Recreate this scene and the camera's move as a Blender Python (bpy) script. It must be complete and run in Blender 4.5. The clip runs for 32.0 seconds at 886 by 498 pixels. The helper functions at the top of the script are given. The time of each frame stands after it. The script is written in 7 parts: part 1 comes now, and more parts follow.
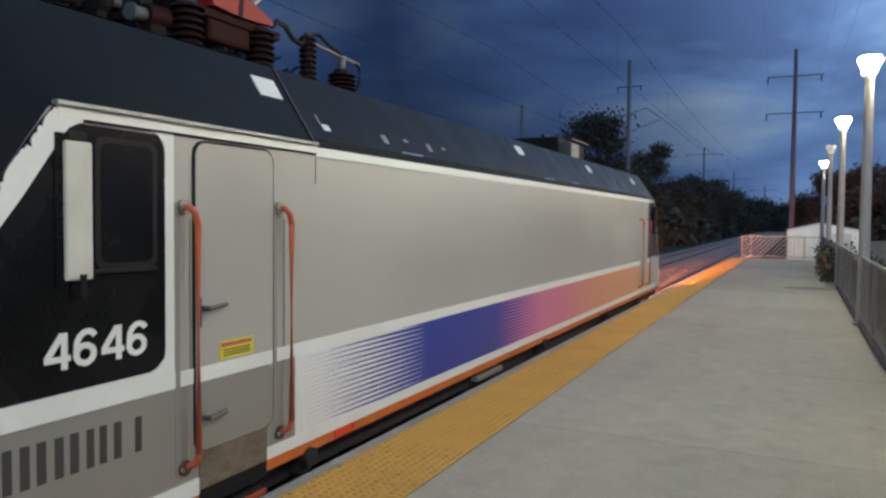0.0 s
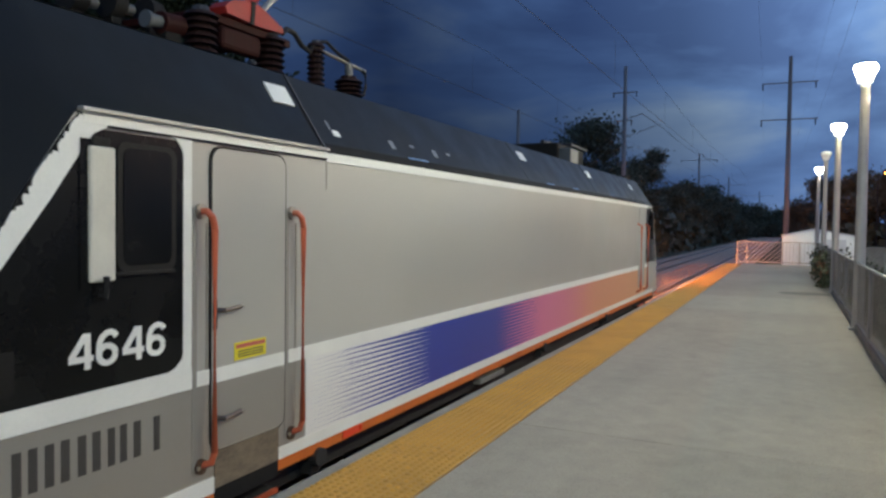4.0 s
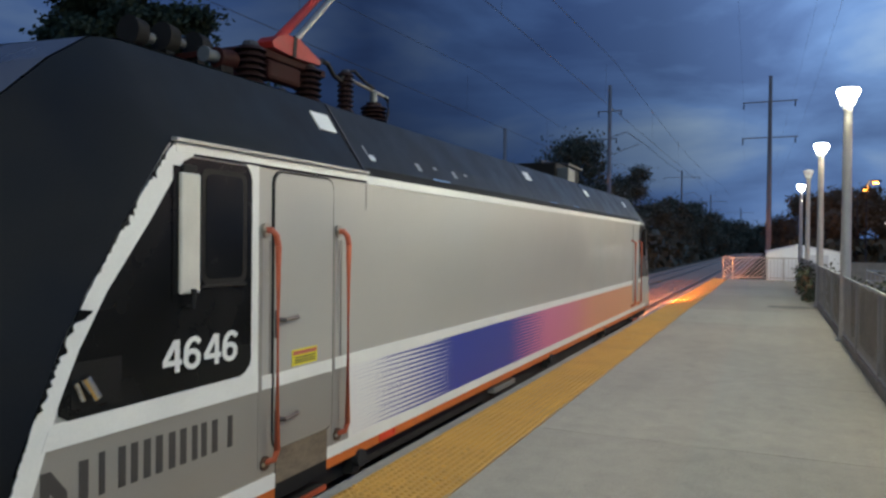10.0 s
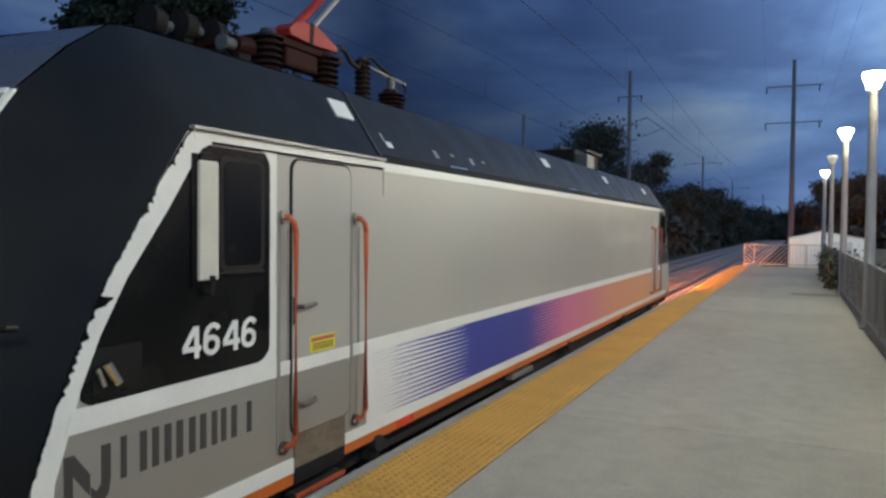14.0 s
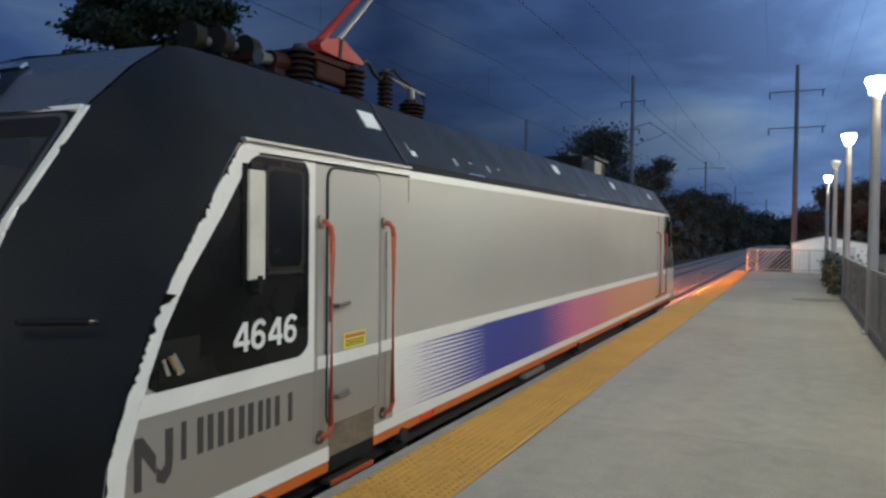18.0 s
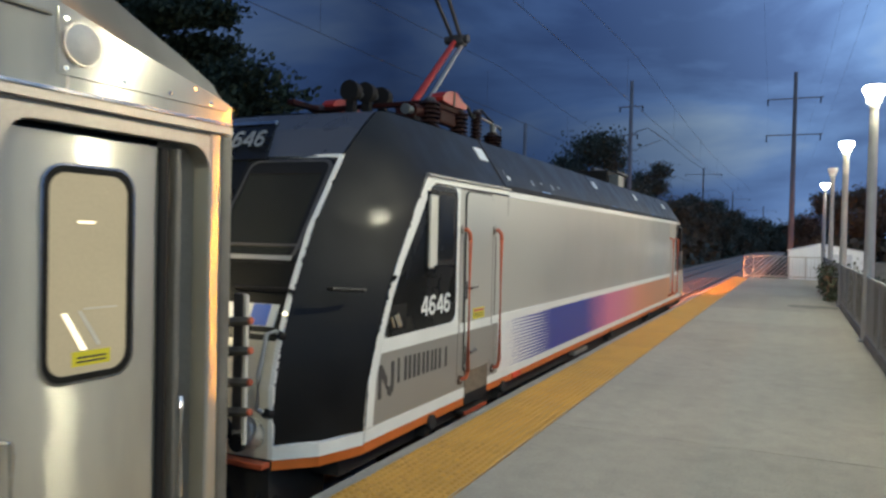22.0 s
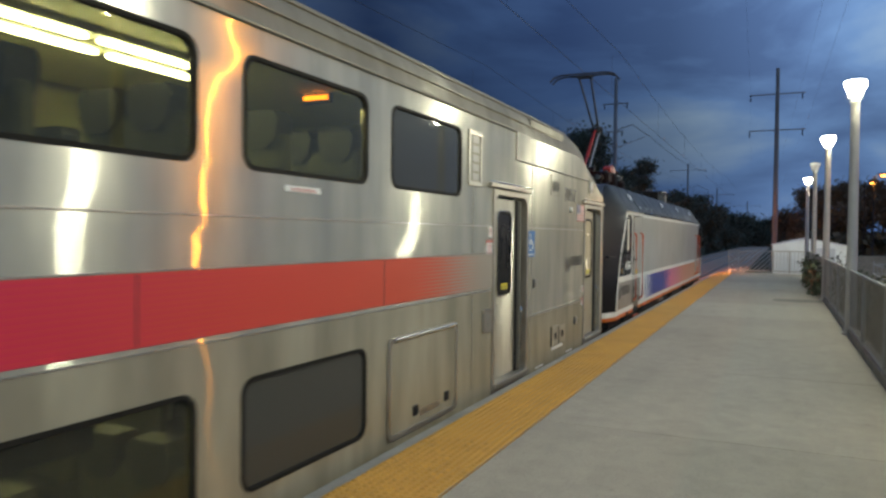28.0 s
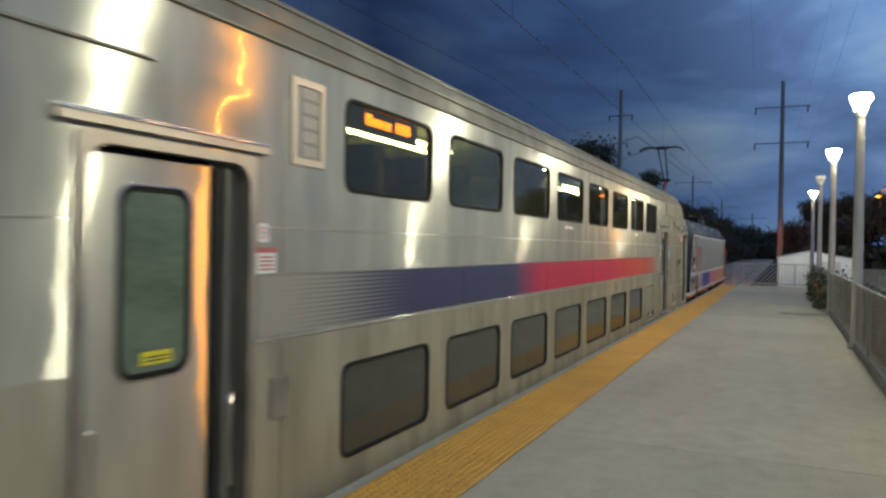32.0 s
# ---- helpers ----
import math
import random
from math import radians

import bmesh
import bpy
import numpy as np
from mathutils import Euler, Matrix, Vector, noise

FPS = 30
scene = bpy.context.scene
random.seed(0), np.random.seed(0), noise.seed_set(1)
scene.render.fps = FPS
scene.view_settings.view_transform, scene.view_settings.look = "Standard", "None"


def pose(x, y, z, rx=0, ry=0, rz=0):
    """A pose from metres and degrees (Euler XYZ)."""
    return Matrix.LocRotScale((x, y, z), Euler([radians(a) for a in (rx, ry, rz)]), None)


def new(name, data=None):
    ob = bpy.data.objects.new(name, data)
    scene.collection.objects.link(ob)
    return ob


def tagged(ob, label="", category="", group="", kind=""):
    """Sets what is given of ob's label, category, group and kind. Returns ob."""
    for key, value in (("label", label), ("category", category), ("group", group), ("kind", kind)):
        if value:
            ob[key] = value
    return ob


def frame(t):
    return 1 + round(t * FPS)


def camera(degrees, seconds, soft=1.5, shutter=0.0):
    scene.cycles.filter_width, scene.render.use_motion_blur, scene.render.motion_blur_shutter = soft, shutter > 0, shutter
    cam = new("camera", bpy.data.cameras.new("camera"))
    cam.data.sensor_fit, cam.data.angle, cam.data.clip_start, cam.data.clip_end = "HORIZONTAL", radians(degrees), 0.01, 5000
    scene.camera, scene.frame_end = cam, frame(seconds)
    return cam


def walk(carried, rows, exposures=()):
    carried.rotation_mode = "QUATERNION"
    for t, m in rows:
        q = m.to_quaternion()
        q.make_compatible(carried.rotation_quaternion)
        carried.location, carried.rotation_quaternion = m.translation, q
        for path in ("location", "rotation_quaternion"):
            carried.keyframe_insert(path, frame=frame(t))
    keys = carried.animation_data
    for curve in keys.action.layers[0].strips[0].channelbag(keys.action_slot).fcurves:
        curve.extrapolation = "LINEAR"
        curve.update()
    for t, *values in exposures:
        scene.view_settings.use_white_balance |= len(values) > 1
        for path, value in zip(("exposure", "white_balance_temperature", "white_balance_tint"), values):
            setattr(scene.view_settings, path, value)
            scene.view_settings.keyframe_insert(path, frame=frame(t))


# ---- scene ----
cam = camera(62.66, 32.0, soft=2.6, shutter=0.55)
# seconds, x, y, z, yaw, pitch, roll
PATH = [
    (0.0, 0.1546, 0.6439, 1.6219, 25.936, -2.329, -0.564),
    (0.5, 0.1535, 0.6435, 1.6205, 25.843, -2.301, -0.568),
    (1.0, 0.1547, 0.6432, 1.6226, 25.799, -2.316, -0.691),
    (1.5, 0.153, 0.643, 1.6204, 25.77, -2.296, -0.958),
    (2.0, 0.1543, 0.6445, 1.6215, 25.708, -2.295, -0.652),
    (2.5, 0.1552, 0.6454, 1.6216, 25.611, -2.237, -0.599),
    (3.0, 0.1544, 0.6458, 1.6228, 25.549, -2.223, -0.67),
    (3.5, 0.1345, 0.6232, 1.6229, 25.608, -2.222, -0.77),
    (5.5, 0.0917, 0.0998, 1.6152, 24.739, -0.716, -0.097),
    (6.0, 0.0635, 0.0558, 1.6164, 24.061, -0.844, 0.612),
    (6.5, 0.0227, 0.0287, 1.6075, 23.341, -1.029, 1.135),
    (7.0, 0.008, 0.0068, 1.6129, 23.032, -1.081, 0.709),
    (7.5, 0.0047, 0.0031, 1.612, 22.699, -1.026, 0.651),
    (8.0, 0.0009, 0.0003, 1.612, 22.482, -1.165, 1.192),
    (8.5, -0.0018, -0.0007, 1.6139, 22.606, -1.245, 0.827),
    (9.0, -0.004, -0.0015, 1.6123, 23.185, -1.147, -0.196),
    (9.5, -0.0074, -0.0048, 1.6123, 24.01, -0.696, -0.291),
    (10.0, -0.0088, -0.0068, 1.6164, 24.342, -0.608, -0.58),
    (10.5, -0.0039, -0.0028, 1.6163, 24.488, -0.576, -0.562),
    (11.0, 0.0023, -0.0, 1.6148, 24.543, -0.59, -0.609),
    (11.5, 0.0026, -0.0009, 1.614, 24.62, -0.509, -0.563),
    (12.0, 0.0025, 0.002, 1.6141, 25.043, -0.864, -0.521),
    (12.5, 0.0023, 0.003, 1.615, 25.351, -1.32, -0.94),
    (13.0, -0.0006, 0.0015, 1.6158, 25.553, -1.481, -0.582),
    (13.5, -0.0016, -0.0, 1.6137, 25.712, -1.531, -0.415),
    (14.0, -0.0013, 0.0001, 1.615, 25.805, -1.63, -0.493),
    (14.5, -0.0014, -0.0001, 1.6136, 25.94, -1.643, -0.643),
    (16.5, 0.002, -0.0001, 1.6156, 25.765, -1.253, -0.52),
    (17.0, 0.002, -0.0001, 1.6128, 25.853, -1.229, -0.841),
    (17.5, 0.0014, -0.0, 1.6156, 25.982, -1.297, -0.897),
    (18.0, 0.0017, -0.0, 1.614, 26.008, -1.299, -0.647),
    (18.5, 0.0007, 0.0, 1.6153, 25.984, -1.24, -0.829),
    (19.0, -0.0001, 0.0, 1.6131, 25.994, -1.205, -0.975),
    (19.5, -0.0007, 0.0, 1.6146, 26.033, -1.175, -1.246),
    (20.0, 0.0006, -0.0, 1.6137, 26.005, -1.121, -0.95),
    (20.5, 0.0005, 0.0, 1.6153, 25.932, -1.098, -0.922),
    (21.0, 0.0017, -0.0001, 1.6133, 25.772, -1.059, -1.063),
    (21.5, 0.0022, 0.0, 1.6117, 25.796, -1.007, -1.174),
    (22.0, 0.0024, 0.0, 1.6133, 25.809, -1.066, -1.3),
    (22.5, 0.0004, 0.0, 1.6167, 25.747, -1.055, -0.992),
    (23.0, 0.0018, 0.0, 1.6123, 25.48, -1.154, -0.806),
    (23.5, 0.0016, -0.0001, 1.6118, 25.323, -1.14, -0.093),
    (24.0, 0.0006, -0.0001, 1.6134, 25.22, -1.246, 0.331),
    (24.5, -0.0001, -0.0001, 1.6136, 25.055, -1.35, 0.345),
    (25.0, 0.0016, -0.0001, 1.6148, 24.988, -1.62, 0.579),
    (25.5, -0.001, -0.0, 1.6129, 24.858, -1.948, 0.593),
    (27.5, -0.0006, 0.0001, 1.6141, 24.542, -1.473, -0.335),
    (28.0, -0.0008, 0.0001, 1.6148, 24.761, -1.166, -0.632),
    (28.5, -0.0019, 0.0002, 1.6147, 24.953, -0.953, -0.536),
    (29.0, -0.0017, 0.0002, 1.6129, 25.032, -0.914, -1.013),
    (29.5, -0.0013, 0.0001, 1.6136, 25.087, -0.738, -1.229),
    (30.0, -0.0011, 0.0001, 1.6151, 25.161, -0.526, -1.481),
    (30.5, -0.0031, 0.0001, 1.6147, 25.17, -0.491, -1.508),
    (31.0, -0.0012, 0.0001, 1.6147, 25.166, -0.44, -1.379),
    (31.5, -0.0013, -0.0, 1.6159, 25.129, -0.404, -1.297),
    (32.0, 0.0004, 0.0001, 1.6173, 25.102, -0.337, -1.011),
]
# stops, kelvin, tint
EXPOSURES = [(0.0, 0.07, 6800, 9), (18.5, 0.07, 6800, 9), (20.0, 0.13, 6800, 8), (22.0, 0.20, 6900, 8), (25.0, 0.06, 7000, 7), (28.0, -0.06, 7000, 6), (31.0, -0.07, 7000, 6), (32.0, -0.14, 7000, 6)]
walk(cam, [(t, pose(x, y, z, 90 + pitch, roll, yaw)) for t, x, y, z, yaw, pitch, roll in PATH], EXPOSURES)
# the train's way along the track: seconds, metres
RUN = [
    (0.0, 0.0), (6.0, 0.0), (12.0, 0.0), (13.5, 0.0), (14.0, 0.0), (14.5, 0.003), (15.0, 0.012), (15.5, 0.028), (16.0, 0.055), (16.5, 0.096), (17.0, 0.157), (17.5, 0.241), (18.0, 0.353), (18.5, 0.498), (19.0, 0.678), (19.5, 0.895), (20.0, 1.152), (20.5, 1.451), (21.0, 1.793), (21.5, 2.176), (22.0, 2.598), (22.5, 3.058), (23.0, 3.562), (23.5, 4.117), (24.0, 4.73), (24.5, 5.403), (25.0, 6.135), (25.5, 6.925), (26.0, 7.777), (26.5, 8.692), (27.0, 9.674), (27.5, 10.724), (28.0, 11.845), (28.5, 13.035), (29.0, 14.29), (29.5, 15.605), (30.0, 16.975), (30.5, 18.397), (31.0, 19.87), (31.5, 21.397), (32.0, 22.979),
]
# ---- light ----
world = bpy.data.worlds.new("dusk_sky")
scene.world = world
world.use_nodes = True
wn, wl = world.node_tree.nodes, world.node_tree.links
wn.clear()
w_out = wn.new("ShaderNodeOutputWorld")
w_bg = wn.new("ShaderNodeBackground")
w_tc = wn.new("ShaderNodeTexCoord")
w_map = wn.new("ShaderNodeMapping")
w_map.inputs["Scale"].default_value = (1.6, 1.6, 5.0)
w_map.inputs["Location"].default_value = (0.35, 0.1, 0.2)
w_n = wn.new("ShaderNodeTexNoise")
w_n.inputs["Scale"].default_value = 1.7
w_n.inputs["Detail"].default_value = 7
w_n.inputs["Roughness"].default_value = 0.52
w_n.inputs["Distortion"].default_value = 0.35
w_r = wn.new("ShaderNodeValToRGB")
w_r.color_ramp.elements[0].position = 0.36
w_r.color_ramp.elements[0].color = (0.050, 0.102, 0.285, 1)
w_r.color_ramp.elements[1].position = 0.66
w_r.color_ramp.elements[1].color = (0.175, 0.285, 0.530, 1)
w_e = w_r.color_ramp.elements.new(0.50)
w_e.color = (0.087, 0.178, 0.45, 1)
# the western half of the sky is still the brighter one
w_sep = wn.new("ShaderNodeSeparateXYZ")
w_mr = wn.new("ShaderNodeMapRange")
w_mr.inputs["From Min"].default_value = -0.75
w_mr.inputs["From Max"].default_value = 0.25
w_mr.inputs["To Min"].default_value = 0.0
w_mr.inputs["To Max"].default_value = 1.0
w_side = wn.new("ShaderNodeValToRGB")
w_side.color_ramp.elements[0].color = (0.36, 0.38, 0.42, 1)
w_side.color_ramp.elements[1].color = (1.80, 1.62, 1.32, 1)
for w_p, w_c in ((0.26, (0.13, 0.135, 0.155)), (0.5, (0.455, 0.465, 0.48)), (0.62, (0.80, 0.76, 0.69)), (0.78, (1.75, 1.60, 1.36))):
    w_side.color_ramp.elements.new(w_p).color = (*w_c, 1)
w_mul = wn.new("ShaderNodeMix")
w_mul.data_type, w_mul.blend_type = "RGBA", "MULTIPLY"
w_mul.inputs["Factor"].default_value = 1
wl.new(w_tc.outputs["Generated"], w_map.inputs["Vector"])
wl.new(w_map.outputs["Vector"], w_n.inputs["Vector"])
wl.new(w_n.outputs["Fac"], w_r.inputs["Fac"])
wl.new(w_tc.outputs["Generated"], w_sep.inputs["Vector"])
wl.new(w_sep.outputs["X"], w_mr.inputs["Value"])
wl.new(w_r.outputs["Color"], w_mul.inputs[6])
wl.new(w_mr.outputs["Result"], w_side.inputs["Fac"])
wl.new(w_side.outputs["Color"], w_mul.inputs[7])
# dim towards the horizon, brighter under the cloud higher up
w_up = wn.new("ShaderNodeMapRange")
w_up.inputs["From Min"].default_value = 0.0
w_up.inputs["From Max"].default_value = 0.5
w_rise = wn.new("ShaderNodeValToRGB")
w_rise.color_ramp.elements[0].color = (0.66, 0.68, 0.72, 1)
w_rise.color_ramp.elements[1].color = (1.12, 1.12, 1.07, 1)
for w_p, w_c in ((0.26, 0.80), (0.42, 1.08), (0.64, 1.34)):
    w_rise.color_ramp.elements.new(w_p).color = (w_c, w_c, w_c * 0.955, 1)
w_mul2 = wn.new("ShaderNodeMix")
w_mul2.data_type, w_mul2.blend_type = "RGBA", "MULTIPLY"
w_mul2.inputs["Factor"].default_value = 1
wl.new(w_sep.outputs["Z"], w_up.inputs["Value"])
wl.new(w_up.outputs["Result"], w_rise.inputs["Fac"])
wl.new(w_mul.outputs[2], w_mul2.inputs[6])
wl.new(w_rise.outputs["Color"], w_mul2.inputs[7])
wl.new(w_mul2.outputs[2], w_bg.inputs["Color"])
w_bg.inputs["Strength"].default_value = 1.0
wl.new(w_bg.outputs["Background"], w_out.inputs["Surface"])

U = 1.055  # metres in one unit of the plan below


def lamp(name, x, y, z, watts, colour, radius):
    d = bpy.data.lights.new(name, "POINT")
    d.energy, d.color, d.shadow_soft_size = watts, colour, radius
    ob = new(name, d)
    ob.location = (x * U, y * U, z * U)
    return ob


WHITE_LIGHT, SODIUM_LIGHT = (0.98, 0.98, 0.76), (1.0, 0.36, 0.03)
LAMP_Y = [-10.2, -2.4, 5.4, 13.3, 20.3, 27.3, 34.0]
LAMP_X, LAMP_Z = 1.10, 3.93
for ly in LAMP_Y:
    lamp("platform_light", LAMP_X, ly, LAMP_Z - 0.06, 40 if ly == 27.3 else 435 if ly < 10 else 415, WHITE_LIGHT, 0.16)
lamp("street_light", 9.0, 16.0, 6.3, 950, SODIUM_LIGHT, 0.06)
lamp("street_light", 6.65, 60.0, 5.95, 650, SODIUM_LIGHT, 0.15)

# ---- materials ----


def material(name, colour, rough=0.6, metal=0.0, vary=0.15, scale=6.0, fine=60.0, bump=0.05, stretch=(1, 1, 1), coat=0.0, glow=None, spec=0.5, piece=0.0):
    """Paint, metal, stone and so on, with stains at one scale and grain at another."""
    m = bpy.data.materials.new(name)
    m.use_nodes = True
    n, l = m.node_tree.nodes, m.node_tree.links
    b = n["Principled BSDF"]
    tc, mp = n.new("ShaderNodeTexCoord"), n.new("ShaderNodeMapping")
    mp.inputs["Scale"].default_value = stretch
    l.new(tc.outputs["Object"], mp.inputs["Vector"])
    if piece:  # alike pieces each get their own stains
        oi, shift = n.new("ShaderNodeObjectInfo"), n.new("ShaderNodeMath")
        shift.operation, shift.inputs[1].default_value = "MULTIPLY", 60.0
        l.new(oi.outputs["Random"], shift.inputs[0])
        l.new(shift.outputs[0], mp.inputs["Location"])
    big, small = n.new("ShaderNodeTexNoise"), n.new("ShaderNodeTexNoise")
    for t, s, d in ((big, scale, 5), (small, fine, 3)):
        t.inputs["Scale"].default_value, t.inputs["Detail"].default_value = s, d
        l.new(mp.outputs["Vector"], t.inputs["Vector"])
    mix = n.new("ShaderNodeMath")
    mix.operation = "ADD"
    half = n.new("ShaderNodeMath")
    half.operation, half.inputs[1].default_value = "MULTIPLY", 0.5
    l.new(small.outputs["Fac"], half.inputs[0])
    l.new(big.outputs["Fac"], mix.inputs[0])
    l.new(half.outputs[0], mix.inputs[1])
    rm = n.new("ShaderNodeMapRange")
    rm.inputs["From Min"].default_value, rm.inputs["From Max"].default_value = 0.45, 1.05
    rm.inputs["To Min"].default_value, rm.inputs["To Max"].default_value = 1 - vary, 1 + vary
    l.new(mix.outputs[0], rm.inputs["Value"])
    mu = n.new("ShaderNodeMix")
    mu.data_type, mu.blend_type = "RGBA", "MULTIPLY"
    mu.inputs["Factor"].default_value = 1
    mu.inputs[6].default_value = (*colour, 1)
    l.new(rm.outputs["Result"], mu.inputs[7])
    l.new(mu.outputs[2], b.inputs["Base Color"])
    if piece:  # and their own tone
        tone, tint = n.new("ShaderNodeMapRange"), n.new("ShaderNodeMix")
        tone.inputs["To Min"].default_value, tone.inputs["To Max"].default_value = 1 - piece, 1 + piece
        tint.data_type, tint.blend_type = "RGBA", "MULTIPLY"
        tint.inputs["Factor"].default_value = 1
        l.new(oi.outputs["Random"], tone.inputs["Value"])
        l.new(mu.outputs[2], tint.inputs[6])
        l.new(tone.outputs["Result"], tint.inputs[7])
        l.new(tint.outputs[2], b.inputs["Base Color"])
    rr = n.new("ShaderNodeMapRange")
    rr.inputs["From Min"].default_value, rr.inputs["From Max"].default_value = 0.3, 0.7
    rr.inputs["To Min"].default_value, rr.inputs["To Max"].default_value = max(rough - 0.08, 0.02), min(rough + 0.1, 1)
    l.new(big.outputs["Fac"], rr.inputs["Value"])
    l.new(rr.outputs["Result"], b.inputs["Roughness"])
    b.inputs["Metallic"].default_value = metal
    b.inputs["Specular IOR Level"].default_value = spec
    b.inputs["Coat Weight"].default_value = coat
    b.inputs["Coat Roughness"].default_value = 0.07
    if bump:
        bp = n.new("ShaderNodeBump")
        bp.inputs["Strength"].default_value, bp.inputs["Distance"].default_value = bump, 0.02
        l.new(small.outputs["Fac"], bp.inputs["Height"])
        l.new(bp.outputs["Normal"], b.inputs["Normal"])
    if glow:
        b.inputs["Emission Color"].default_value = (*glow[:3], 1)
        b.inputs["Emission Strength"].default_value = glow[3]
    return m


def glass(name, tint, rough=0.03, film=0.0):
    """A pane: what lies behind shows through its tint and a pale diffuse film, and it mirrors by Fresnel."""
    m = bpy.data.materials.new(name)
    m.use_nodes = True
    n, l = m.node_tree.nodes, m.node_tree.links
    n.clear()
    out, mx, tr, gl, fr = (n.new(k) for k in ("ShaderNodeOutputMaterial", "ShaderNodeMixShader", "ShaderNodeBsdfTransparent", "ShaderNodeBsdfGlossy", "ShaderNodeLayerWeight"))
    tr.inputs["Color"].default_value = (*tint, 1)
    gl.inputs["Roughness"].default_value = rough
    pw, sc = n.new("ShaderNodeMath"), n.new("ShaderNodeMath")
    pw.operation, pw.inputs[1].default_value = "POWER", 4.5
    sc.operation, sc.inputs[1].default_value, sc.inputs[2].default_value = "MULTIPLY_ADD", 0.95, 0.035
    l.new(fr.outputs["Facing"], pw.inputs[0])
    l.new(pw.outputs[0], sc.inputs[0])
    l.new(sc.outputs[0], mx.inputs["Fac"])
    du, dm = n.new("ShaderNodeBsdfDiffuse"), n.new("ShaderNodeMixShader")
    du.inputs["Color"].default_value = (0.41, 0.41, 0.36, 1)
    dm.inputs["Fac"].default_value = film
    l.new(tr.outputs["BSDF"], dm.inputs[1])
    l.new(du.outputs["BSDF"], dm.inputs[2])
    l.new(dm.outputs["Shader"], mx.inputs[1])
    l.new(gl.outputs["BSDF"], mx.inputs[2])
    l.new(mx.outputs["Shader"], out.inputs["Surface"])
    return m


def steel(name, colour, rough, wobble, grain_ratio, dull, dents=0.012):
    """Brushed stainless sheet: level brush lines that draw a light out upright, panels that are never quite flat, and a dull film of dirt."""
    m = bpy.data.materials.new(name)
    m.use_nodes = True
    n, l = m.node_tree.nodes, m.node_tree.links
    n.remove(n["Principled BSDF"])
    b = n.new("ShaderNodeBsdfAnisotropic")
    b.inputs["Roughness"].default_value = rough
    b.inputs["Anisotropy"].default_value = grain_ratio
    b.distribution = "BECKMANN"
    tc, ge, tg = n.new("ShaderNodeTexCoord"), n.new("ShaderNodeNewGeometry"), n.new("ShaderNodeCombineXYZ")
    tg.inputs["Y"].default_value = 1.0
    l.new(tg.outputs["Vector"], b.inputs["Tangent"])

    def grain(scale, size, detail):
        mp, t = n.new("ShaderNodeMapping"), n.new("ShaderNodeTexNoise")
        mp.inputs["Scale"].default_value = scale
        t.inputs["Scale"].default_value, t.inputs["Detail"].default_value = size, detail
        l.new(tc.outputs["Object"], mp.inputs["Vector"])
        l.new(mp.outputs["Vector"], t.inputs["Vector"])
        return t

    def centred(t, amount):
        k = n.new("ShaderNodeMath")
        k.operation = "MULTIPLY_ADD"
        k.inputs[1].default_value, k.inputs[2].default_value = amount, -amount / 2
        l.new(t.outputs["Fac"], k.inputs[0])
        return k

    bend, brush, stain = grain((1, 0.7, 3.0), 1.7, 3), grain((1, 1.2, 260), 1.0, 2), grain((1, 1.1, 0.3), 2.6, 6)
    dent = grain((1, 1, 0.8), 4.6, 1)
    dyb, dys, dz = centred(bend, wobble), centred(dent, dents), centred(brush, 0.05)
    dy = n.new("ShaderNodeMath")
    dy.operation = "ADD"
    l.new(dyb.outputs[0], dy.inputs[0])
    l.new(dys.outputs[0], dy.inputs[1])
    cx, va, vn = n.new("ShaderNodeCombineXYZ"), n.new("ShaderNodeVectorMath"), n.new("ShaderNodeVectorMath")
    l.new(dy.outputs[0], cx.inputs["Y"])
    l.new(dz.outputs[0], cx.inputs["Z"])
    va.operation, vn.operation = "ADD", "NORMALIZE"
    l.new(ge.outputs["Normal"], va.inputs[0])
    l.new(cx.outputs["Vector"], va.inputs[1])
    l.new(va.outputs["Vector"], vn.inputs[0])
    l.new(vn.outputs["Vector"], b.inputs["Normal"])
    r = n.new("ShaderNodeValToRGB")
    r.color_ramp.elements[0].position, r.color_ramp.elements[1].position = 0.3, 0.72
    r.color_ramp.elements[0].color = (colour[0] * 0.84, colour[0] * 0.82, colour[0] * 0.755, 1)
    r.color_ramp.elements[1].color = (colour[0] * 1.06, colour[0] * 1.035, colour[0] * 0.965, 1)
    l.new(stain.outputs["Fac"], r.inputs["Fac"])
    l.new(r.outputs["Color"], b.inputs["Color"])
    haze, hx = n.new("ShaderNodeBsdfAnisotropic"), n.new("ShaderNodeMixShader")
    haze.inputs["Roughness"].default_value, haze.inputs["Anisotropy"].default_value = rough + 0.08, 0.66
    l.new(tg.outputs["Vector"], haze.inputs["Tangent"])
    l.new(r.outputs["Color"], haze.inputs["Color"])
    l.new(vn.outputs["Vector"], haze.inputs["Normal"])
    hx.inputs["Fac"].default_value = 0.48
    l.new(b.outputs["BSDF"], hx.inputs[1])
    l.new(haze.outputs["BSDF"], hx.inputs[2])
    film, mx = n.new("ShaderNodeBsdfPrincipled"), n.new("ShaderNodeMixShader")
    film.inputs["Roughness"].default_value, film.inputs["Metallic"].default_value = 0.60, 0.10
    film.inputs["Specular IOR Level"].default_value = 0.15
    dirt, dr = grain((1, 2.2, 0.5), 1.4, 7), n.new("ShaderNodeValToRGB")
    dr.color_ramp.elements[0].position, dr.color_ramp.elements[1].position = 0.34, 0.66
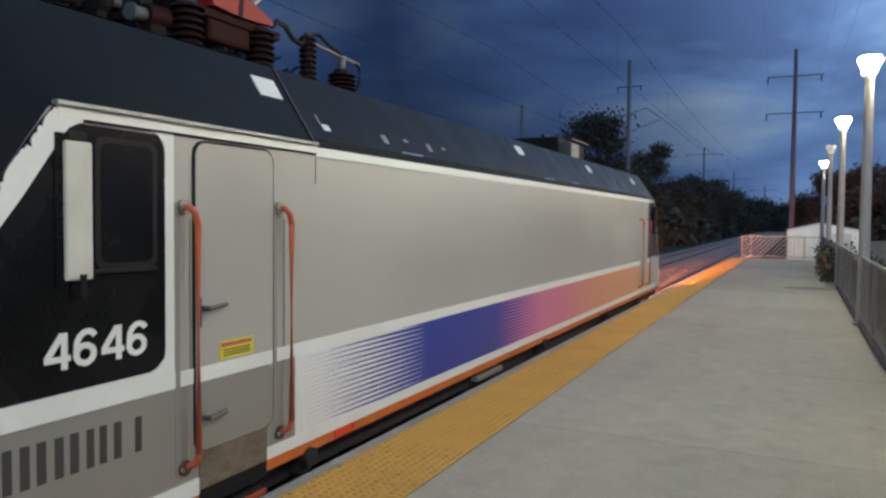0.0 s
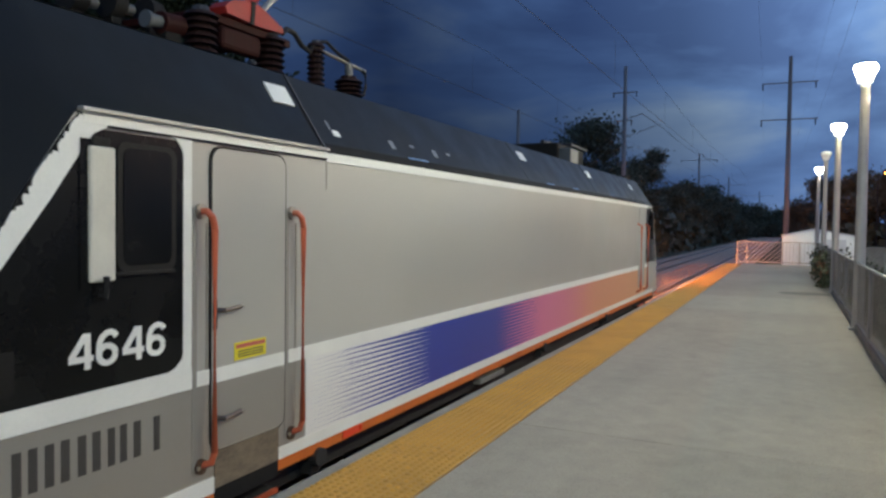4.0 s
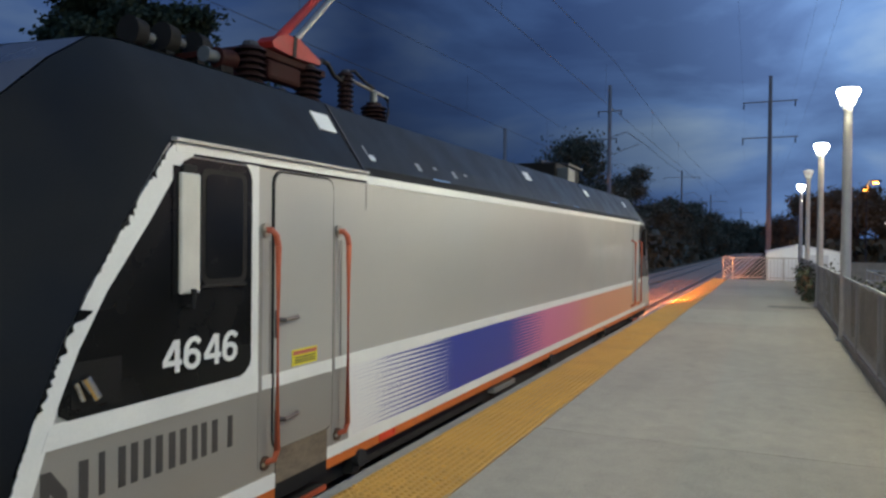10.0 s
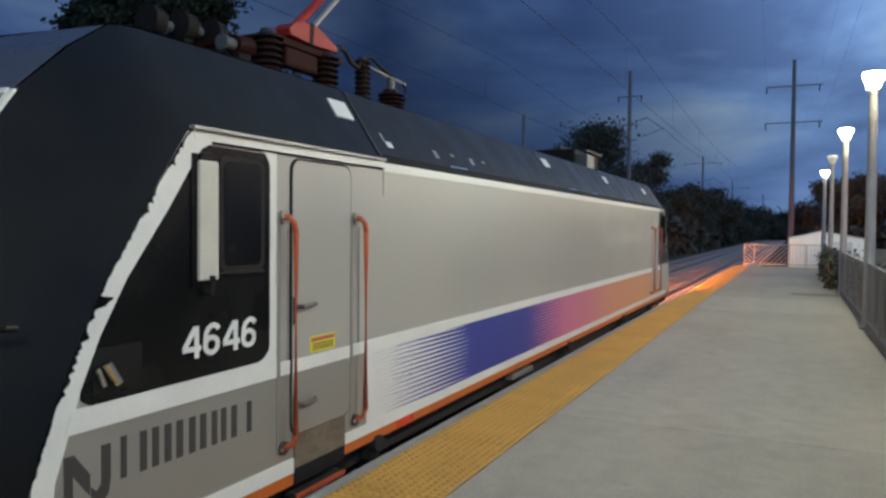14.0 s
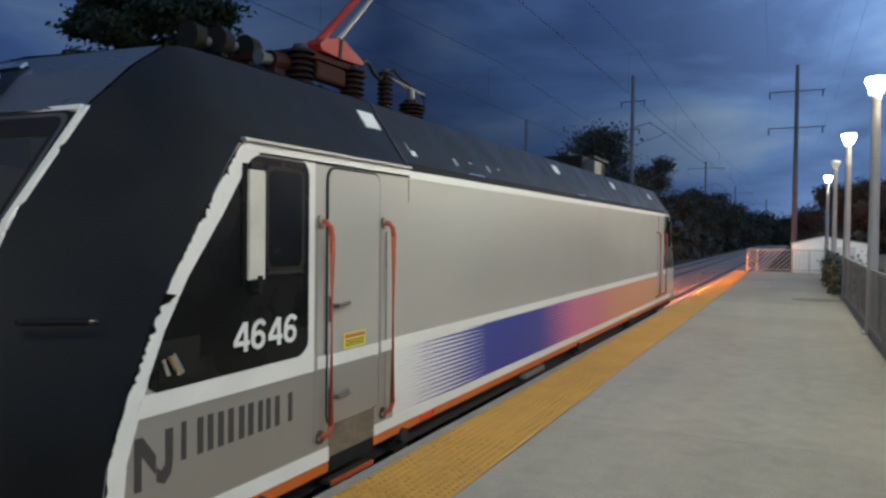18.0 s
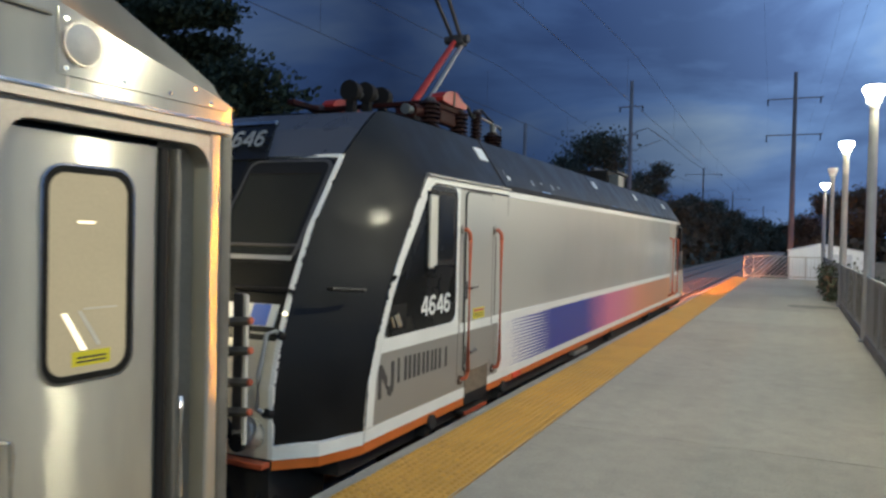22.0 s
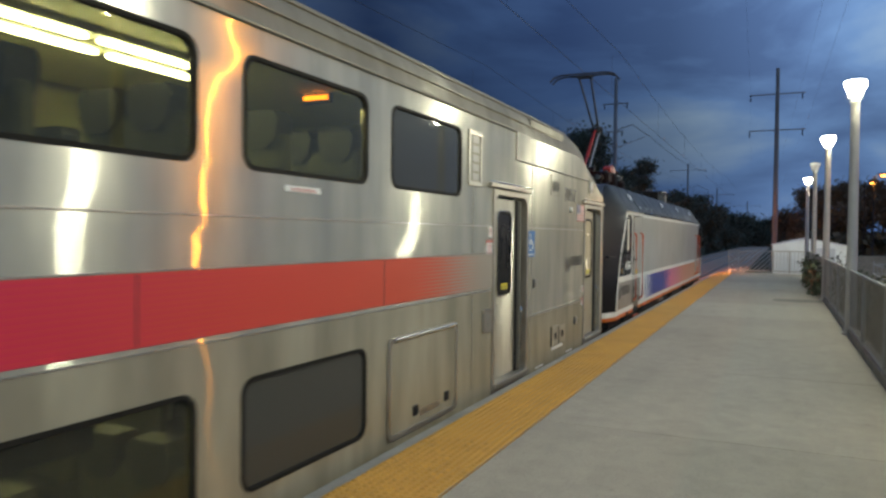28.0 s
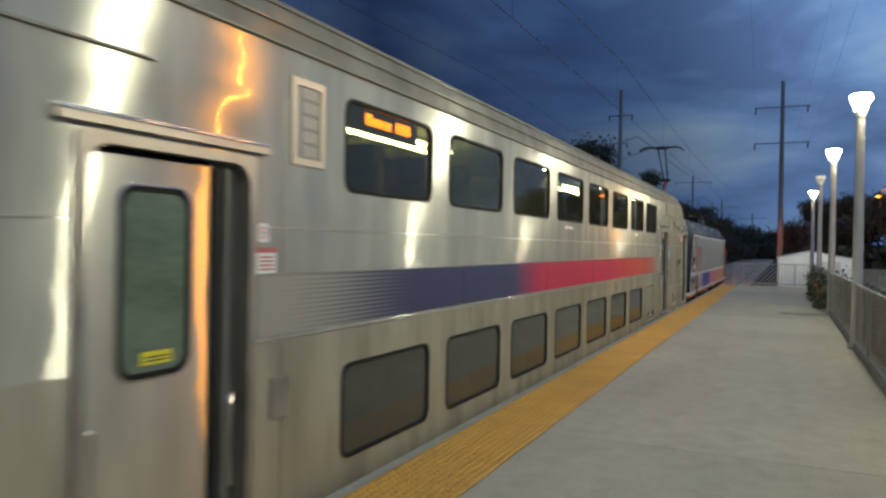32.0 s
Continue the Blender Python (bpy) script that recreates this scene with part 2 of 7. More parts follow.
    dr.color_ramp.elements[0].color = (colour[0] * 0.58, colour[1] * 0.55, colour[2] * 0.45, 1)
    dr.color_ramp.elements[1].color = (colour[0] * 0.94, colour[1] * 0.905, colour[2] * 0.77, 1)
    l.new(dirt.outputs["Fac"], dr.inputs["Fac"])
    l.new(dr.outputs["Color"], film.inputs["Base Color"])
    mx.inputs["Fac"].default_value = dull
    l.new(hx.outputs["Shader"], mx.inputs[1])
    l.new(film.outputs["BSDF"], mx.inputs[2])
    l.new(mx.outputs["Shader"], n["Material Output"].inputs["Surface"])
    return m


def worn_concrete(name, colour):
    """Broomed concrete: broad damp patches, blotches, dark spots and grain."""
    m = material(name, colour, 0.85, vary=0.13, scale=5.5, fine=95, bump=0.30)
    n, l = m.node_tree.nodes, m.node_tree.links
    b = n["Principled BSDF"]
    src = b.inputs["Base Color"].links[0].from_socket
    ge = n.new("ShaderNodeNewGeometry")
    prev = src
    for size, detail, lo, hi, dark, stretch in ((0.45, 4, 0.42, 0.62, 0.90, (1, 0.7, 1)), (1.5, 8, 0.46, 0.66, 0.93, (1.5, 0.10, 1)), (3.4, 9, 0.50, 0.70, 0.92, (1, 0.8, 1)), (9.0, 3, 0.68, 0.75, 0.80, (1, 1, 1)), (46.0, 3, 0.50, 0.66, 0.84, (1, 1, 1)), (150.0, 2, 0.52, 0.66, 0.74, (1, 1, 1))):
        mp, t, r, mx = n.new("ShaderNodeMapping"), n.new("ShaderNodeTexNoise"), n.new("ShaderNodeMapRange"), n.new("ShaderNodeMix")
        mp.inputs["Scale"].default_value = stretch
        l.new(ge.outputs["Position"], mp.inputs["Vector"])
        l.new(mp.outputs["Vector"], t.inputs["Vector"])
        t.inputs["Scale"].default_value, t.inputs["Detail"].default_value = size, detail
        r.inputs["From Min"].default_value, r.inputs["From Max"].default_value = lo, hi
        r.inputs["To Min"].default_value, r.inputs["To Max"].default_value = 1.0, dark
        l.new(t.outputs["Fac"], r.inputs["Value"])
        mx.data_type, mx.blend_type = "RGBA", "MULTIPLY"
        mx.inputs["Factor"].default_value = 1
        l.new(prev, mx.inputs[6])
        l.new(r.outputs["Result"], mx.inputs[7])
        prev = mx.outputs[2]
    oi, tone, mx = n.new("ShaderNodeObjectInfo"), n.new("ShaderNodeMapRange"), n.new("ShaderNodeMix")
    tone.inputs["To Min"].default_value, tone.inputs["To Max"].default_value = 0.92, 1.06
    l.new(oi.outputs["Random"], tone.inputs["Value"])
    mx.data_type, mx.blend_type = "RGBA", "MULTIPLY"
    mx.inputs["Factor"].default_value = 1
    l.new(prev, mx.inputs[6])
    l.new(tone.outputs["Result"], mx.inputs[7])
    l.new(mx.outputs[2], b.inputs["Base Color"])
    return m


CONCRETE = worn_concrete("concrete", (0.392, 0.357, 0.295))
KERB = material("edge_concrete", (0.27, 0.26, 0.23), 0.9, vary=0.25, scale=3, fine=40, bump=0.3)
TACTILE = material("yellow_tactile_rubber", (0.51, 0.275, 0.05), 0.62, vary=0.24, scale=2.2, fine=70, bump=0.08, piece=0.09)
# Redder than grey stone: part of the lamps' red glow in the colour.
BALLAST = material("ballast_stone", (0.44, 0.31, 0.245), 0.95, vary=0.5, scale=9, fine=30, bump=0.6)
RAIL = material("rail_steel", (0.30, 0.26, 0.24), 0.35, 0.9, vary=0.3)
TIE = material("concrete_tie", (0.28, 0.26, 0.24), 0.9, vary=0.25)
GRASS = material("dark_ground", (0.05, 0.055, 0.035), 1.0, vary=0.5, scale=0.4, fine=9, bump=0.4)
GALV = material("galvanised_steel", (0.36, 0.365, 0.35), 0.5, 0.5, vary=0.2, scale=8)
POSTPAINT = material("grey_post_paint", (0.50, 0.49, 0.45), 0.5, 0.1, vary=0.12, scale=5)
MESHGREY = material("weathered_fence_mesh", (0.34, 0.32, 0.27), 0.7, 0.2, vary=0.3, scale=3)
SHEDWHITE = material("white_shed_metal", (0.84, 0.86, 0.88), 0.5, vary=0.06, scale=2)
SHEDROOF = material("pale_shed_roof", (0.60, 0.62, 0.66), 0.5, vary=0.1, scale=2)
SALMON = material("dull_end_railing", (0.46, 0.42, 0.39), 0.5, 0.1, vary=0.1)
WOODPOLE = material("weathered_wood_pole", (0.26, 0.25, 0.24), 0.9, vary=0.3, scale=4, stretch=(1, 1, 0.15))
DARKSTEEL = material("dark_steel", (0.045, 0.045, 0.05), 0.6, 0.4, vary=0.3)
WIRE = material("wire_metal", (0.03, 0.03, 0.035), 0.6, 0.5, vary=0.1, bump=0)
BARK = material("bark", (0.055, 0.045, 0.035), 0.95, vary=0.4, bump=0.5)
LEAF = material("dark_leaves", (0.062, 0.074, 0.050), 0.75, vary=0.5, scale=1.2, bump=0.0)
PINE = material("dark_needles", (0.030, 0.044, 0.032), 0.85, vary=0.5, scale=1.2, bump=0.0, spec=0.1)
LEAFB = material("shrub_leaves", (0.055, 0.068, 0.032), 0.7, vary=0.5, scale=3, bump=0.0)
# Paler, warmer copy of LEAF: the street lamps' light put into the colour.
LITLEAF = material("dull_russet_leaves", (0.092, 0.083, 0.056), 0.75, vary=0.5, scale=1.2, bump=0.0)
RUSTLEAF = material("rusty_leaves", (0.16, 0.075, 0.035), 0.75, vary=0.4, bump=0.0)
LAMPGLOW = material("lit_lamp_bowl", (0.9, 0.9, 0.85), 0.3, glow=(1.0, 0.97, 0.86, 45.0), bump=0)
LAMPDIM = material("dim_lamp_bowl", (0.7, 0.72, 0.7), 0.2, glow=(0.9, 0.95, 1.0, 0.12), bump=0)
SODIUMGLOW = material("lit_sodium_bowl", (0.9, 0.6, 0.3), 0.3, glow=(1.0, 0.36, 0.06, 12.0), bump=0)

GREYPAINT = material("silver_grey_paint", (0.435, 0.425, 0.378), 0.40, 0.12, vary=0.04, scale=1.2, fine=120, bump=0.01, coat=0.35)
LOWGREY = material("mid_grey_paint", (0.295, 0.28, 0.25), 0.40, 0.15, vary=0.08, scale=1.5, fine=120, bump=0.01, coat=0.25)
WHITEPAINT = material("white_paint", (0.78, 0.79, 0.74), 0.4, vary=0.07, scale=3, bump=0.01, coat=0.2)
NOSEBLACK = material("black_nose_paint", (0.0052, 0.0052, 0.0050), 0.48, vary=0.3, scale=3, bump=0.02, coat=0.10, spec=0.20)
NOSEBLACK.node_tree.nodes["Principled BSDF"].inputs["Coat Roughness"].default_value = 0.10
BLACKPAINT = material("black_paint", (0.0075, 0.0078, 0.0076), 0.26, vary=0.25, scale=3, bump=0.01, coat=0.06, spec=0.20)
ROOFPAINT = material("dark_roof_paint", (0.0145, 0.0147, 0.0150), 0.42, vary=0.35, scale=2.5, bump=0.03, coat=0.03, spec=0.15)
# Paler and bluer than the roof paint: the sky's sheen put into colour.
BROW = material("blue_grey_brow_paint", (0.075, 0.082, 0.10), 0.30, vary=0.15, scale=2.5, bump=0.02, coat=0.3)
GAPGLOW = material("lit_vestibule_pane", (0.8, 0.78, 0.65), 0.4, glow=(1.0, 0.88, 0.62, 14.0), bump=0)
ROOFGREY = material("sooty_roof", (0.011, 0.0108, 0.0105), 0.75, vary=0.4, scale=4, spec=0.2)
ORANGE = material("orange_stripe_paint", (0.62, 0.15, 0.025), 0.45, vary=0.2, scale=4)
REDREF = material("red_reflector", (0.75, 0.06, 0.02), 0.3, vary=0.1)
RAILRED = material("orange_red_handrail_paint", (0.50, 0.105, 0.045), 0.42, vary=0.15, coat=0.2)
RUBBER = material("black_rubber", (0.013, 0.013, 0.013), 0.6, vary=0.2, spec=0.2)
UNDER = material("underframe_black", (0.02, 0.019, 0.018), 0.75, vary=0.4)
PANTORED = material("red_pantograph_paint", (0.30, 0.018, 0.012), 0.5, vary=0.3)
CRATE = material("dark_red_roof_gear", (0.026, 0.006, 0.005), 0.7, vary=0.4, scale=6, spec=0.15)
INSUL = material("brown_insulator", (0.020, 0.009, 0.0075), 0.55, vary=0.2, spec=0.15)
TANKGREY = material("grey_roof_tank", (0.075, 0.085, 0.09), 0.5, vary=0.2)
YELLOWSTICK = material("yellow_sticker", (0.72, 0.62, 0.03), 0.5, vary=0.05)
NUMBERGREY = material("dull_number_paint", (0.26, 0.27, 0.26), 0.5, vary=0.15, bump=0)
LETTERGREY = material("dark_grey_lettering", (0.05, 0.048, 0.045), 0.5, vary=0.1, bump=0)
CHROME = material("bright_metal", (0.75, 0.73, 0.68), 0.18, 1.0, vary=0.1)
SILVERED = material("silvered_lamp_metal", (0.78, 0.75, 0.66), 0.34, 0.65, vary=0.2, scale=25)
BLINDGREY = material("pale_sun_blind", (0.60, 0.58, 0.50), 0.6, vary=0.08)
CABDARK = glass("cab_glass", (0.50, 0.56, 0.52), 0.04, film=0.06)
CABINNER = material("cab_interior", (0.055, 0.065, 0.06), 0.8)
FRONTCREAM = material("cream_front_paint", (0.62, 0.58, 0.46), 0.42, vary=0.12, scale=3, fine=80, bump=0.02, coat=0.2)
MARKLIT = material("bright_marker_lens", (0.9, 0.85, 0.7), 0.3, glow=(1.0, 0.86, 0.62, 3.0), bump=0)
PANEGLOW = material("lit_marker_lens", (0.9, 0.85, 0.7), 0.3, glow=(1.0, 0.86, 0.60, 1.3), bump=0)
SCUFFED = material("scuffed_rusty_plate", (0.17, 0.135, 0.095), 0.7, 0.1, vary=0.45, scale=7, fine=50, bump=0.08, stretch=(1, 0.6, 1.4))
RUSTYSTEEL = material("rusty_fitting", (0.12, 0.075, 0.05), 0.6, 0.5, vary=0.4, scale=30)
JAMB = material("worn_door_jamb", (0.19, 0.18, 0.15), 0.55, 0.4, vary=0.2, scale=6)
HANDLE = material("dull_door_handle", (0.14, 0.135, 0.13), 0.45, 0.7, vary=0.2)
# Lighter than DARKSTEEL: the haze over the poles is put into the colour.
POLESTEEL = material("weathered_pole_steel", (0.24, 0.245, 0.26), 0.7, 0.2, vary=0.2, scale=2)
BEAMGLOW = material("lit_beam_lamp", (0.9, 0.5, 0.4), 0.3, glow=(1.0, 0.32, 0.12, 46000.0), bump=0)
HEADGLOW = material("lit_marker_lamp", (0.9, 0.5, 0.4), 0.3, glow=(1.0, 0.30, 0.11, 210000.0), bump=0)
STEEL = steel("brushed_stainless", (0.66, 0.64, 0.565), 0.170, 0.036, 0.972, 0.44)
STEELEND = steel("dented_stainless", (0.60, 0.58, 0.51), 0.165, 0.046, 0.975, 0.50, 0.036)
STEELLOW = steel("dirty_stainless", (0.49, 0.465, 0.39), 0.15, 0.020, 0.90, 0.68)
STEELDOOR = steel("stainless_door", (0.65, 0.625, 0.545), 0.21, 0.022, 0.88, 0.45)
STEELDULL = material("dull_stainless", (0.40, 0.38, 0.33), 0.42, 0.9, vary=0.15, scale=5)
ROOFSTEEL = steel("roof_stainless", (0.33, 0.31, 0.28), 0.28, 0.05, 0.84, 0.80)
GASKET = material("window_gasket", (0.016, 0.015, 0.012), 0.75, vary=0.15, spec=0.15)
PANE = glass("car_window_glass", (0.54, 0.55, 0.41), 0.02, film=0.035)
PANEDARK = glass("tinted_window_glass", (0.07, 0.07, 0.065), 0.03, film=0.15)
PANELOW = glass("dusty_window_glass", (0.34, 0.36, 0.29), 0.04, film=0.13)
INTERIOR = material("cream_interior_wall", (0.46, 0.445, 0.325), 0.6, vary=0.08)
SEATBLUE = material("dark_seat_vinyl", (0.036, 0.039, 0.045), 0.5, vary=0.2)
SEATPALE = material("pale_seat_shell", (0.105, 0.108, 0.078), 0.5, vary=0.15)
TUBE = material("lit_fluorescent_tube", (0.9, 0.9, 0.85), 0.3, glow=(1.0, 0.97, 0.70, 56.0), bump=0)
LEDGLOW = material("lit_amber_led", (0.4, 0.2, 0.05), 0.4, glow=(1.0, 0.22, 0.01, 14.0), bump=0)
DOORLIT = material("lit_frosted_pane", (0.36, 0.31, 0.20), 0.2, vary=0.16, scale=1, glow=(1.0, 0.84, 0.57, 0.16), bump=0)
BLUESIGN = material("blue_sign", (0.025, 0.16, 0.42), 0.45, vary=0.08)
FLAGRED, FLAGBLUE = material("flag_red", (0.45, 0.03, 0.03), 0.5, vary=0.05), material("flag_blue", (0.035, 0.05, 0.17), 0.5, vary=0.05)
STICKRED = material("red_sticker_print", (0.50, 0.12, 0.10), 0.5, vary=0.05)
BLUEPAINT = material("indigo_paint", (0.045, 0.05, 0.30), 0.4, vary=0.1)


def banner(name, stops, start, end, bands, fades, metal, rough, ground):
    """Colours that follow one another along the side, dissolving into each other in thin level lines.
    stops: (place, colour); fades: (from, to) places where the colour behind gives way line by line."""
    m = bpy.data.materials.new(name)
    m.use_nodes = True
    n, l = m.node_tree.nodes, m.node_tree.links
    b = n["Principled BSDF"]
    b.inputs["Roughness"].default_value, b.inputs["Metallic"].default_value = rough, metal
    tc, sp = n.new("ShaderNodeTexCoord"), n.new("ShaderNodeSeparateXYZ")
    l.new(tc.outputs["Object"], sp.inputs["Vector"])
    # lines: a saw over the height, that shifts where one colour turns into the next
    saw = n.new("ShaderNodeMath")
    saw.operation, saw.inputs[1].default_value = "MULTIPLY", bands
    l.new(sp.outputs["Z"], saw.inputs[0])
    fr = n.new("ShaderNodeMath")
    fr.operation = "FRACT"
    l.new(saw.outputs[0], fr.inputs[0])
    sh = n.new("ShaderNodeMath")
    sh.operation, sh.inputs[1].default_value = "MULTIPLY_ADD", fades
    sh.inputs[2].default_value = -fades / 2
    l.new(fr.outputs[0], sh.inputs[0])
    ad = n.new("ShaderNodeMath")
    ad.operation = "ADD"
    l.new(sp.outputs["Y"], ad.inputs[0])
    l.new(sh.outputs[0], ad.inputs[1])
    mr = n.new("ShaderNodeMapRange")
    mr.inputs["From Min"].default_value, mr.inputs["From Max"].default_value = start, end
    l.new(ad.outputs[0], mr.inputs["Value"])
    r = n.new("ShaderNodeValToRGB")
    e = r.color_ramp.elements
    e[0].position, e[0].color = stops[0][0], (*stops[0][1], 1)
    e[1].position, e[1].color = stops[-1][0], (*stops[-1][1], 1)
    for p, c in stops[1:-1]:
        e.new(p).color = (*c, 1)
    l.new(mr.outputs["Result"], r.inputs["Fac"])
    l.new(r.outputs["Color"], b.inputs["Base Color"])
    return m


# ---- building blocks ----


def origin(ob):
    v = Vector((0, 0, 0))
    while ob:
        v += ob.location
        ob = ob.parent
    return v


def thing(name, x, y, z, label, category, group="", kind=""):
    ob = new(name)
    ob.empty_display_size = 0.1
    ob.location = (x * U, y * U, z * U)
    return tagged(ob, label, category, group, kind)


def part(name, bm, mat, parent=None, label="", smooth=False, at=None):
    """Links a bmesh, drawn in plan units where it stands, as one mesh under its thing or part."""
    if at is None:
        o = origin(parent) if parent else Vector((0, 0, 0))
    else:
        o = Vector(at) * U
    for v in bm.verts:
        v.co = v.co * U - o
    bmesh.ops.recalc_face_normals(bm, faces=bm.faces)
    me = bpy.data.meshes.new(name)
    bm.to_mesh(me)
    bm.free()
    if smooth:
        for p in me.polygons:
            p.use_smooth = True
        if smooth != "all":
            me.set_sharp_from_angle(angle=radians(38))
    me.materials.append(mat)
    ob = new(name, me)
    if parent:
        ob.parent = parent
        if at is not None:
            ob.location = o - origin(parent)
    else:
        ob.location = o
    return tagged(ob, label)


def box(x0, x1, y0, y1, z0, z1, bevel=0.0, bm=None):
    bm = bm or bmesh.new()
    r = bmesh.ops.create_cube(bm, size=1, matrix=Matrix.Translation(((x0 + x1) / 2, (y0 + y1) / 2, (z0 + z1) / 2)) @ Matrix.Diagonal((abs(x1 - x0), abs(y1 - y0), abs(z1 - z0), 1)))
    if bevel:
        bmesh.ops.bevel(bm, geom=list({e for v in r["verts"] for e in v.link_edges}), offset=bevel, segments=2, affect="EDGES", profile=0.5)
    return bm


def rod(p, q, r, seg=10, r2=None, bm=None):
    bm = bm or bmesh.new()
    p, q = Vector(p), Vector(q)
    d = q - p
    bmesh.ops.create_cone(bm, cap_ends=True, segments=seg, radius1=r, radius2=r if r2 is None else r2, depth=d.length,
                          matrix=Matrix.Translation((p + q) / 2) @ d.to_track_quat("Z", "Y").to_matrix().to_4x4())
    return bm


def tube(points, r, seg=8, bm=None):
    """A bent pipe through the points."""
    bm = bm or bmesh.new()
    pts = [Vector(p) for p in points]
    rings = []
    for i, p in enumerate(pts):
        d = (pts[min(i + 1, len(pts) - 1)] - pts[max(i - 1, 0)]).normalized()
        q = d.to_track_quat("Z", "Y")
        rings.append([bm.verts.new(p + q @ Vector((r * math.cos(a), r * math.sin(a), 0))) for a in (2 * math.pi * k / seg for k in range(seg))])
    for a, b in zip(rings, rings[1:]):
        for k in range(seg):
            bm.faces.new((a[k], a[(k + 1) % seg], b[(k + 1) % seg], b[k]))
    bm.faces.new(rings[0][::-1])
    bm.faces.new(rings[-1])
    return bm


def prism(outline, x0, x1, bm=None):
    """An outline in (y, z) drawn out from x0 to x1."""
    bm = bm or bmesh.new()
    a = [bm.verts.new((x0, y, z)) for y, z in outline]
    b = [bm.verts.new((x1, y, z)) for y, z in outline]
    bm.faces.new(a)
    bm.faces.new(b[::-1])
    for i in range(len(a)):
        j = (i + 1) % len(a)
        bm.faces.new((a[i], b[i], b[j], a[j]))
    return bm


def rounded(y0, y1, z0, z1, r, n=5):
    out = []
    for cy, cz, a0 in ((y1 - r, z1 - r, 0), (y0 + r, z1 - r, 90), (y0 + r, z0 + r, 180), (y1 - r, z0 + r, 270)):
        out += [(cy + r * math.cos(radians(a0 + 90 * k / n)), cz + r * math.sin(radians(a0 + 90 * k / n))) for k in range(n + 1)]
    return out


def ring(outer, inner, x0, x1, bm=None):
    """A frame between two outlines of equally many points in (y, z), from x0 to x1."""
    bm = bm or bmesh.new()
    loops = [[bm.verts.new((x, y, z)) for y, z in o] for x, o in ((x0, outer), (x0, inner), (x1, inner), (x1, outer))]
    n = len(outer)
    for a, b in zip(loops, loops[1:] + loops[:1]):
        for i in range(n):
            j = (i + 1) % n
            bm.faces.new((a[i], a[j], b[j], b[i]))
    return bm


def loft(sections, caps=True, bm=None):
    bm = bm or bmesh.new()
    rows = [[bm.verts.new(p) for p in s] for s in sections]
    for a, b in zip(rows, rows[1:]):
        for i in range(len(a) - 1):
            bm.faces.new((a[i], a[i + 1], b[i + 1], b[i]))
    if caps:
        bm.faces.new(rows[0])
        bm.faces.new(rows[-1])
    return bm


def sheet(x, depth, holes, ys, zs, bm=None):
    """An upright sheet at x between the places ys and heights zs, left open at the holes (y0, y1, z0, z1)."""
    bm = bm or bmesh.new()
    ys = sorted(set([y for h in holes for y in h[:2] if ys[0] < y < ys[1]] + list(ys)))
    zs = sorted(set([z for h in holes for z in h[2:] if zs[0] < z < zs[1]] + list(zs)))
    for xx in (x, x - depth):
        vs = {(i, j): bm.verts.new((xx, y, z)) for i, y in enumerate(ys) for j, z in enumerate(zs)}
        for i in range(len(ys) - 1):
            for j in range(len(zs) - 1):
                cy, cz = (ys[i] + ys[i + 1]) / 2, (zs[j] + zs[j + 1]) / 2
                if not any(h[0] < cy < h[1] and h[2] < cz < h[3] for h in holes):
                    bm.faces.new((vs[i, j], vs[i + 1, j], vs[i + 1, j + 1], vs[i, j + 1]))
    bmesh.ops.delete(bm, geom=[v for v in bm.verts if not v.link_faces], context="VERTS")
    return bm


FIGURES = {  # strokes of upright bold figures, in a box 1 high
    "4": [[(0.50, 0.0), (0.50, 0.96)], [(0.455, 0.93), (0.06, 0.32)], [(0.0, 0.285), (0.66, 0.285)]],
    "7": [[(0.0, 0.91), (0.64, 0.91)], [(0.57, 0.86), (0.40, 0.55), (0.27, 0.25), (0.22, 0.0)]],
    "5": [[(0.58, 0.91), (0.14, 0.91)], [(0.155, 0.95), (0.085, 0.46)], [(0.09, 0.52), (0.22, 0.60), (0.38, 0.60), (0.50, 0.53), (0.555, 0.41), (0.555, 0.28), (0.50, 0.15), (0.38, 0.085), (0.25, 0.085), (0.13, 0.15), (0.08, 0.26)]],
    "6": [[(0.30 + 0.235 * math.cos(radians(t)), 0.315 + 0.235 * math.sin(radians(t))) for t in range(0, 361, 24)],
          [(0.57, 0.78), (0.50, 0.87), (0.40, 0.915), (0.28, 0.90), (0.165, 0.81), (0.095, 0.66), (0.08, 0.50), (0.075, 0.32)]],
    "0": [[(0.31 + 0.225 * math.cos(radians(t)), 0.50 + 0.415 * math.sin(radians(t))) for t in range(0, 361, 18)]],
}


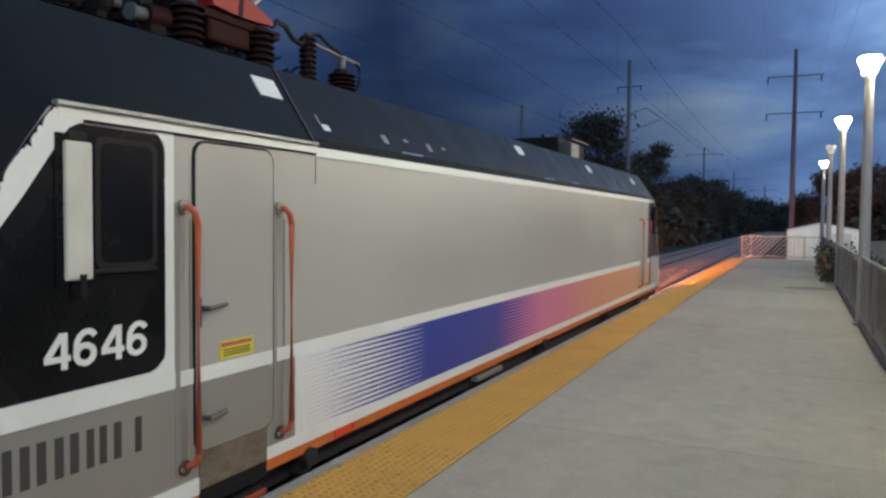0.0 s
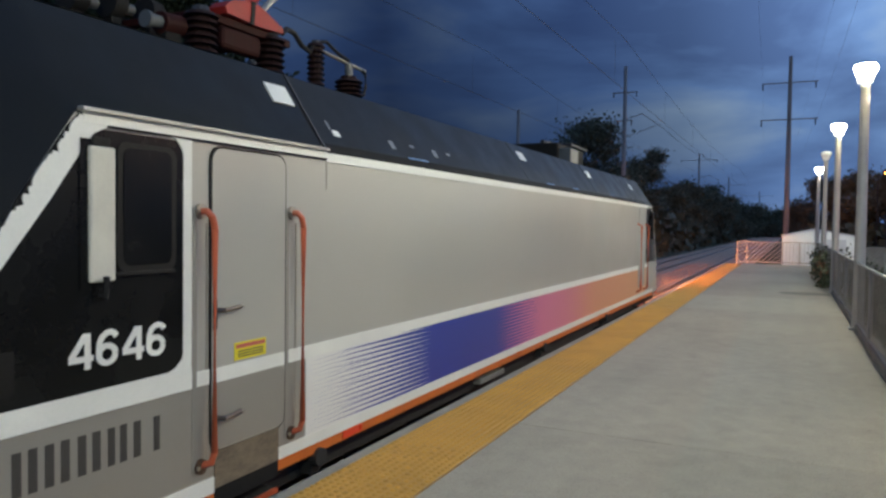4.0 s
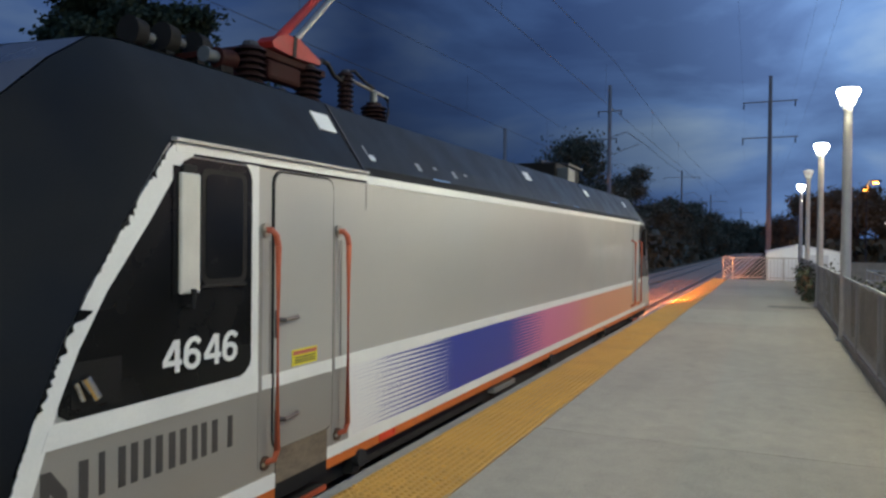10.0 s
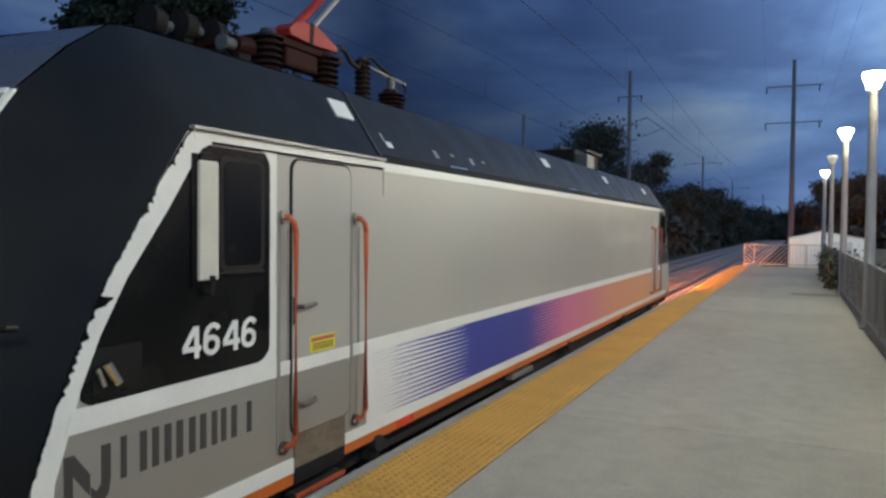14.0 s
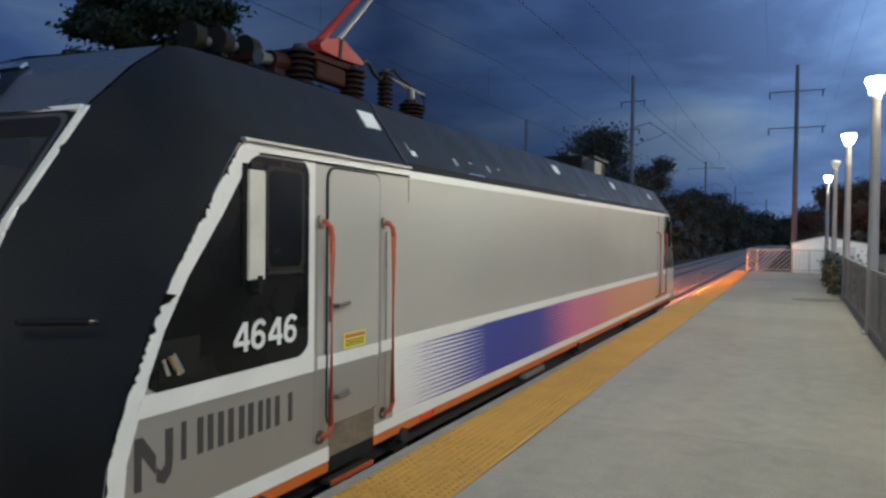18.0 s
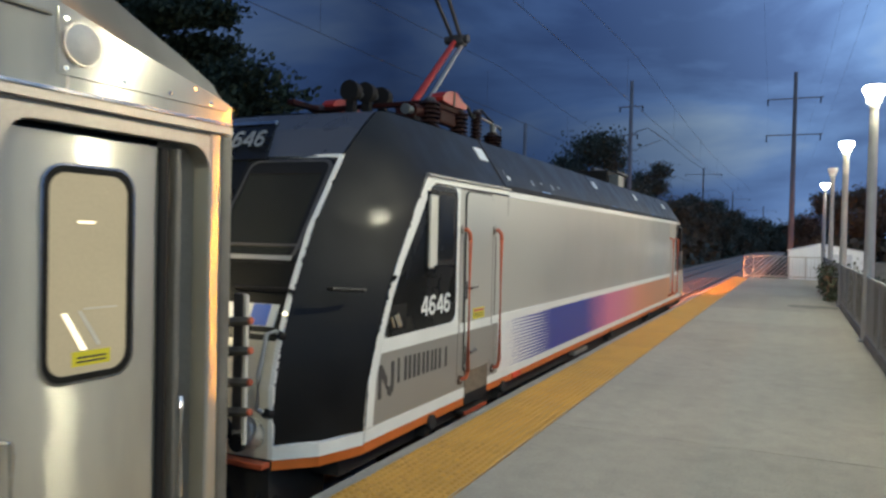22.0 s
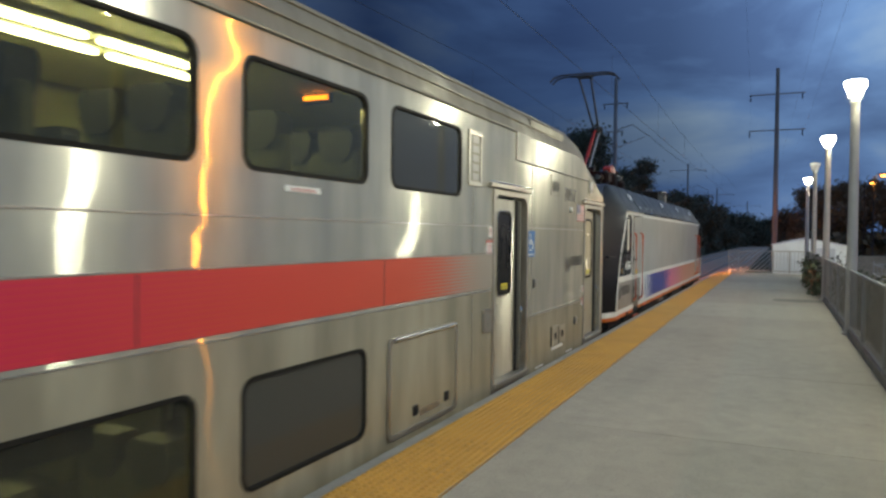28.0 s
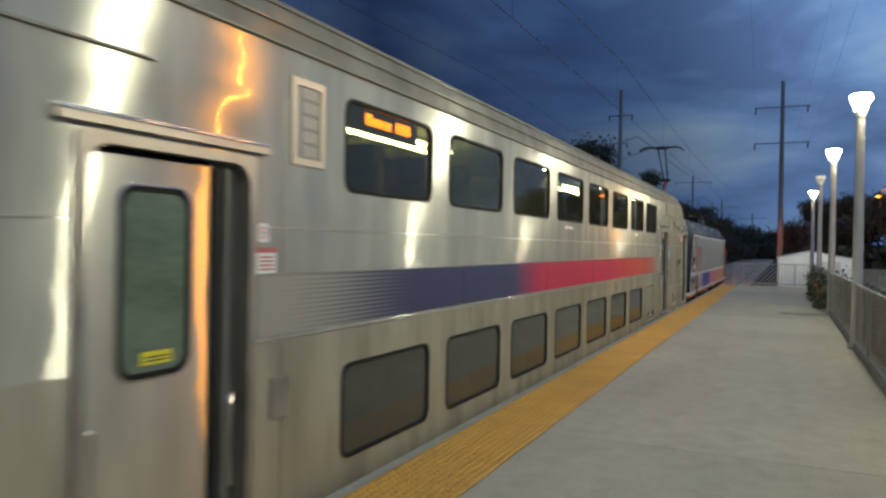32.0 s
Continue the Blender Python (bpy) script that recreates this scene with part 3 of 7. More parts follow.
def lettering(text, x, y0, y1, z0, z1, mat, parent, name, turn=0.0, centre=None):
    """Raised figures on a side that faces +x (or, with a centre and axes, on another face), fitted between y0..y1 and z0..z1."""
    total = len(text) * 0.735 - 0.09

    def at(u, w, e):
        if centre:
            return Vector(centre[0]) + Vector(centre[1]) * (u / total - 0.5) + Vector(centre[2]) * (w - 0.5) + Vector(centre[3]) * e
        return Vector((x + e, y0 + (y1 - y0) * u / total, z0 + (z1 - z0) * w))

    lift = 0.0012
    for k, ch in enumerate(text):
        bm = bmesh.new()
        for line in FIGURES[ch]:
            lift += 0.00012
            left, right = [], []
            for i, (u, w) in enumerate(line):
                p, q = line[max(i - 1, 0)], line[min(i + 1, len(line) - 1)]
                if line[0] == line[-1] and i in (0, len(line) - 1):
                    p, q = line[-2], line[1]
                d = Vector((q[0] - p[0], q[1] - p[1])).normalized() * 0.081
                left.append((u - d.y + 0.735 * k, w + d.x))
                right.append((u + d.y + 0.735 * k, w - d.x))
            rows = [[bm.verts.new(at(u, w, e)) for u, w in side] for side, e in ((left, -0.002), (left, lift), (right, lift), (right, -0.002))]
            for r0, r1 in zip(rows, rows[1:]):
                for i in range(len(line) - 1):
                    bm.faces.new((r0[i], r0[i + 1], r1[i + 1], r1[i]))
        part(name, bm, mat, parent)
# ---- ground, track and platform ----
g = bmesh.new()
bmesh.ops.create_grid(g, x_segments=60, y_segments=60, size=1)
for v in g.verts:
    v.co = Vector((v.co.x * 900, v.co.y * 900 + 300, -1.42))
tagged(part("ground", g, GRASS), "dark grassy ground beside the railway", "ground", kind="structure")

bed = bmesh.new()
rng = random.Random(3)
cols = [-10.6, -9.9, -9.2, -7.9, -6.6, -5.95, -5.3, -4.0, -2.75, -2.45]
hts = [-1.41, -1.30, -1.24, -1.22, -1.24, -1.30, -1.24, -1.22, -1.24, -1.30]
rows = []
y = -40.0
while y < 420:
    rows.append([bed.verts.new((c, y, h + rng.uniform(-0.015, 0.015))) for c, h in zip(cols, hts)])
    y += 0.5 if -2 < y < 60 else 6.0
for a, b in zip(rows, rows[1:]):
    for i in range(len(cols) - 1):
        bed.faces.new((a[i], a[i + 1], b[i + 1], b[i]))
tagged(part("track_bed", bed, BALLAST), "grey stone ballast under two tracks", "track bed", kind="structure")

stones = bmesh.new()
for k in range(2600):
    x, yy = rng.choice([rng.uniform(-3.1, -2.5), rng.uniform(-5.3, -2.6), rng.uniform(-6.6, -5.2)]), 18 + 40 * rng.random() ** 1.5
    r = rng.uniform(0.02, 0.045)
    q = Euler((rng.uniform(0, 6), rng.uniform(0, 6), 0)).to_matrix().to_4x4()
    m = Matrix.Translation((x, yy, -1.22 + r * 0.3)) @ q @ Matrix.Diagonal((r, r * 1.3, r * 0.8, 1))
    vs = [stones.verts.new(m @ Vector(p)) for p in ((1, 0, 0), (-1, 0, 0), (0, 1, 0), (0, -1, 0), (0, 0, 1), (0, 0, -1))]
    for a, b, c in ((0, 2, 4), (2, 1, 4), (1, 3, 4), (3, 0, 4), (2, 0, 5), (1, 2, 5), (3, 1, 5), (0, 3, 5)):
        stones.faces.new((vs[a], vs[b], vs[c]))
tagged(part("ballast_stones", stones, BALLAST), "loose grey ballast stones between the rails", "ballast", kind="stuff")

for xc in (-4.0, -7.9):
    tr = thing("railway_track", xc, 20, -1.25, "steel rails on concrete ties in stone ballast", "railway track", "railway tracks")
    for sx in (-0.70, 0.70):
        b = bmesh.new()
        prof = [(-0.07, -1.25), (0.07, -1.25), (0.07, -1.235), (0.012, -1.22), (0.012, -1.13), (0.035, -1.12), (0.035, -1.085), (-0.035, -1.085), (-0.035, -1.12), (-0.012, -1.13), (-0.012, -1.22), (-0.07, -1.235)]
        loft([[(xc + sx + px, yy, pz) for px, pz in prof + prof[:1]] for yy in (-40, 400)], True, b)
        part("rail", b, RAIL, tr)
    tie = box(xc - 1.25, xc + 1.25, -0.11, 0.11, -1.28, -1.205, 0.02)
    first = part("tie", tie, TIE, tr, at=(xc, 0, -1.25))
    first.location.y = (0.3 - 20) * U
    for k in range(1, 70):
        o = new("tie", first.data)
        o.parent = tr
        o.location = (0, (0.3 + 0.62 * k - 20) * U, 0)

PLAT_END, PLAT_EDGE, FENCE_X = 34.6, -2.47, 1.05
pl = box(PLAT_EDGE, 1.30, -30, PLAT_END, -1.40, -0.06)
platform = tagged(part("platform", pl, KERB, at=(0, 0, 0)), "high concrete station platform", "platform", kind="structure")
lip = box(PLAT_EDGE - 0.01, -2.385, -30, PLAT_END, -0.30, 0.0, 0.012)
part("edge_beam", lip, KERB, platform, "worn grey concrete platform edge")
foot = box(1.02, 1.16, -30, PLAT_END, -0.06, 0.09, 0.015)
part("kerb", foot, KERB, platform, "low concrete kerb under the fence")

# the walking surface, slab by slab, with open joints
joints = [-30, -20, -10, -4, 2.35, 5.80, 8.75, 11.9, 15.05, 18.2, 20.45, 23.6, 26.75, 29.9, 32.2, PLAT_END]
for a, b in zip(joints, joints[1:]):
    cuts = [-1.768, 1.02]
    for c, d in zip(cuts, cuts[1:]):
        s = box(c + 0.005, d - 0.005, a + 0.005, b - 0.005, -0.10, 0.0, 0.006)
        part("slab", s, CONCRETE, platform, at=((c + d) / 2, (a + b) / 2, 0))

# an irregular patch of darker concrete by the fence
DARKPATCH = worn_concrete("damp_concrete", (0.20, 0.19, 0.16))
dp = bmesh.new()
rp = random.Random(4)
dp.faces.new([dp.verts.new((0.45 + (0.52 + 0.08 * rp.random()) * math.cos(t * 0.35), 19.7 + (0.42 + 0.2 * rp.random()) * math.sin(t * 0.35), 0.003)) for t in range(18)])
PAINTMARK = material("white_road_paint", (0.46, 0.46, 0.43), 0.7, vary=0.3, scale=20)
part("damp_patch", dp, DARKPATCH, platform, "irregular dark patch")
part("paint_mark", box(0.812, 0.832, 5.58, 6.225, -0.01, 0.003), PAINTMARK, platform, "short white paint mark")

# yellow warning strip: mats with rows of flat domes
strip_y = [-30 + 1.155 * k for k in range(0, 57)]
off = 5.95 - min(strip_y, key=lambda v: abs(v - 5.95))
mat_mesh = None
for k, a in enumerate(strip_y):
    y0 = a + off
    if y0 + 1.155 > PLAT_END:
        break
    if mat_mesh is None:
        b = box(-2.382, -1.772, y0 + 0.003, y0 + 1.152, -0.06, 0.003, 0.004)
        o = part("warning_mat", b, TACTILE, platform, at=(-2.077, y0, 0))
        mat_mesh = o.data
    else:
        o = new("warning_mat", mat_mesh)
        o.parent = platform
        o.location = Vector((-2.077, y0, 0)) * U
# grit and worn mortar creeping over the mats' outer and inner edges
for x0, way, reach, lift, mat in ((-2.388, 1, 0.030, 0.0065, KERB), (-1.766, -1, 0.012, 0.0055, CONCRETE)):
    grit = bmesh.new()
    rg = random.Random(8)
    wear, rowa = 0.3, []
    y = 1.5
    while y < 30:
        wear = min(1.0, max(0.02, wear * 0.8 + rg.gauss(0.06, 0.16)))
        rowa.append((grit.verts.new((x0, y, lift)), grit.verts.new((x0 + way * reach * wear, y, lift))))
        y += 0.05
    for (a, b), (c, d) in zip(rowa, rowa[1:]):
        grit.faces.new((a, b, d, c))
    part("worn_edge", grit, mat, platform, "gritty worn edge of the warning strip")
ANGLES = (0, 1.05, 2.09, 3.14, 4.19, 5.24)


def dome(bm, x, y):
    base = [bm.verts.new((x + 0.0195 * math.cos(t), y + 0.0195 * math.sin(t), 0.003)) for t in ANGLES]
    top = [bm.verts.new((x + 0.012 * math.cos(t), y + 0.012 * math.sin(t), 0.0125)) for t in ANGLES]
    bm.faces.new(top)
    for i in range(6):
        bm.faces.new((base[i], base[(i + 1) % 6], top[(i + 1) % 6], top[i]))


domes = bmesh.new()
single = bmesh.new()
dome(single, -2.352, 3.5)
first = part("dome", single, TACTILE, platform, at=(-2.352, 3.5, 0))
for k in range(-150, 606):
    y = 2.18 + 0.055 * k
    if y > PLAT_END - 0.4:
        break
    for j in range(11):
        x = -2.352 + j * 0.055
        if 24 <= k < 51:
            if k > 24 or j:
                o = new("dome", first.data)
                o.parent = platform
                o.location = Vector((x, y, 0)) * U
        else:
            dome(domes, x, y)
first.location = Vector((-2.352, 3.5, 0)) * U
tagged(part("warning_domes", domes, TACTILE, platform), "rows of flat yellow domes", kind="stuff")

# ---- fence along the platform ----


def mesh_panel(y0, y1, z0, z1):
    """A panel of woven wire in a light frame."""
    b = bmesh.new()
    step = 0.055
    n = int((y1 - y0 + z1 - z0) / step)
    for s in (1, -1):
        for k in range(n):
            c = k * step
            pts = []
            for u in (0, 1):
                if s > 0:
                    a = (y0 + max(0, c - (z1 - z0)), z0 + min(c, z1 - z0)) if u == 0 else (y0 + min(c, y1 - y0), z0 + max(0, c - (y1 - y0)))
                else:
                    a = (y1 - max(0, c - (z1 - z0)), z0 + min(c, z1 - z0)) if u == 0 else (y1 - min(c, y1 - y0), z0 + max(0, c - (y1 - y0)))
                pts.append(a)
            (ya, za), (yb, zb) = pts
            if abs(ya - yb) < 0.02:
                continue
            d = Vector((0, yb - ya, zb - za)).normalized()
            w = Vector((0, -d.z, d.y)) * 0.0095
            p, q = Vector((FENCE_X + 0.003 * s, ya, za)), Vector((FENCE_X + 0.003 * s, yb, zb))
            b.faces.new([b.verts.new(v) for v in (p + w, q + w, q - w, p - w)])
    return b


bays = [2.2 + 2.25 * k for k in range(15)]
for k, a in enumerate(bays[:-1]):
    bay = thing("fence_panel", FENCE_X, a, 0.09, "grey steel post and wire-mesh fence panel on the platform kerb", "fence", "fence along the platform")
    b = a + 2.25
    part("post", rod((FENCE_X, a, 0.05), (FENCE_X, a, 1.04), 0.03, 10), GALV, bay)
    part("top_rail", rod((FENCE_X, a, 1.02), (FENCE_X, b, 1.02), 0.022, 8), GALV, bay)
    part("bottom_rail", rod((FENCE_X, a, 0.13), (FENCE_X, b, 0.13), 0.016, 8), GALV, bay)
    part("wire_mesh", mesh_panel(a + 0.03, b - 0.03, 0.13, 1.0), MESHGREY, bay)

# ---- platform lamps ----


def platform_lamp(y, lit):
    lp = thing("platform_lamp", LAMP_X - 0.03, y, 0, "lit grey lamp post with a white bowl on the platform" if lit else "grey lamp post with a dim wire-caged bowl", "lamp post", "lamps along the platform")
    x = LAMP_X - 0.03
    part("base_plate", box(x - 0.13, x + 0.13, y - 0.13, y + 0.13, 0.0, 0.03, 0.008), GALV, lp)
    part("base_cover", rod((x, y, 0.03), (x, y, 0.15), 0.105, 16, 0.085), POSTPAINT, lp)
    part("post", rod((x, y, 0.1), (x, y, 3.72), 0.085, 16, 0.062), POSTPAINT, lp, smooth=True)
    part("neck", rod((x, y, 3.70), (x, y, 3.80), 0.075, 14, 0.05), GALV, lp, smooth=True)
    for t in range(4):
        a = math.pi / 4 + t * math.pi / 2
        part("bracket", tube([(x + 0.05 * math.cos(a), y + 0.05 * math.sin(a), 3.76), (x + 0.13 * math.cos(a), y + 0.13 * math.sin(a), 3.78), (x + 0.175 * math.cos(a), y + 0.175 * math.sin(a), 3.97)], 0.008, 6), GALV, lp)
    bowl = bmesh.new()
    prof = [(0.045, 3.78), (0.08, 3.82), (0.13, 3.90), (0.165, 3.98), (0.15, 4.03)]
    rows = [[bowl.verts.new((x + r * math.cos(2 * math.pi * k / 20), y + r * math.sin(2 * math.pi * k / 20), z)) for k in range(20)] for r, z in prof]
    for a, b in zip(rows, rows[1:]):
        for k in range(20):
            bowl.faces.new((a[k], a[(k + 1) % 20], b[(k + 1) % 20], b[k]))
    ob = part("bowl", bowl, LAMPGLOW if lit else LAMPDIM, lp, smooth=True)
    ob.visible_shadow = False
    cap = rod((x, y, 4.032), (x, y, 4.06), 0.152, 20, 0.07)
    part("cap", cap, GALV, lp, smooth=True)


for ly in LAMP_Y:
    platform_lamp(ly, ly != 27.3)

# ---- end of the platform: railing and shed ----
ef = thing("end_railing", -1.0, 34.3, 0, "pale metal railing with diagonal lattice across the platform end", "railing")
for x in (-1.97, -1.58, -0.20, 0.44, 1.05):
    part("post", box(x - 0.022, x + 0.022, 34.28, 34.33, 0, 0.97, 0.006), SALMON, ef)
for z in (0.95, 0.10):
    part("rail", box(-1.97, 1.05, 34.28, 34.33, z - 0.020, z + 0.020, 0.006), SALMON, ef)
# lattice: falling bars in the narrow bay, rising ones in the wide bay
for x0, x1, way in ((-1.97, -1.58, -1), (-1.58, -0.20, 1)):
    for k in range(-6, 16):
        u = x0 + 0.19 * k  # where the bar meets the lower rail, at 45 degrees
        lo, hi = max(x0, min(u, u + 0.85 * way)), min(x1, max(u, u + 0.85 * way))
        if hi - lo > 0.03:
            part("lattice_bar", tube([(x, 34.305, 0.10 + (x - u) * way) for x in (lo, hi)], 0.016, 6), SALMON, ef)
for k in range(1, 9):
    x = -0.20 + 1.25 * k / 9
    part("upright", rod((x, 34.305, 0.10), (x, 34.305, 0.95), 0.006, 6), SALMON, ef)

SX0, SX1, SY0, SY1 = -0.24, 2.75, 35.2, 38.2
sh = thing("shed", 1.2, 36.5, -0.2, "white ribbed metal shed with a low gable roof", "shed")
part("wall", prism([(SX0, -1.42), (SX1, -1.42), (SX1, 1.20), (1.05, 1.52), (SX0, 1.20)], 0, 1), SHEDWHITE, sh)
wall = sh.children[0]
for v in wall.data.vertices:  # the outline was drawn along y; turn it to run along x
    p = v.co + sh.location
    v.co = Vector((p.y, SY0 * U + (p.x / U) * (SY1 - SY0) * U, p.z)) - sh.location
for a, b in (((SX0 - 0.06, 1.205), (1.05, 1.525)), ((1.05, 1.525), (SX1 + 0.06, 1.205))):
    bmr = bmesh.new()
    vs = [bmr.verts.new((x, y, z + h)) for h in (0, 0.03) for x, z in (a, b) for y in (SY0 - 0.03, SY1 + 0.12)]
    for f in ((0, 1, 3, 2), (4, 6, 7, 5), (0, 2, 6, 4), (1, 5, 7, 3), (0, 4, 5, 1), (2, 3, 7, 6)):
        bmr.faces.new([vs[i] for i in f])
    part("roof_sheet", bmr, SHEDROOF, sh)
for k in range(14):
    x = SX0 + 0.1 + k * 0.205
    part("rib", box(x, x + 0.02, SY0 - 0.012, SY0, -0.1, 1.18), SHEDWHITE, sh)
part("door", box(1.35, 2.2, SY0 - 0.025, SY0 - 0.003, -0.6, 1.1, 0.006), SHEDROOF, sh)
# ---- locomotive ----
XL, XM = -2.60, -4.0
LY = 9.55  # its middle along the track
loco = thing("locomotive", XM, LY, -1.08, "grey and black electric locomotive with blue, pink and orange stripe", "locomotive")


def mirror_x(x):
    return 2 * XM - x


def mirror_y(y):
    return 2 * LY - y


# side outline from nose to nose, in (y, z)
nose_side = [(1.74, 0.10), (1.75, 0.25), (1.785, 0.517), (1.916, 0.866), (2.01, 1.077), (2.131, 1.299), (2.374, 1.677), (2.586, 1.985)]
side_line = nose_side + [(mirror_y(y), z) for y, z in nose_side[::-1]]
part("side_wall", prism([(y, z) for y, z in side_line], XL, XL - 0.10), GREYPAINT, loco, "silver-grey painted side wall")
part("side_wall", prism([(y, z) for y, z in side_line], mirror_x(XL), mirror_x(XL) + 0.10), GREYPAINT, loco)
ROOF_Z = 2.51
b = loft([[(XL, y, 1.985), (XL - 0.13, y, 2.19), (XL - 0.35, y, ROOF_Z), (XL - 0.75, y, ROOF_Z + 0.02), (mirror_x(XL) + 0.75, y, ROOF_Z + 0.02), (mirror_x(XL) + 0.35, y, ROOF_Z), (mirror_x(XL) + 0.13, y, 2.19), (mirror_x(XL), y, 1.985)] for y in (4.42, mirror_y(4.42))], False)
part("roof", b, ROOFPAINT, loco, "dark blue-black sloping roof side")
part("floor_frame", box(mirror_x(XL) + 0.1, XL - 0.1, 1.6, mirror_y(1.6), -0.1, 0.12), UNDER, loco)


def rect_xz(x0, x1, z0, z1):
    return [(x0, z0), (x1, z0), (x1, z1), (x0, z1)]


# The sky's blue reflection in the lamp glass, painted as a flat band.
SKYBLUE = material("pale_blue_enamel", (0.07, 0.16, 0.56), 0.35, vary=0.2, scale=2)


def nose(my):
    """The slanted black cab end; my turns it to the other end."""
    pillar = [(1.17, 0.10), (1.175, 0.53), (1.26, 0.83), (1.395, 1.15), (1.60, 1.56), (1.98, 2.10), (2.23, 2.335), (2.46, 2.49)]
    flank = [(1.74, 0.10), (1.79, 0.53), (1.90, 0.83), (2.045, 1.15), (2.295, 1.56), (2.586, 1.985), (2.59, 2.19), (2.60, 2.505)]
    fx = [XL, XL, XL, XL, XL, XL, XL - 0.14, XL - 0.35]
    px = [-2.91, -2.915, -2.93, -2.945, -2.955, -2.96, -2.955, -2.985]

    def edge(z):
        """The front corner at a height: how far along the track, and how far out."""
        for (ya, za), (yb, zb), xa, xb in zip(pillar, pillar[1:], px, px[1:]):
            if za <= z <= zb:
                u = (z - za) / (zb - za)
                return ya + (yb - ya) * u, xa + (xb - xa) * u
        return pillar[-1][0], px[-1]

    def front_row(z):
        y, x = edge(z)
        return [(x - 0.01, my(y - 0.01), z), (XM, my(y - 0.10), z), (mirror_x(x - 0.01), my(y - 0.01), z)]

    for sx in (lambda x: x, mirror_x):
        secs = []
        for (fy, fz), (py, pz), xf, xp in zip(flank, pillar, fx, px):
            mid = ((xf + xp) / 2 + 0.010, (fy + py) / 2 - 0.018, (fz + pz) / 2)
            secs.append([(sx(xf), my(fy), fz), (sx(mid[0]), my(mid[1]), mid[2]), (sx(xp), my(py), pz)])
        shell = bmesh.new()
        grid = [[shell.verts.new(q) for q in sec] for sec in secs]
        for r0, r1 in zip(grid, grid[1:]):
            for i in (0, 1):
                shell.faces.new((r0[i], r0[i + 1], r1[i + 1], r1[i]))
        back = [shell.verts.new((sx(x), my(4.40), z)) for x, z in ((XL, 1.985), (XL - 0.14, 2.19), (XL - 0.35, 2.512))]
        for (r0, b0), (r1, b1) in zip(zip(grid[5:], back), list(zip(grid[5:], back))[1:]):
            shell.faces.new((b0, r0[0], r1[0], b1))
        part("cab_shell", shell, NOSEBLACK, loco, "black slanted cab corner and roof side", smooth=True)
        # the white line down the window pillar
        b = bmesh.new()
        rt = random.Random(31)
        trim = []
        for i in range(5):
            for k in range(26 if i > 0 else 12):
                u = k / (26 if i > 0 else 12)
                trim.append((pillar[i][0] + (pillar[i + 1][0] - pillar[i][0]) * u, pillar[i][1] + (pillar[i + 1][1] - pillar[i][1]) * u, px[i] + (px[i + 1] - px[i]) * u))
        trim.append((*pillar[5], px[5]))
        rag = [min(0.024, max(0.0, rt.gauss(-0.006, 0.010))) if z < 1.9 else 0.0 for y, z, x in trim]
        a = [(sx(x + 0.008 - w), my(y - 0.010), z) for (y, z, x), w in zip(trim, rag)]
        c = [(sx(x - 0.024), my(y - 0.017), z) for y, z, x in trim]
        d = [(sx(x - 0.024), my(y + 0.010), z) for y, z, x in trim]
        e = [(sx(x + 0.005 - w), my(y + 0.014), z) for (y, z, x), w in zip(trim, rag)]
        for s, t in ((a, c), (c, d), (d, e), (e, a)):
            loft([s, t], False, b)
        part("pillar_trim", b, WHITEPAINT, loco, "chipped white trim")
    # cab roof from the brow back to the machine room roof
    b = loft([[(x, my(y), z), (XM, my(y - (0.08 if y < 2.6 else 0)), z + 0.02), (mirror_x(x), my(y), z)] for x, y, z in ((-2.985, 2.46, 2.49), (XL - 0.35, 2.60, 2.515), (XL - 0.35, 4.42, 2.515))], False)
    part("cab_roof", b, BROW, loco)
    # front wall between the pillars
    b = loft([front_row(z) for z in (0.10, 0.53, 0.83)], False)
    part("front_panel", b, FRONTCREAM, loco, "pale cream front panel")
    b = loft([front_row(z) for z in (0.815, 1.15, 1.33)], False)
    part("front_band", b, NOSEBLACK, loco)
    b = loft([front_row(z) for z in (2.09, 2.335, 2.49)], False)
    part("brow", b, BROW, loco, "dark brow over the windscreen, the sky's blue-grey in its paint")
    def face(x, z, proud=0.0):
        """A place on the leaning front wall."""
        y, xe = edge(z)
        away = min(1.0, max(0.0, (xe - XM - abs(x - XM)) / (xe - XM)))
        return (x, my(y - 0.01 - 0.09 * away - proud), z + proud * 0.4)

    def on_front(name, mat, outline, proud, label="", parent=loco, inner=None, base=-0.01):
        """A plate, or a frame round an inner outline, on the front wall; outlines in (x, z)."""
        f = bmesh.new()
        loops = [[f.verts.new(face(x, z, h)) for x, z in o] for h, o in (((base, outline), (proud, outline)) if inner is None else ((base, outline), (proud, outline), (proud, inner), (base, inner)))]
        for p, q in zip(loops, loops[1:]):
            for i in range(len(p)):
                j = (i + 1) % len(p)
                f.faces.new((p[i], p[j], q[j], q[i]))
        if inner is None:
            f.faces.new(loops[-1])
        return part(name, f, mat, parent, label)

    def flip(outline, side):
        return outline if side == 0 else [(mirror_x(x), z) for x, z in outline]

    lead = my(1.0) > LY
    for side in (0, 1):
        ws = on_front("windscreen", CABDARK, flip(rounded(-3.70, -3.02, 1.36, 2.045, 0.05), side), 0.0, "grey-green cab windscreen", base=-0.004)
        ws.visible_shadow = False
        on_front("windscreen_gasket", RUBBER, flip(rounded(-3.735, -2.985, 1.315, 2.075, 0.07), side), 0.006, "", ws, flip(rounded(-3.675, -3.055, 1.375, 2.02, 0.05), side))
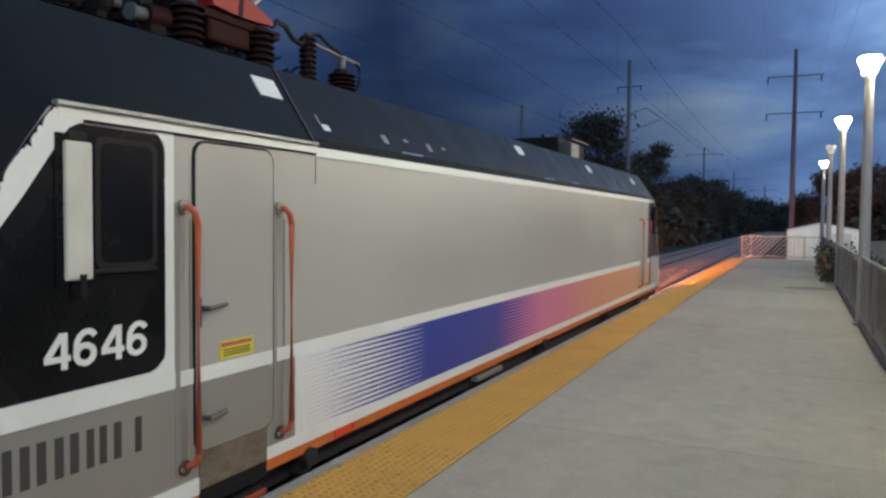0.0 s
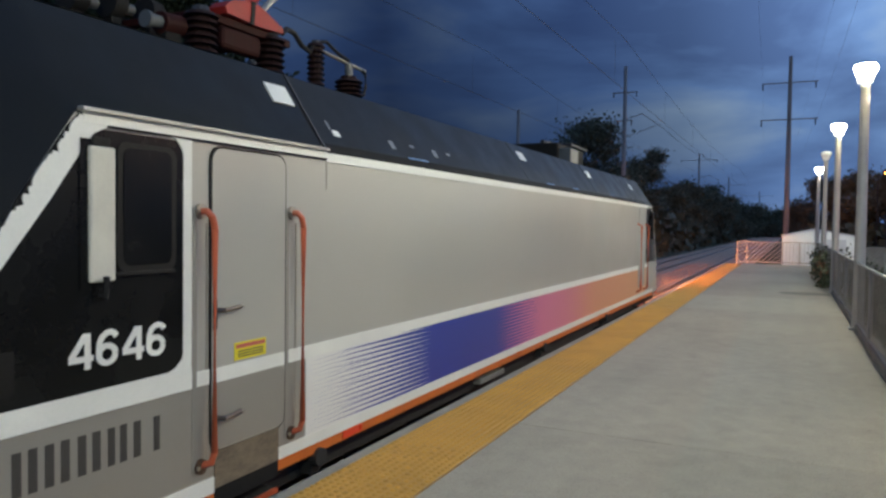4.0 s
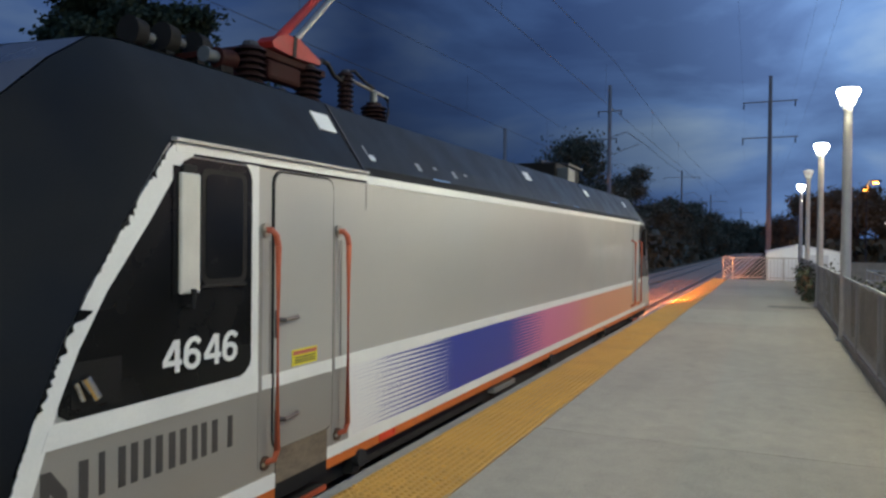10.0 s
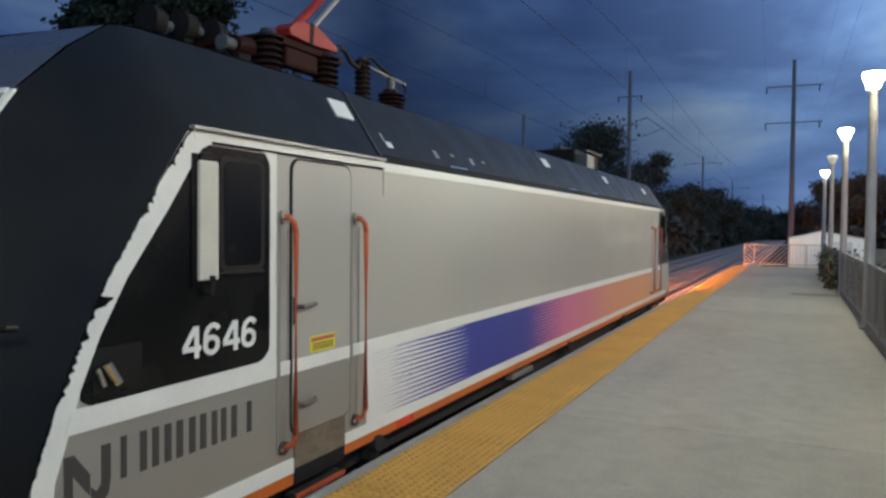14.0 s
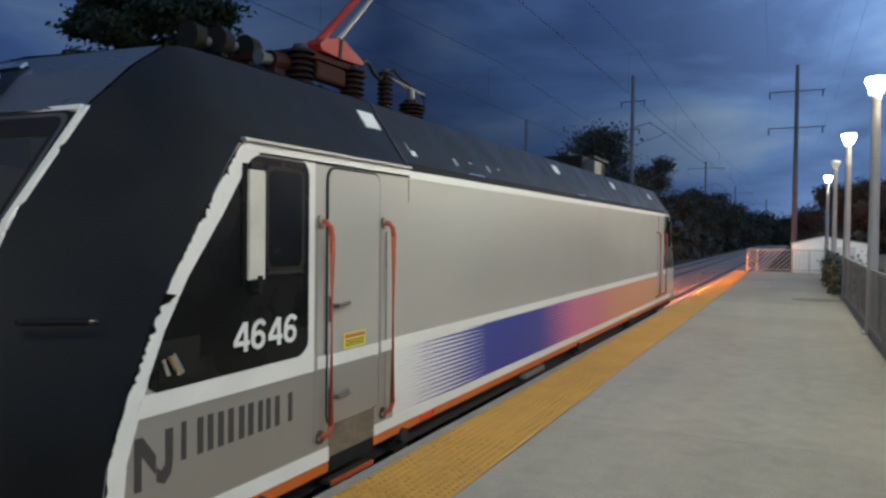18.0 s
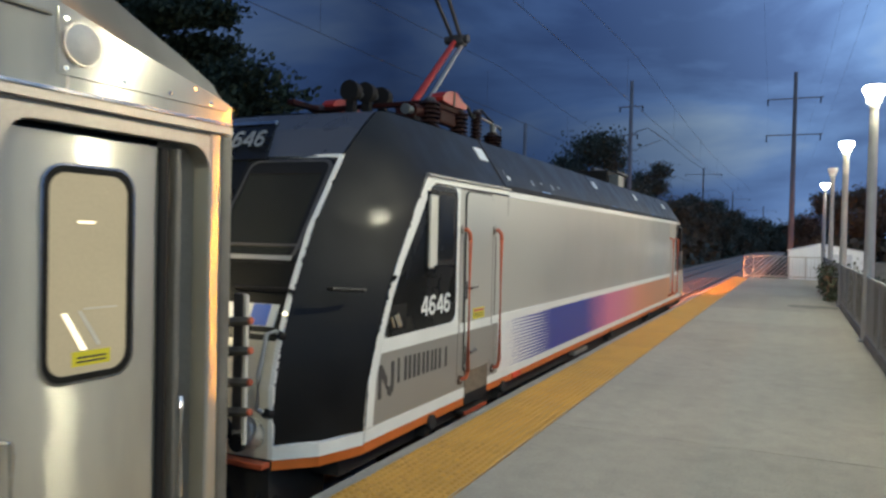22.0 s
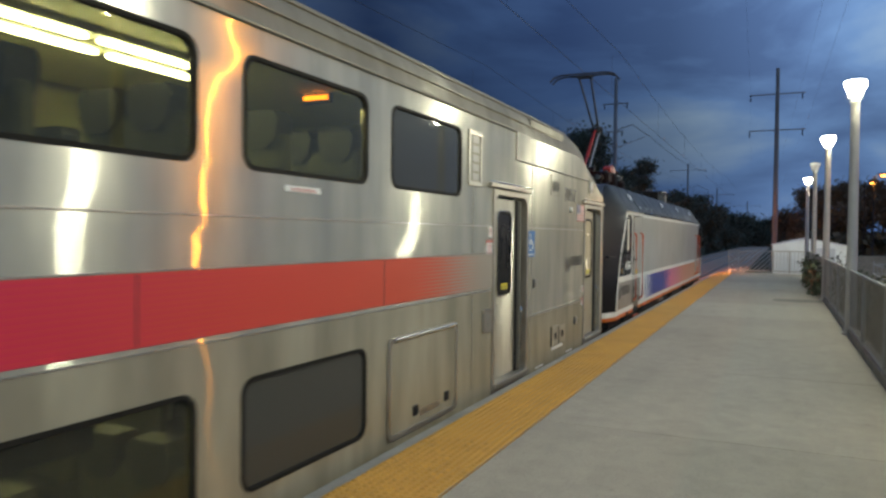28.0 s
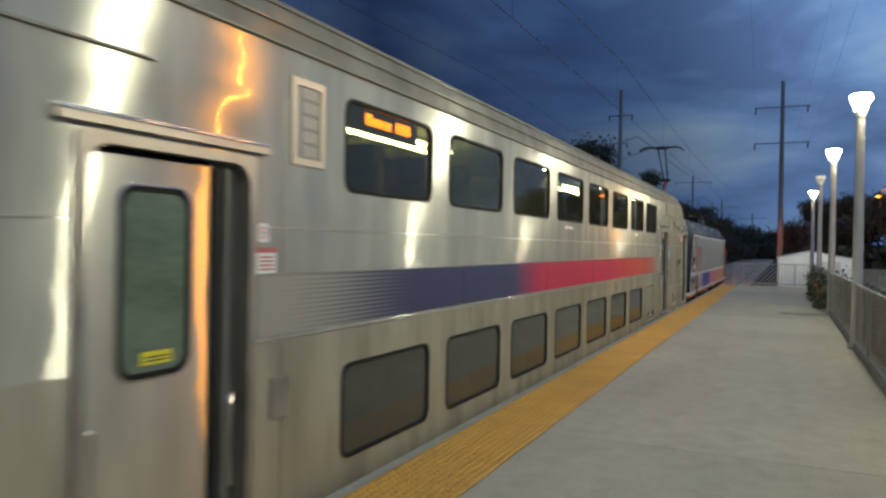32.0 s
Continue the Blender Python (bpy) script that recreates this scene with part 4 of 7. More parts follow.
        on_front("windscreen_rim", HANDLE, flip(rounded(-3.70, -2.995, 1.335, 2.06, 0.075), side), 0.010, "", ws, flip(rounded(-3.685, -3.017, 1.352, 2.042, 0.068), side))
        on_front("lower_rim", GALV, flip(rect_xz(-3.69, -3.02, 1.336, 1.366), side), 0.013, "", ws)
        on_front("heating_strip", HANDLE, flip(rect_xz(-3.66, -3.01, 1.432, 1.446), side), 0.012, "", ws)
        on_front("sun_strip", RUBBER, flip(rect_xz(-3.68, -3.03, 1.955, 2.035), side), 0.004, "", ws)
        part("grab_bar", tube([face(flip([(x, 0)], side)[0][0], 1.135, h) for x, h in ((-3.34, 0.0), (-3.34, 0.05), (-2.93, 0.05), (-2.93, 0.0))], 0.015, 8), RUBBER, loco)
        plate = on_front("lamp_glass", WHITEPAINT, flip(rect_xz(-3.47, -3.005, 0.912, 1.052), side), 0.012, "white lamp glass with the sky's reflection painted on")
        on_front("blue_band", SKYBLUE, flip(rect_xz(-3.19, -3.055, 0.914, 1.050), side), 0.014, "", plate)
        on_front("band_edge", FRONTCREAM, flip(rect_xz(-3.16, -3.02, 0.865, 0.876), side), 0.012, "", plate)
        hx0 = flip([(-2.945, 0)], side)[0][0]
        # A small disc given a glow, at the bright spot by the grab handle.
        part("marker_lamp", rod(face(hx0, 1.0, -0.02), face(hx0, 1.0, 0.015), 0.011, 14), MARKLIT, loco, "small glowing disc")
        hx1, hx2 = flip([(-2.925, 0), (-2.965, 0)], side)[0][0], flip([(-2.965, 0)], side)[0][0]
        grab = part("grab_handle", tube([face(hx1, 0.86, 0.0), face(hx1, 0.875, 0.07), face(hx2, 0.85, 0.09), face(hx2, 0.60, 0.09), face(hx2, 0.40, 0.08), face(hx1, 0.375, 0.0)], 0.015, 8), GALV, loco, smooth=True)
        for z in (0.865, 0.385):
            part("clamp", rod(face(hx1, z, -0.01), face(hx1, z, 0.05), 0.028, 10), RUBBER, grab)
        lx = flip([(-3.06, 0)], side)[0][0]
        if not lead:
            hl = part("head_lamp", rod(face(lx, 0.255, -0.03), face(lx, 0.255, 0.06), 0.098, 22, 0.088), SILVERED, loco, "round bright-rimmed head lamp", smooth=True)
            part("lamp_glass", rod(face(lx, 0.255, 0.05), face(lx, 0.255, 0.066), 0.072, 20, 0.05), SILVERED, hl, smooth=True)
        lx2 = flip([(-3.28, 0)], side)[0][0]
        part("hose_socket", rod(face(lx2, 0.26, -0.03), face(lx2, 0.26, 0.08), 0.075, 16), RUBBER, loco)
    on_front("top_trim", WHITEPAINT, rect_xz(mirror_x(-2.972), -2.972, 2.075, 2.100), 0.012, "white line over the windscreens")
    on_front("centre_post", BLACKPAINT, rect_xz(XM - 0.27, XM + 0.27, 1.32, 2.08), 0.015, "black post between the windscreens")
    on_front("nose_lamp", CHROME, [(XM + 0.30 + 0.045 * math.cos(t * 0.524), 1.16 + 0.045 * math.sin(t * 0.524)) for t in range(12)], 0.03)
    # the leaning black board with the figures, on the brow
    nb = on_front("number_board", BLACKPAINT, [(-4.13, 2.06), (-3.58, 2.06), (-3.76, 2.40), (-4.25, 2.40)], 0.03, "black number board")
    on_front("board_rim", CHROME, [(-4.25, 2.375), (-3.745, 2.375), (-3.765, 2.41), (-4.26, 2.41)], 0.036, "", nb, base=0.02)
    part("cab_back", box(mirror_x(-2.80), -2.80, my(3.25) - 0.02, my(3.25) + 0.02, 0.6, 2.20), CABINNER, loco)
    if not lead:
        cx, cy, cz = face(-3.905, 2.235, 0.036)
        lettering("4646", 0, 0, 0, 0, 0, NUMBERGREY, loco, "front_number", centre=((cx, cy, cz), (0.43, 0.0, 0.0), (-0.07, 0.155, 0.15), (0, -0.7, 0.7)))
    part("cab_desk", box(mirror_x(-2.8), -2.8, min(my(1.9), my(2.4)), max(my(1.9), my(2.4)), 0.9, 1.25, 0.03), CABINNER, loco)
    # buffers, coupler, steps, hoses
    part("coupler", box(XM - 0.16, XM + 0.16, min(my(0.80), my(1.2)), max(my(0.80), my(1.2)), -0.40, -0.12, 0.03), UNDER, loco)
    # Drawn down to z -1.0 to hide the lit ballast beyond.
    part("pilot", prism([(my(1.15), -1.0), (my(1.15), 0.10), (my(1.75), 0.10), (my(1.75), -0.45), (my(1.4), -1.0)], mirror_x(-2.92), -2.92), UNDER, loco, "black pilot plate")
    for k, (x0, x1) in enumerate(((XL, -2.91), (mirror_x(XL), mirror_x(-2.91)))):
        o = 1 if k == 0 else -1
        xm, ym = (x0 * 0.62 + x1 * 0.38) + 0.012 * o, 1.74 * 0.42 + 1.17 * 0.58 - 0.03
        for name, mat, z0, z1, pr in (("corner_sill", WHITEPAINT, 0.10, 0.185, 0.012), ("corner_stripe", ORANGE, 0.035, 0.10, 0.008)):
            f = bmesh.new()
            rows2 = [[(x0 + pr * o, my(1.74 - pr), z), (xm + pr * o, my(ym - pr), z), (x1 + pr * o, my(1.165 - pr), z)] for z in (z0, z1)]
            back = [[(x0 - 0.02 * o, my(1.76), z), (xm - 0.02 * o, my(ym + 0.03), z), (x1 - 0.02 * o, my(1.20), z)] for z in (z1, z0)]
            loft([rows2[0], rows2[1], back[0], back[1], rows2[0]], False, f)
            part(name, f, mat, loco)
        part("corner_handle", tube([(xm + 0.10 * o, my(ym + 0.36), 1.145), (xm + 0.115 * o, my(ym + 0.31), 1.15), (xm + 0.02 * o, my(ym + 0.09), 1.165), (xm - 0.02 * o, my(ym + 0.10), 1.165)], 0.014, 8), NOSEBLACK, loco)
    part("front_sill", box(mirror_x(-2.91), -2.91, my(1.11) - 0.04, my(1.11) + 0.04, 0.055, 0.09, 0.006), RAILRED, loco)


nose(lambda y: y)
nose(mirror_y)

# unseen leading lamps; added shutters shape their light: narrow beam above, wide below
for x in (-3.2, mirror_x(-3.2)):
    hl = part("lamp_box", box(x - 0.115, x + 0.115, mirror_y(1.40), mirror_y(1.205), 0.86, 1.10, 0.006), UNDER, loco, "unseen lamp box with added light-shaping shutters")
    part("lit_lens", rod((x, mirror_y(1.21), 0.98), (x, mirror_y(1.19), 0.98), 0.088, 18), BEAMGLOW, hl, "unseen glowing orange-red lamp")
    part("shutter", box(x - 0.112, x + 0.112, mirror_y(1.22), mirror_y(0.98), 0.835, 0.845), UNDER, hl)
    part("shutter", box(x - 0.112, x + 0.112, mirror_y(1.22), mirror_y(0.20), 1.080, 1.090), UNDER, hl)
    for side, end in ((-1, 0.68), (1, 0.40)):
        part("shutter", box(x + 0.100 * side, x + 0.112 * side, mirror_y(1.22), mirror_y(end), 0.82, 1.13), UNDER, hl)
    hl = part("lamp_box", box(x - 0.115, x + 0.115, mirror_y(1.40), mirror_y(1.155), 0.33, 0.57, 0.006), UNDER, loco, "unseen lamp box with added light-shaping shutters")
    part("lit_lens", rod((x, mirror_y(1.16), 0.45), (x, mirror_y(1.14), 0.45), 0.028, 14), HEADGLOW, hl, "unseen glowing orange-red lamp")
    part("shutter", box(x - 0.112, x + 0.112, mirror_y(1.17), mirror_y(1.05), 0.335, 0.345), UNDER, hl)
    part("shutter", box(x - 0.112, x + 0.112, mirror_y(1.17), mirror_y(0.16), 0.550, 0.560), UNDER, hl)
    part("shutter", box(x - 0.112, x - 0.100, mirror_y(1.17), mirror_y(0.62), 0.30, 0.60), UNDER, hl)
    part("shutter", box(x + 0.100, x + 0.112, mirror_y(1.17), mirror_y(0.56), 0.424, 0.60), UNDER, hl)
    part("shutter", box(x + 0.100, x + 0.112, mirror_y(1.17), mirror_y(0.96), 0.30, 0.424), UNDER, hl)


def side_layer(name, outline, mat, proud, label=""):
    """A painted field or plate on the platform side."""
    return part(name, prism(outline, XL - 0.01, XL + proud), mat, loco, label)


def rect(y0, y1, z0, z1):
    return [(y0, z0), (y1, z0), (y1, z1), (y0, z1)]


side_layer("lower_field", [(1.84, 0.20), (4.19, 0.20), (4.19, 0.69), (1.95, 0.69), (1.90, 0.56)], LOWGREY, 0.004, "mid-grey lower cab side")
side_layer("waist_line", rect(3.235, 16.2, 0.69, 0.768), WHITEPAINT, 0.007, "white waist line")
side_layer("sill_line", rect(3.93, 16.8, 0.126, 0.20), WHITEPAINT, 0.007, "white sill line")
side_layer("sill_line", rect(1.75, 3.40, 0.105, 0.19), WHITEPAINT, 0.007)
side_layer("foot_stripe", rect(1.75, 3.40, 0.035, 0.105), ORANGE, 0.004, "orange reflective stripe")
side_layer("foot_stripe", rect(3.93, 16.8, 0.060, 0.126), ORANGE, 0.004)
side_layer("reflector", rect(4.62, 4.86, 0.07, 0.12), REDREF, 0.010, "red reflector")
side_layer("top_line", rect(2.62, 4.40, 1.945, 1.992), WHITEPAINT, 0.012, "white line under the roof")
side_layer("top_line", rect(4.40, 16.0, 1.925, 1.985), WHITEPAINT, 0.008)
# A raised near-black strip draws the shadow line under the gutter.
side_layer("gutter_groove", rect(2.74, 4.40, 1.9375, 1.9465), ROOFGREY, 0.0135)
part("rain_gutter", box(XL - 0.005, XL + 0.035, 2.60, 4.40, 1.992, 2.012, 0.004), GALV, loco)
part("wall_seam", box(XL - 0.004, XL + 0.003, 4.405, 4.415, 1.75, 1.92), LOWGREY, loco)

STRIPES = banner("rainbow_side_paint", [(0.0, (0.76, 0.76, 0.73)), (0.0860, (0.76, 0.76, 0.74)), (0.0890, (0.020, 0.045, 0.31)), (0.330, (0.026, 0.042, 0.28)), (0.350, (0.62, 0.16, 0.33)), (0.515, (0.62, 0.20, 0.27)), (0.60, (0.62, 0.27, 0.16)), (1.0, (0.62, 0.34, 0.18))],
                 (4.2 - LY) * U, (16.0 - LY) * U, 27.0, 1.5, 0.0, 0.38, None)
side_layer("stripe_field", rect(4.20, 16.0, 0.20, 0.69), STRIPES, 0.004, "white, indigo, pink and orange striped panel")

dots = bmesh.new()
for i in range(25):
    for j in range(17):
        y, z, r = 4.265 + 0.036 * i, 0.222 + 0.0275 * j, 0.0022 + 0.0030 * math.sin(3.0 * i / 24)
        dots.faces.new([dots.verts.new((XL + 0.0047, y + r * math.cos(1.047 * t) * 1.15, z + r * math.sin(1.047 * t))) for t in range(6)])
tagged(part("halftone_dots", dots, BLUEPAINT, loco, "printed halftone dots"), kind="stuff")

# the cab window field: black, with a white border
black = [(2.05, 0.786), (3.155, 0.80), (3.18, 0.84), (3.18, 1.87), (3.14, 1.925), (2.70, 1.928), (2.66, 1.90), (2.466, 1.616), (2.231, 1.317), (2.089, 1.067), (2.002, 0.872), (2.005, 0.815)]
side_layer("window_field", black, BLACKPAINT, 0.006, "black cab window field")
b = bmesh.new()
line = [(1.76, 0.20), (1.785, 0.517), (1.825, 0.645), (1.916, 0.866), (2.01, 1.077), (2.131, 1.299), (2.374, 1.677), (2.545, 1.920), (2.60, 1.982), (2.69, 1.992)]
inner = [(1.85, 0.20), (1.885, 0.517), (1.93, 0.645), (2.002, 0.866), (2.093, 1.07), (2.231, 1.305), (2.466, 1.616), (2.630, 1.855), (2.670, 1.905), (2.74, 1.938)]
edge, edge_in = [], []
for (ya, za), (yb, zb), (yc, zc), (yd, zd) in zip(line, line[1:], inner, inner[1:]):
    steps = max(2, int(math.hypot(yb - ya, zb - za) / 0.012))
    for k in range(steps):
        u = k / steps
        edge.append((ya + (yb - ya) * u, za + (zb - za) * u))
        edge_in.append((yc + (yd - yc) * u, zc + (zd - zc) * u))
edge.append(line[-1])
edge_in.append(inner[-1])
rc = random.Random(17)
worn, drift = [], 0.0
for (y, z), (yi, zi) in zip(edge, edge_in):
    drift = drift * 0.55 + max(0.0, rc.gauss(0.0, 0.14))
    w = drift * (1.0 if 0.85 < z < 1.93 else 0.3)
    if 1.185 < z < 1.235:
        w = 0.55 + 0.25 * rc.random()
    w = min(w, 0.85)
    worn.append((y + (yi - y) * w, z + (zi - z) * w))
for (a, c), (d, e) in zip(zip(worn, edge_in), list(zip(worn, edge_in))[1:]):
    prism([a, c, e, d], XL - 0.01, XL + 0.010, b)
border = part("cab_border", b, WHITEPAINT, loco, "chipped white border of the cab")
b = bmesh.new()
for (a, c), (d, e) in zip(zip(line, inner), list(zip(line, inner))[1:]):
    prism([a, c, e, d], XL - 0.01, XL + 0.005, b)
part("bare_edge", b, BLACKPAINT, border)
side_layer("cab_border_sill", [(1.925, 0.69), (3.235, 0.69), (3.235, 0.80), (1.985, 0.788), (1.955, 0.77)], WHITEPAINT, 0.0125)
side_layer("border_corner", [(3.07, 0.792), (3.185, 0.792), (3.185, 0.905), (3.172, 0.852), (3.13, 0.814)], WHITEPAINT, 0.0095)
side_layer("border_corner", [(3.185, 1.83), (3.185, 1.947), (3.06, 1.947), (3.13, 1.932), (3.17, 1.892)], WHITEPAINT, 0.0095)
side_layer("cab_border_post", rect(3.18, 3.235, 0.80, 1.945), WHITEPAINT, 0.010)
win = side_layer("cab_window", rounded(2.79, 3.13, 1.30, 1.885, 0.05), RUBBER, 0.012, "dark sliding cab window")
part("pane", prism(rounded(2.82, 3.10, 1.33, 1.86, 0.04), XL + 0.010, XL + 0.015), BLACKPAINT, win)
part("window_rail", box(XL, XL + 0.022, 2.78, 3.12, 1.285, 1.303, 0.003), RUBBER, win)
mirror = part("mirror", box(XL + 0.008, XL + 0.032, 2.635, 2.765, 1.265, 1.85, 0.010), BLINDGREY, loco, "pale folded mirror")
part("mirror_arm", tube([(XL, 2.70, 1.20), (XL + 0.05, 2.70, 1.20), (XL + 0.05, 2.70, 1.29)], 0.014, 6), RUBBER, mirror)
part("mirror_arm", box(XL, XL + 0.024, 2.655, 2.745, 1.852, 1.892, 0.006), RUBBER, mirror)
part("mirror_shadow_plate", box(XL, XL + 0.012, 2.60, 2.66, 1.24, 1.88), BLACKPAINT, mirror)
# No real depth here: the niche's shade is put into the plate's colour.
niche = side_layer("step_niche", rect(2.06, 2.31, 0.83, 1.02), ROOFGREY, 0.009, "near-black plate for a shaded recess, with a bright lamp")
part("niche_lamp", rod((XL + 0.03, 2.105, 0.96), (XL + 0.03, 2.165, 0.865), 0.022, 12), CHROME, niche)
part("niche_lamp", rod((XL + 0.015, 2.075, 0.94), (XL + 0.015, 2.11, 0.86), 0.012, 8), CHROME, niche)
lettering("4646", XL + 0.007, 2.545, 3.072, 0.893, 1.055, WHITEPAINT, loco, "fleet_number")
# the operator's sign, as plain blocks
for k, (a, w) in enumerate(((2.175, 0.085), (2.295, 0.095), (2.42, 0.10), (2.555, 0.10), (2.69, 0.09), (2.815, 0.035), (2.885, 0.10))):
    a, w, z1 = 2.165 + (a - 2.175) * 1.12, w * 1.12, 0.622 - 0.003 * k
    for u0, u1 in ([(0.34, 0.66)] if k in (0, 6) else [(0, 1)] if k == 5 else [(0, 0.36), (0.64, 1)]):
        part("sign_bar", prism([(a + w * u0, 0.440), (a + w * u1, 0.440), (a + w * u1, z1), (a + w * u0, z1)], XL - 0.002, XL + 0.0065), LETTERGREY, loco)
part("sign_block", prism([(1.925, 0.365), (1.965, 0.365), (1.965, 0.52), (2.045, 0.415), (2.045, 0.505), (1.97, 0.605), (1.925, 0.605)], XL - 0.002, XL + 0.0065), LETTERGREY, loco)
part("sign_block", prism([(2.05, 0.38), (2.095, 0.36), (2.135, 0.40), (2.145, 0.46), (2.145, 0.61), (2.10, 0.61), (2.10, 0.45), (2.075, 0.425), (2.05, 0.45)], XL - 0.002, XL + 0.0065), LETTERGREY, loco)

# cab door with its rails
door = side_layer("cab_door", rounded(3.375, 3.975, 0.33, 1.915, 0.07), GREYPAINT, 0.014, "grey cab door with rounded corners")
part("door_seal", ring(rounded(3.362, 3.988, 0.317, 1.928, 0.08), rounded(3.375, 3.975, 0.33, 1.915, 0.07), XL, XL + 0.009), RUBBER, door)
part("door_lower", prism(rounded(3.38, 3.97, 0.335, 0.69, 0.05), XL + 0.01, XL + 0.0165), LOWGREY, door)
part("door_line", prism(rect(3.378, 3.972, 0.69, 0.768), XL + 0.01, XL + 0.0165), WHITEPAINT, door)
for z in (1.07, 0.50):
    part("door_handle", tube([(XL + 0.014, 3.42, z), (XL + 0.05, 3.43, z), (XL + 0.05, 3.55, z + 0.01), (XL + 0.035, 3.57, z + 0.01)], 0.013, 8), HANDLE, door)
    part("lock_plate", box(XL + 0.01, XL + 0.024, 3.378, 3.405, z - 0.10, z + 0.06, 0.004), HANDLE, door)
st = part("warning_sticker", prism(rect(3.54, 3.80, 0.782, 0.878), XL + 0.013, XL + 0.0175), YELLOWSTICK, door, "yellow warning sticker")
part("print_bar", prism(rect(3.55, 3.79, 0.846, 0.868), XL + 0.017, XL + 0.0187), STICKRED, st)
for z in (0.825, 0.810, 0.796):
    part("print_bar", prism(rect(3.565, 3.775, z, z + 0.007), XL + 0.017, XL + 0.0187), LETTERGREY, st)
part("kick_plate", prism(rect(3.40, 3.928, 0.128, 0.325), XL - 0.01, XL + 0.010), SCUFFED, loco, "rusty scuffed plate under the door")
# Flat black plate: the shade inside the step recess as colour.
part("step_well", prism(rect(3.402, 3.926, 0.03, 0.126), XL - 0.01, XL + 0.008), RUBBER, loco)
for yr, z1, z0 in ((3.372, 1.585, 0.275), (4.118, 1.59, 0.262)):
    hr = part("handrail", tube([(XL, yr - 0.075, z1), (XL + 0.05, yr - 0.073, z1), (XL + 0.064, yr - 0.05, z1 - 0.03), (XL + 0.066, yr - 0.035, z1 - 0.09), (XL + 0.066, yr - 0.035, z0 + 0.07), (XL + 0.055, yr - 0.045, z0 + 0.02), (XL, yr - 0.07, z0)], 0.018, 10), RAILRED, loco, "orange-red handrail", smooth=True)
    for z in (z1, z0):
        part("flange", rod((XL, yr - 0.075, z), (XL + 0.02, yr - 0.075, z), 0.040, 14), RUSTYSTEEL if z < 1 else STEELDULL, hr)
        part("bolt", rod((XL + 0.02, yr - 0.105, z), (XL + 0.03, yr - 0.105, z), 0.012, 6), STEELDULL, hr)
    part("rail_groove", box(XL, XL + 0.008, yr - 0.13, yr - 0.10, z0 - 0.02, z1 + 0.02), LOWGREY, hr)
    part("rail_groove", box(XL, XL + 0.006, yr - 0.03, yr - 0.018, z0 + 0.03, z1 - 0.06), LOWGREY, hr)
# far cab door and rails, seen along the side
side_layer("cab_door", rounded(mirror_y(3.975), mirror_y(3.375), 0.33, 1.915, 0.07), GREYPAINT, 0.014)
side_layer("window_field", [(mirror_y(y), z) for y, z in black], BLACKPAINT, 0.006)
for yr in (mirror_y(3.40), mirror_y(4.13)):
    part("handrail", tube([(XL, yr, 1.59), (XL + 0.085, yr, 1.55), (XL + 0.085, yr, 0.30), (XL, yr, 0.26)], 0.021, 8), RAILRED, loco, "orange-red handrail")
part("mirror", box(XL + 0.02, XL + 0.07, mirror_y(2.775), mirror_y(2.645), 1.27, 1.84, 0.012), RUBBER, loco)

# steps and running gear under the side
for y0 in (3.42, mirror_y(3.94)):
    s = part("step", box(XL - 0.25, XL + 0.01, y0, y0 + 0.50, -0.06, -0.03, 0.006), UNDER, loco)
    part("step_edge", box(XL + 0.0, XL + 0.015, y0, y0 + 0.50, -0.06, -0.03), RAILRED, s)
    part("step", box(XL - 0.25, XL + 0.01, y0 + 0.02, y0 + 0.48, -0.45, -0.42, 0.006), UNDER, loco)
for yc in (4.9, mirror_y(4.9)):
    bg = part("bogie", box(XL - 0.35, XL - 0.10, yc - 1.7, yc + 1.7, -0.75, -0.35, 0.05), UNDER, loco)
    for dy in (-1.3, 1.3):
        for x0 in (-3.25, -4.75):
            part("wheel", rod((x0 - 0.06, yc + dy, -0.59), (x0 + 0.06, yc + dy, -0.59), 0.49, 28), UNDER, bg)
        part("axle_box", box(XL - 0.12, XL + 0.0, yc + dy - 0.2, yc + dy + 0.2, -0.7, -0.45, 0.04), UNDER, bg)
part("stencil_plate", box(XL - 0.13, XL - 0.02, 7.12, 7.78, -0.05, 0.005, 0.004), LOWGREY, loco, "pale stencilled plate")
part("equipment_box", box(mirror_x(XL) + 0.2, XL - 0.12, 7.0, 12.1, -0.85, 0.02, 0.04), UNDER, loco)
for y0 in (4.34, 2.75, 9.1, 12.4):
    part("jack_pad", rod((XL - 0.03, y0, 0.03), (XL + 0.03, y0, 0.03), 0.06, 14), UNDER, loco)
    part("jack_pad_arm", box(XL - 0.2, XL - 0.02, y0 - 0.05, y0 + 0.05, -0.08, 0.05), UNDER, loco)

# labels and fittings on the roof side


def on_slope(name, y0, y1, f0, f1, mat, label=""):
    """A plate on the roof slope; f runs from the gutter (0) to the ridge (1)."""
    def p(y, f, h=0.006):
        return (XL - 0.35 * f + 0.83 * h, y, 1.985 + 0.525 * f + 0.55 * h)
    b = bmesh.new()
    f0y = (f1 - f0) * 0.0
    vs = [b.verts.new(p(y, f, h)) for h in (-0.004, 0.007) for y, f in ((y0 + f0y, f0), (y1 + f0y, f0), (y1, f1), (y0, f1))]
    for f in ((0, 1, 2, 3), (4, 5, 6, 7), (0, 1, 5, 4), (1, 2, 6, 5), (2, 3, 7, 6), (3, 0, 4, 7)):
        b.faces.new([vs[i] for i in f])
    return part(name, b, mat, loco, label)


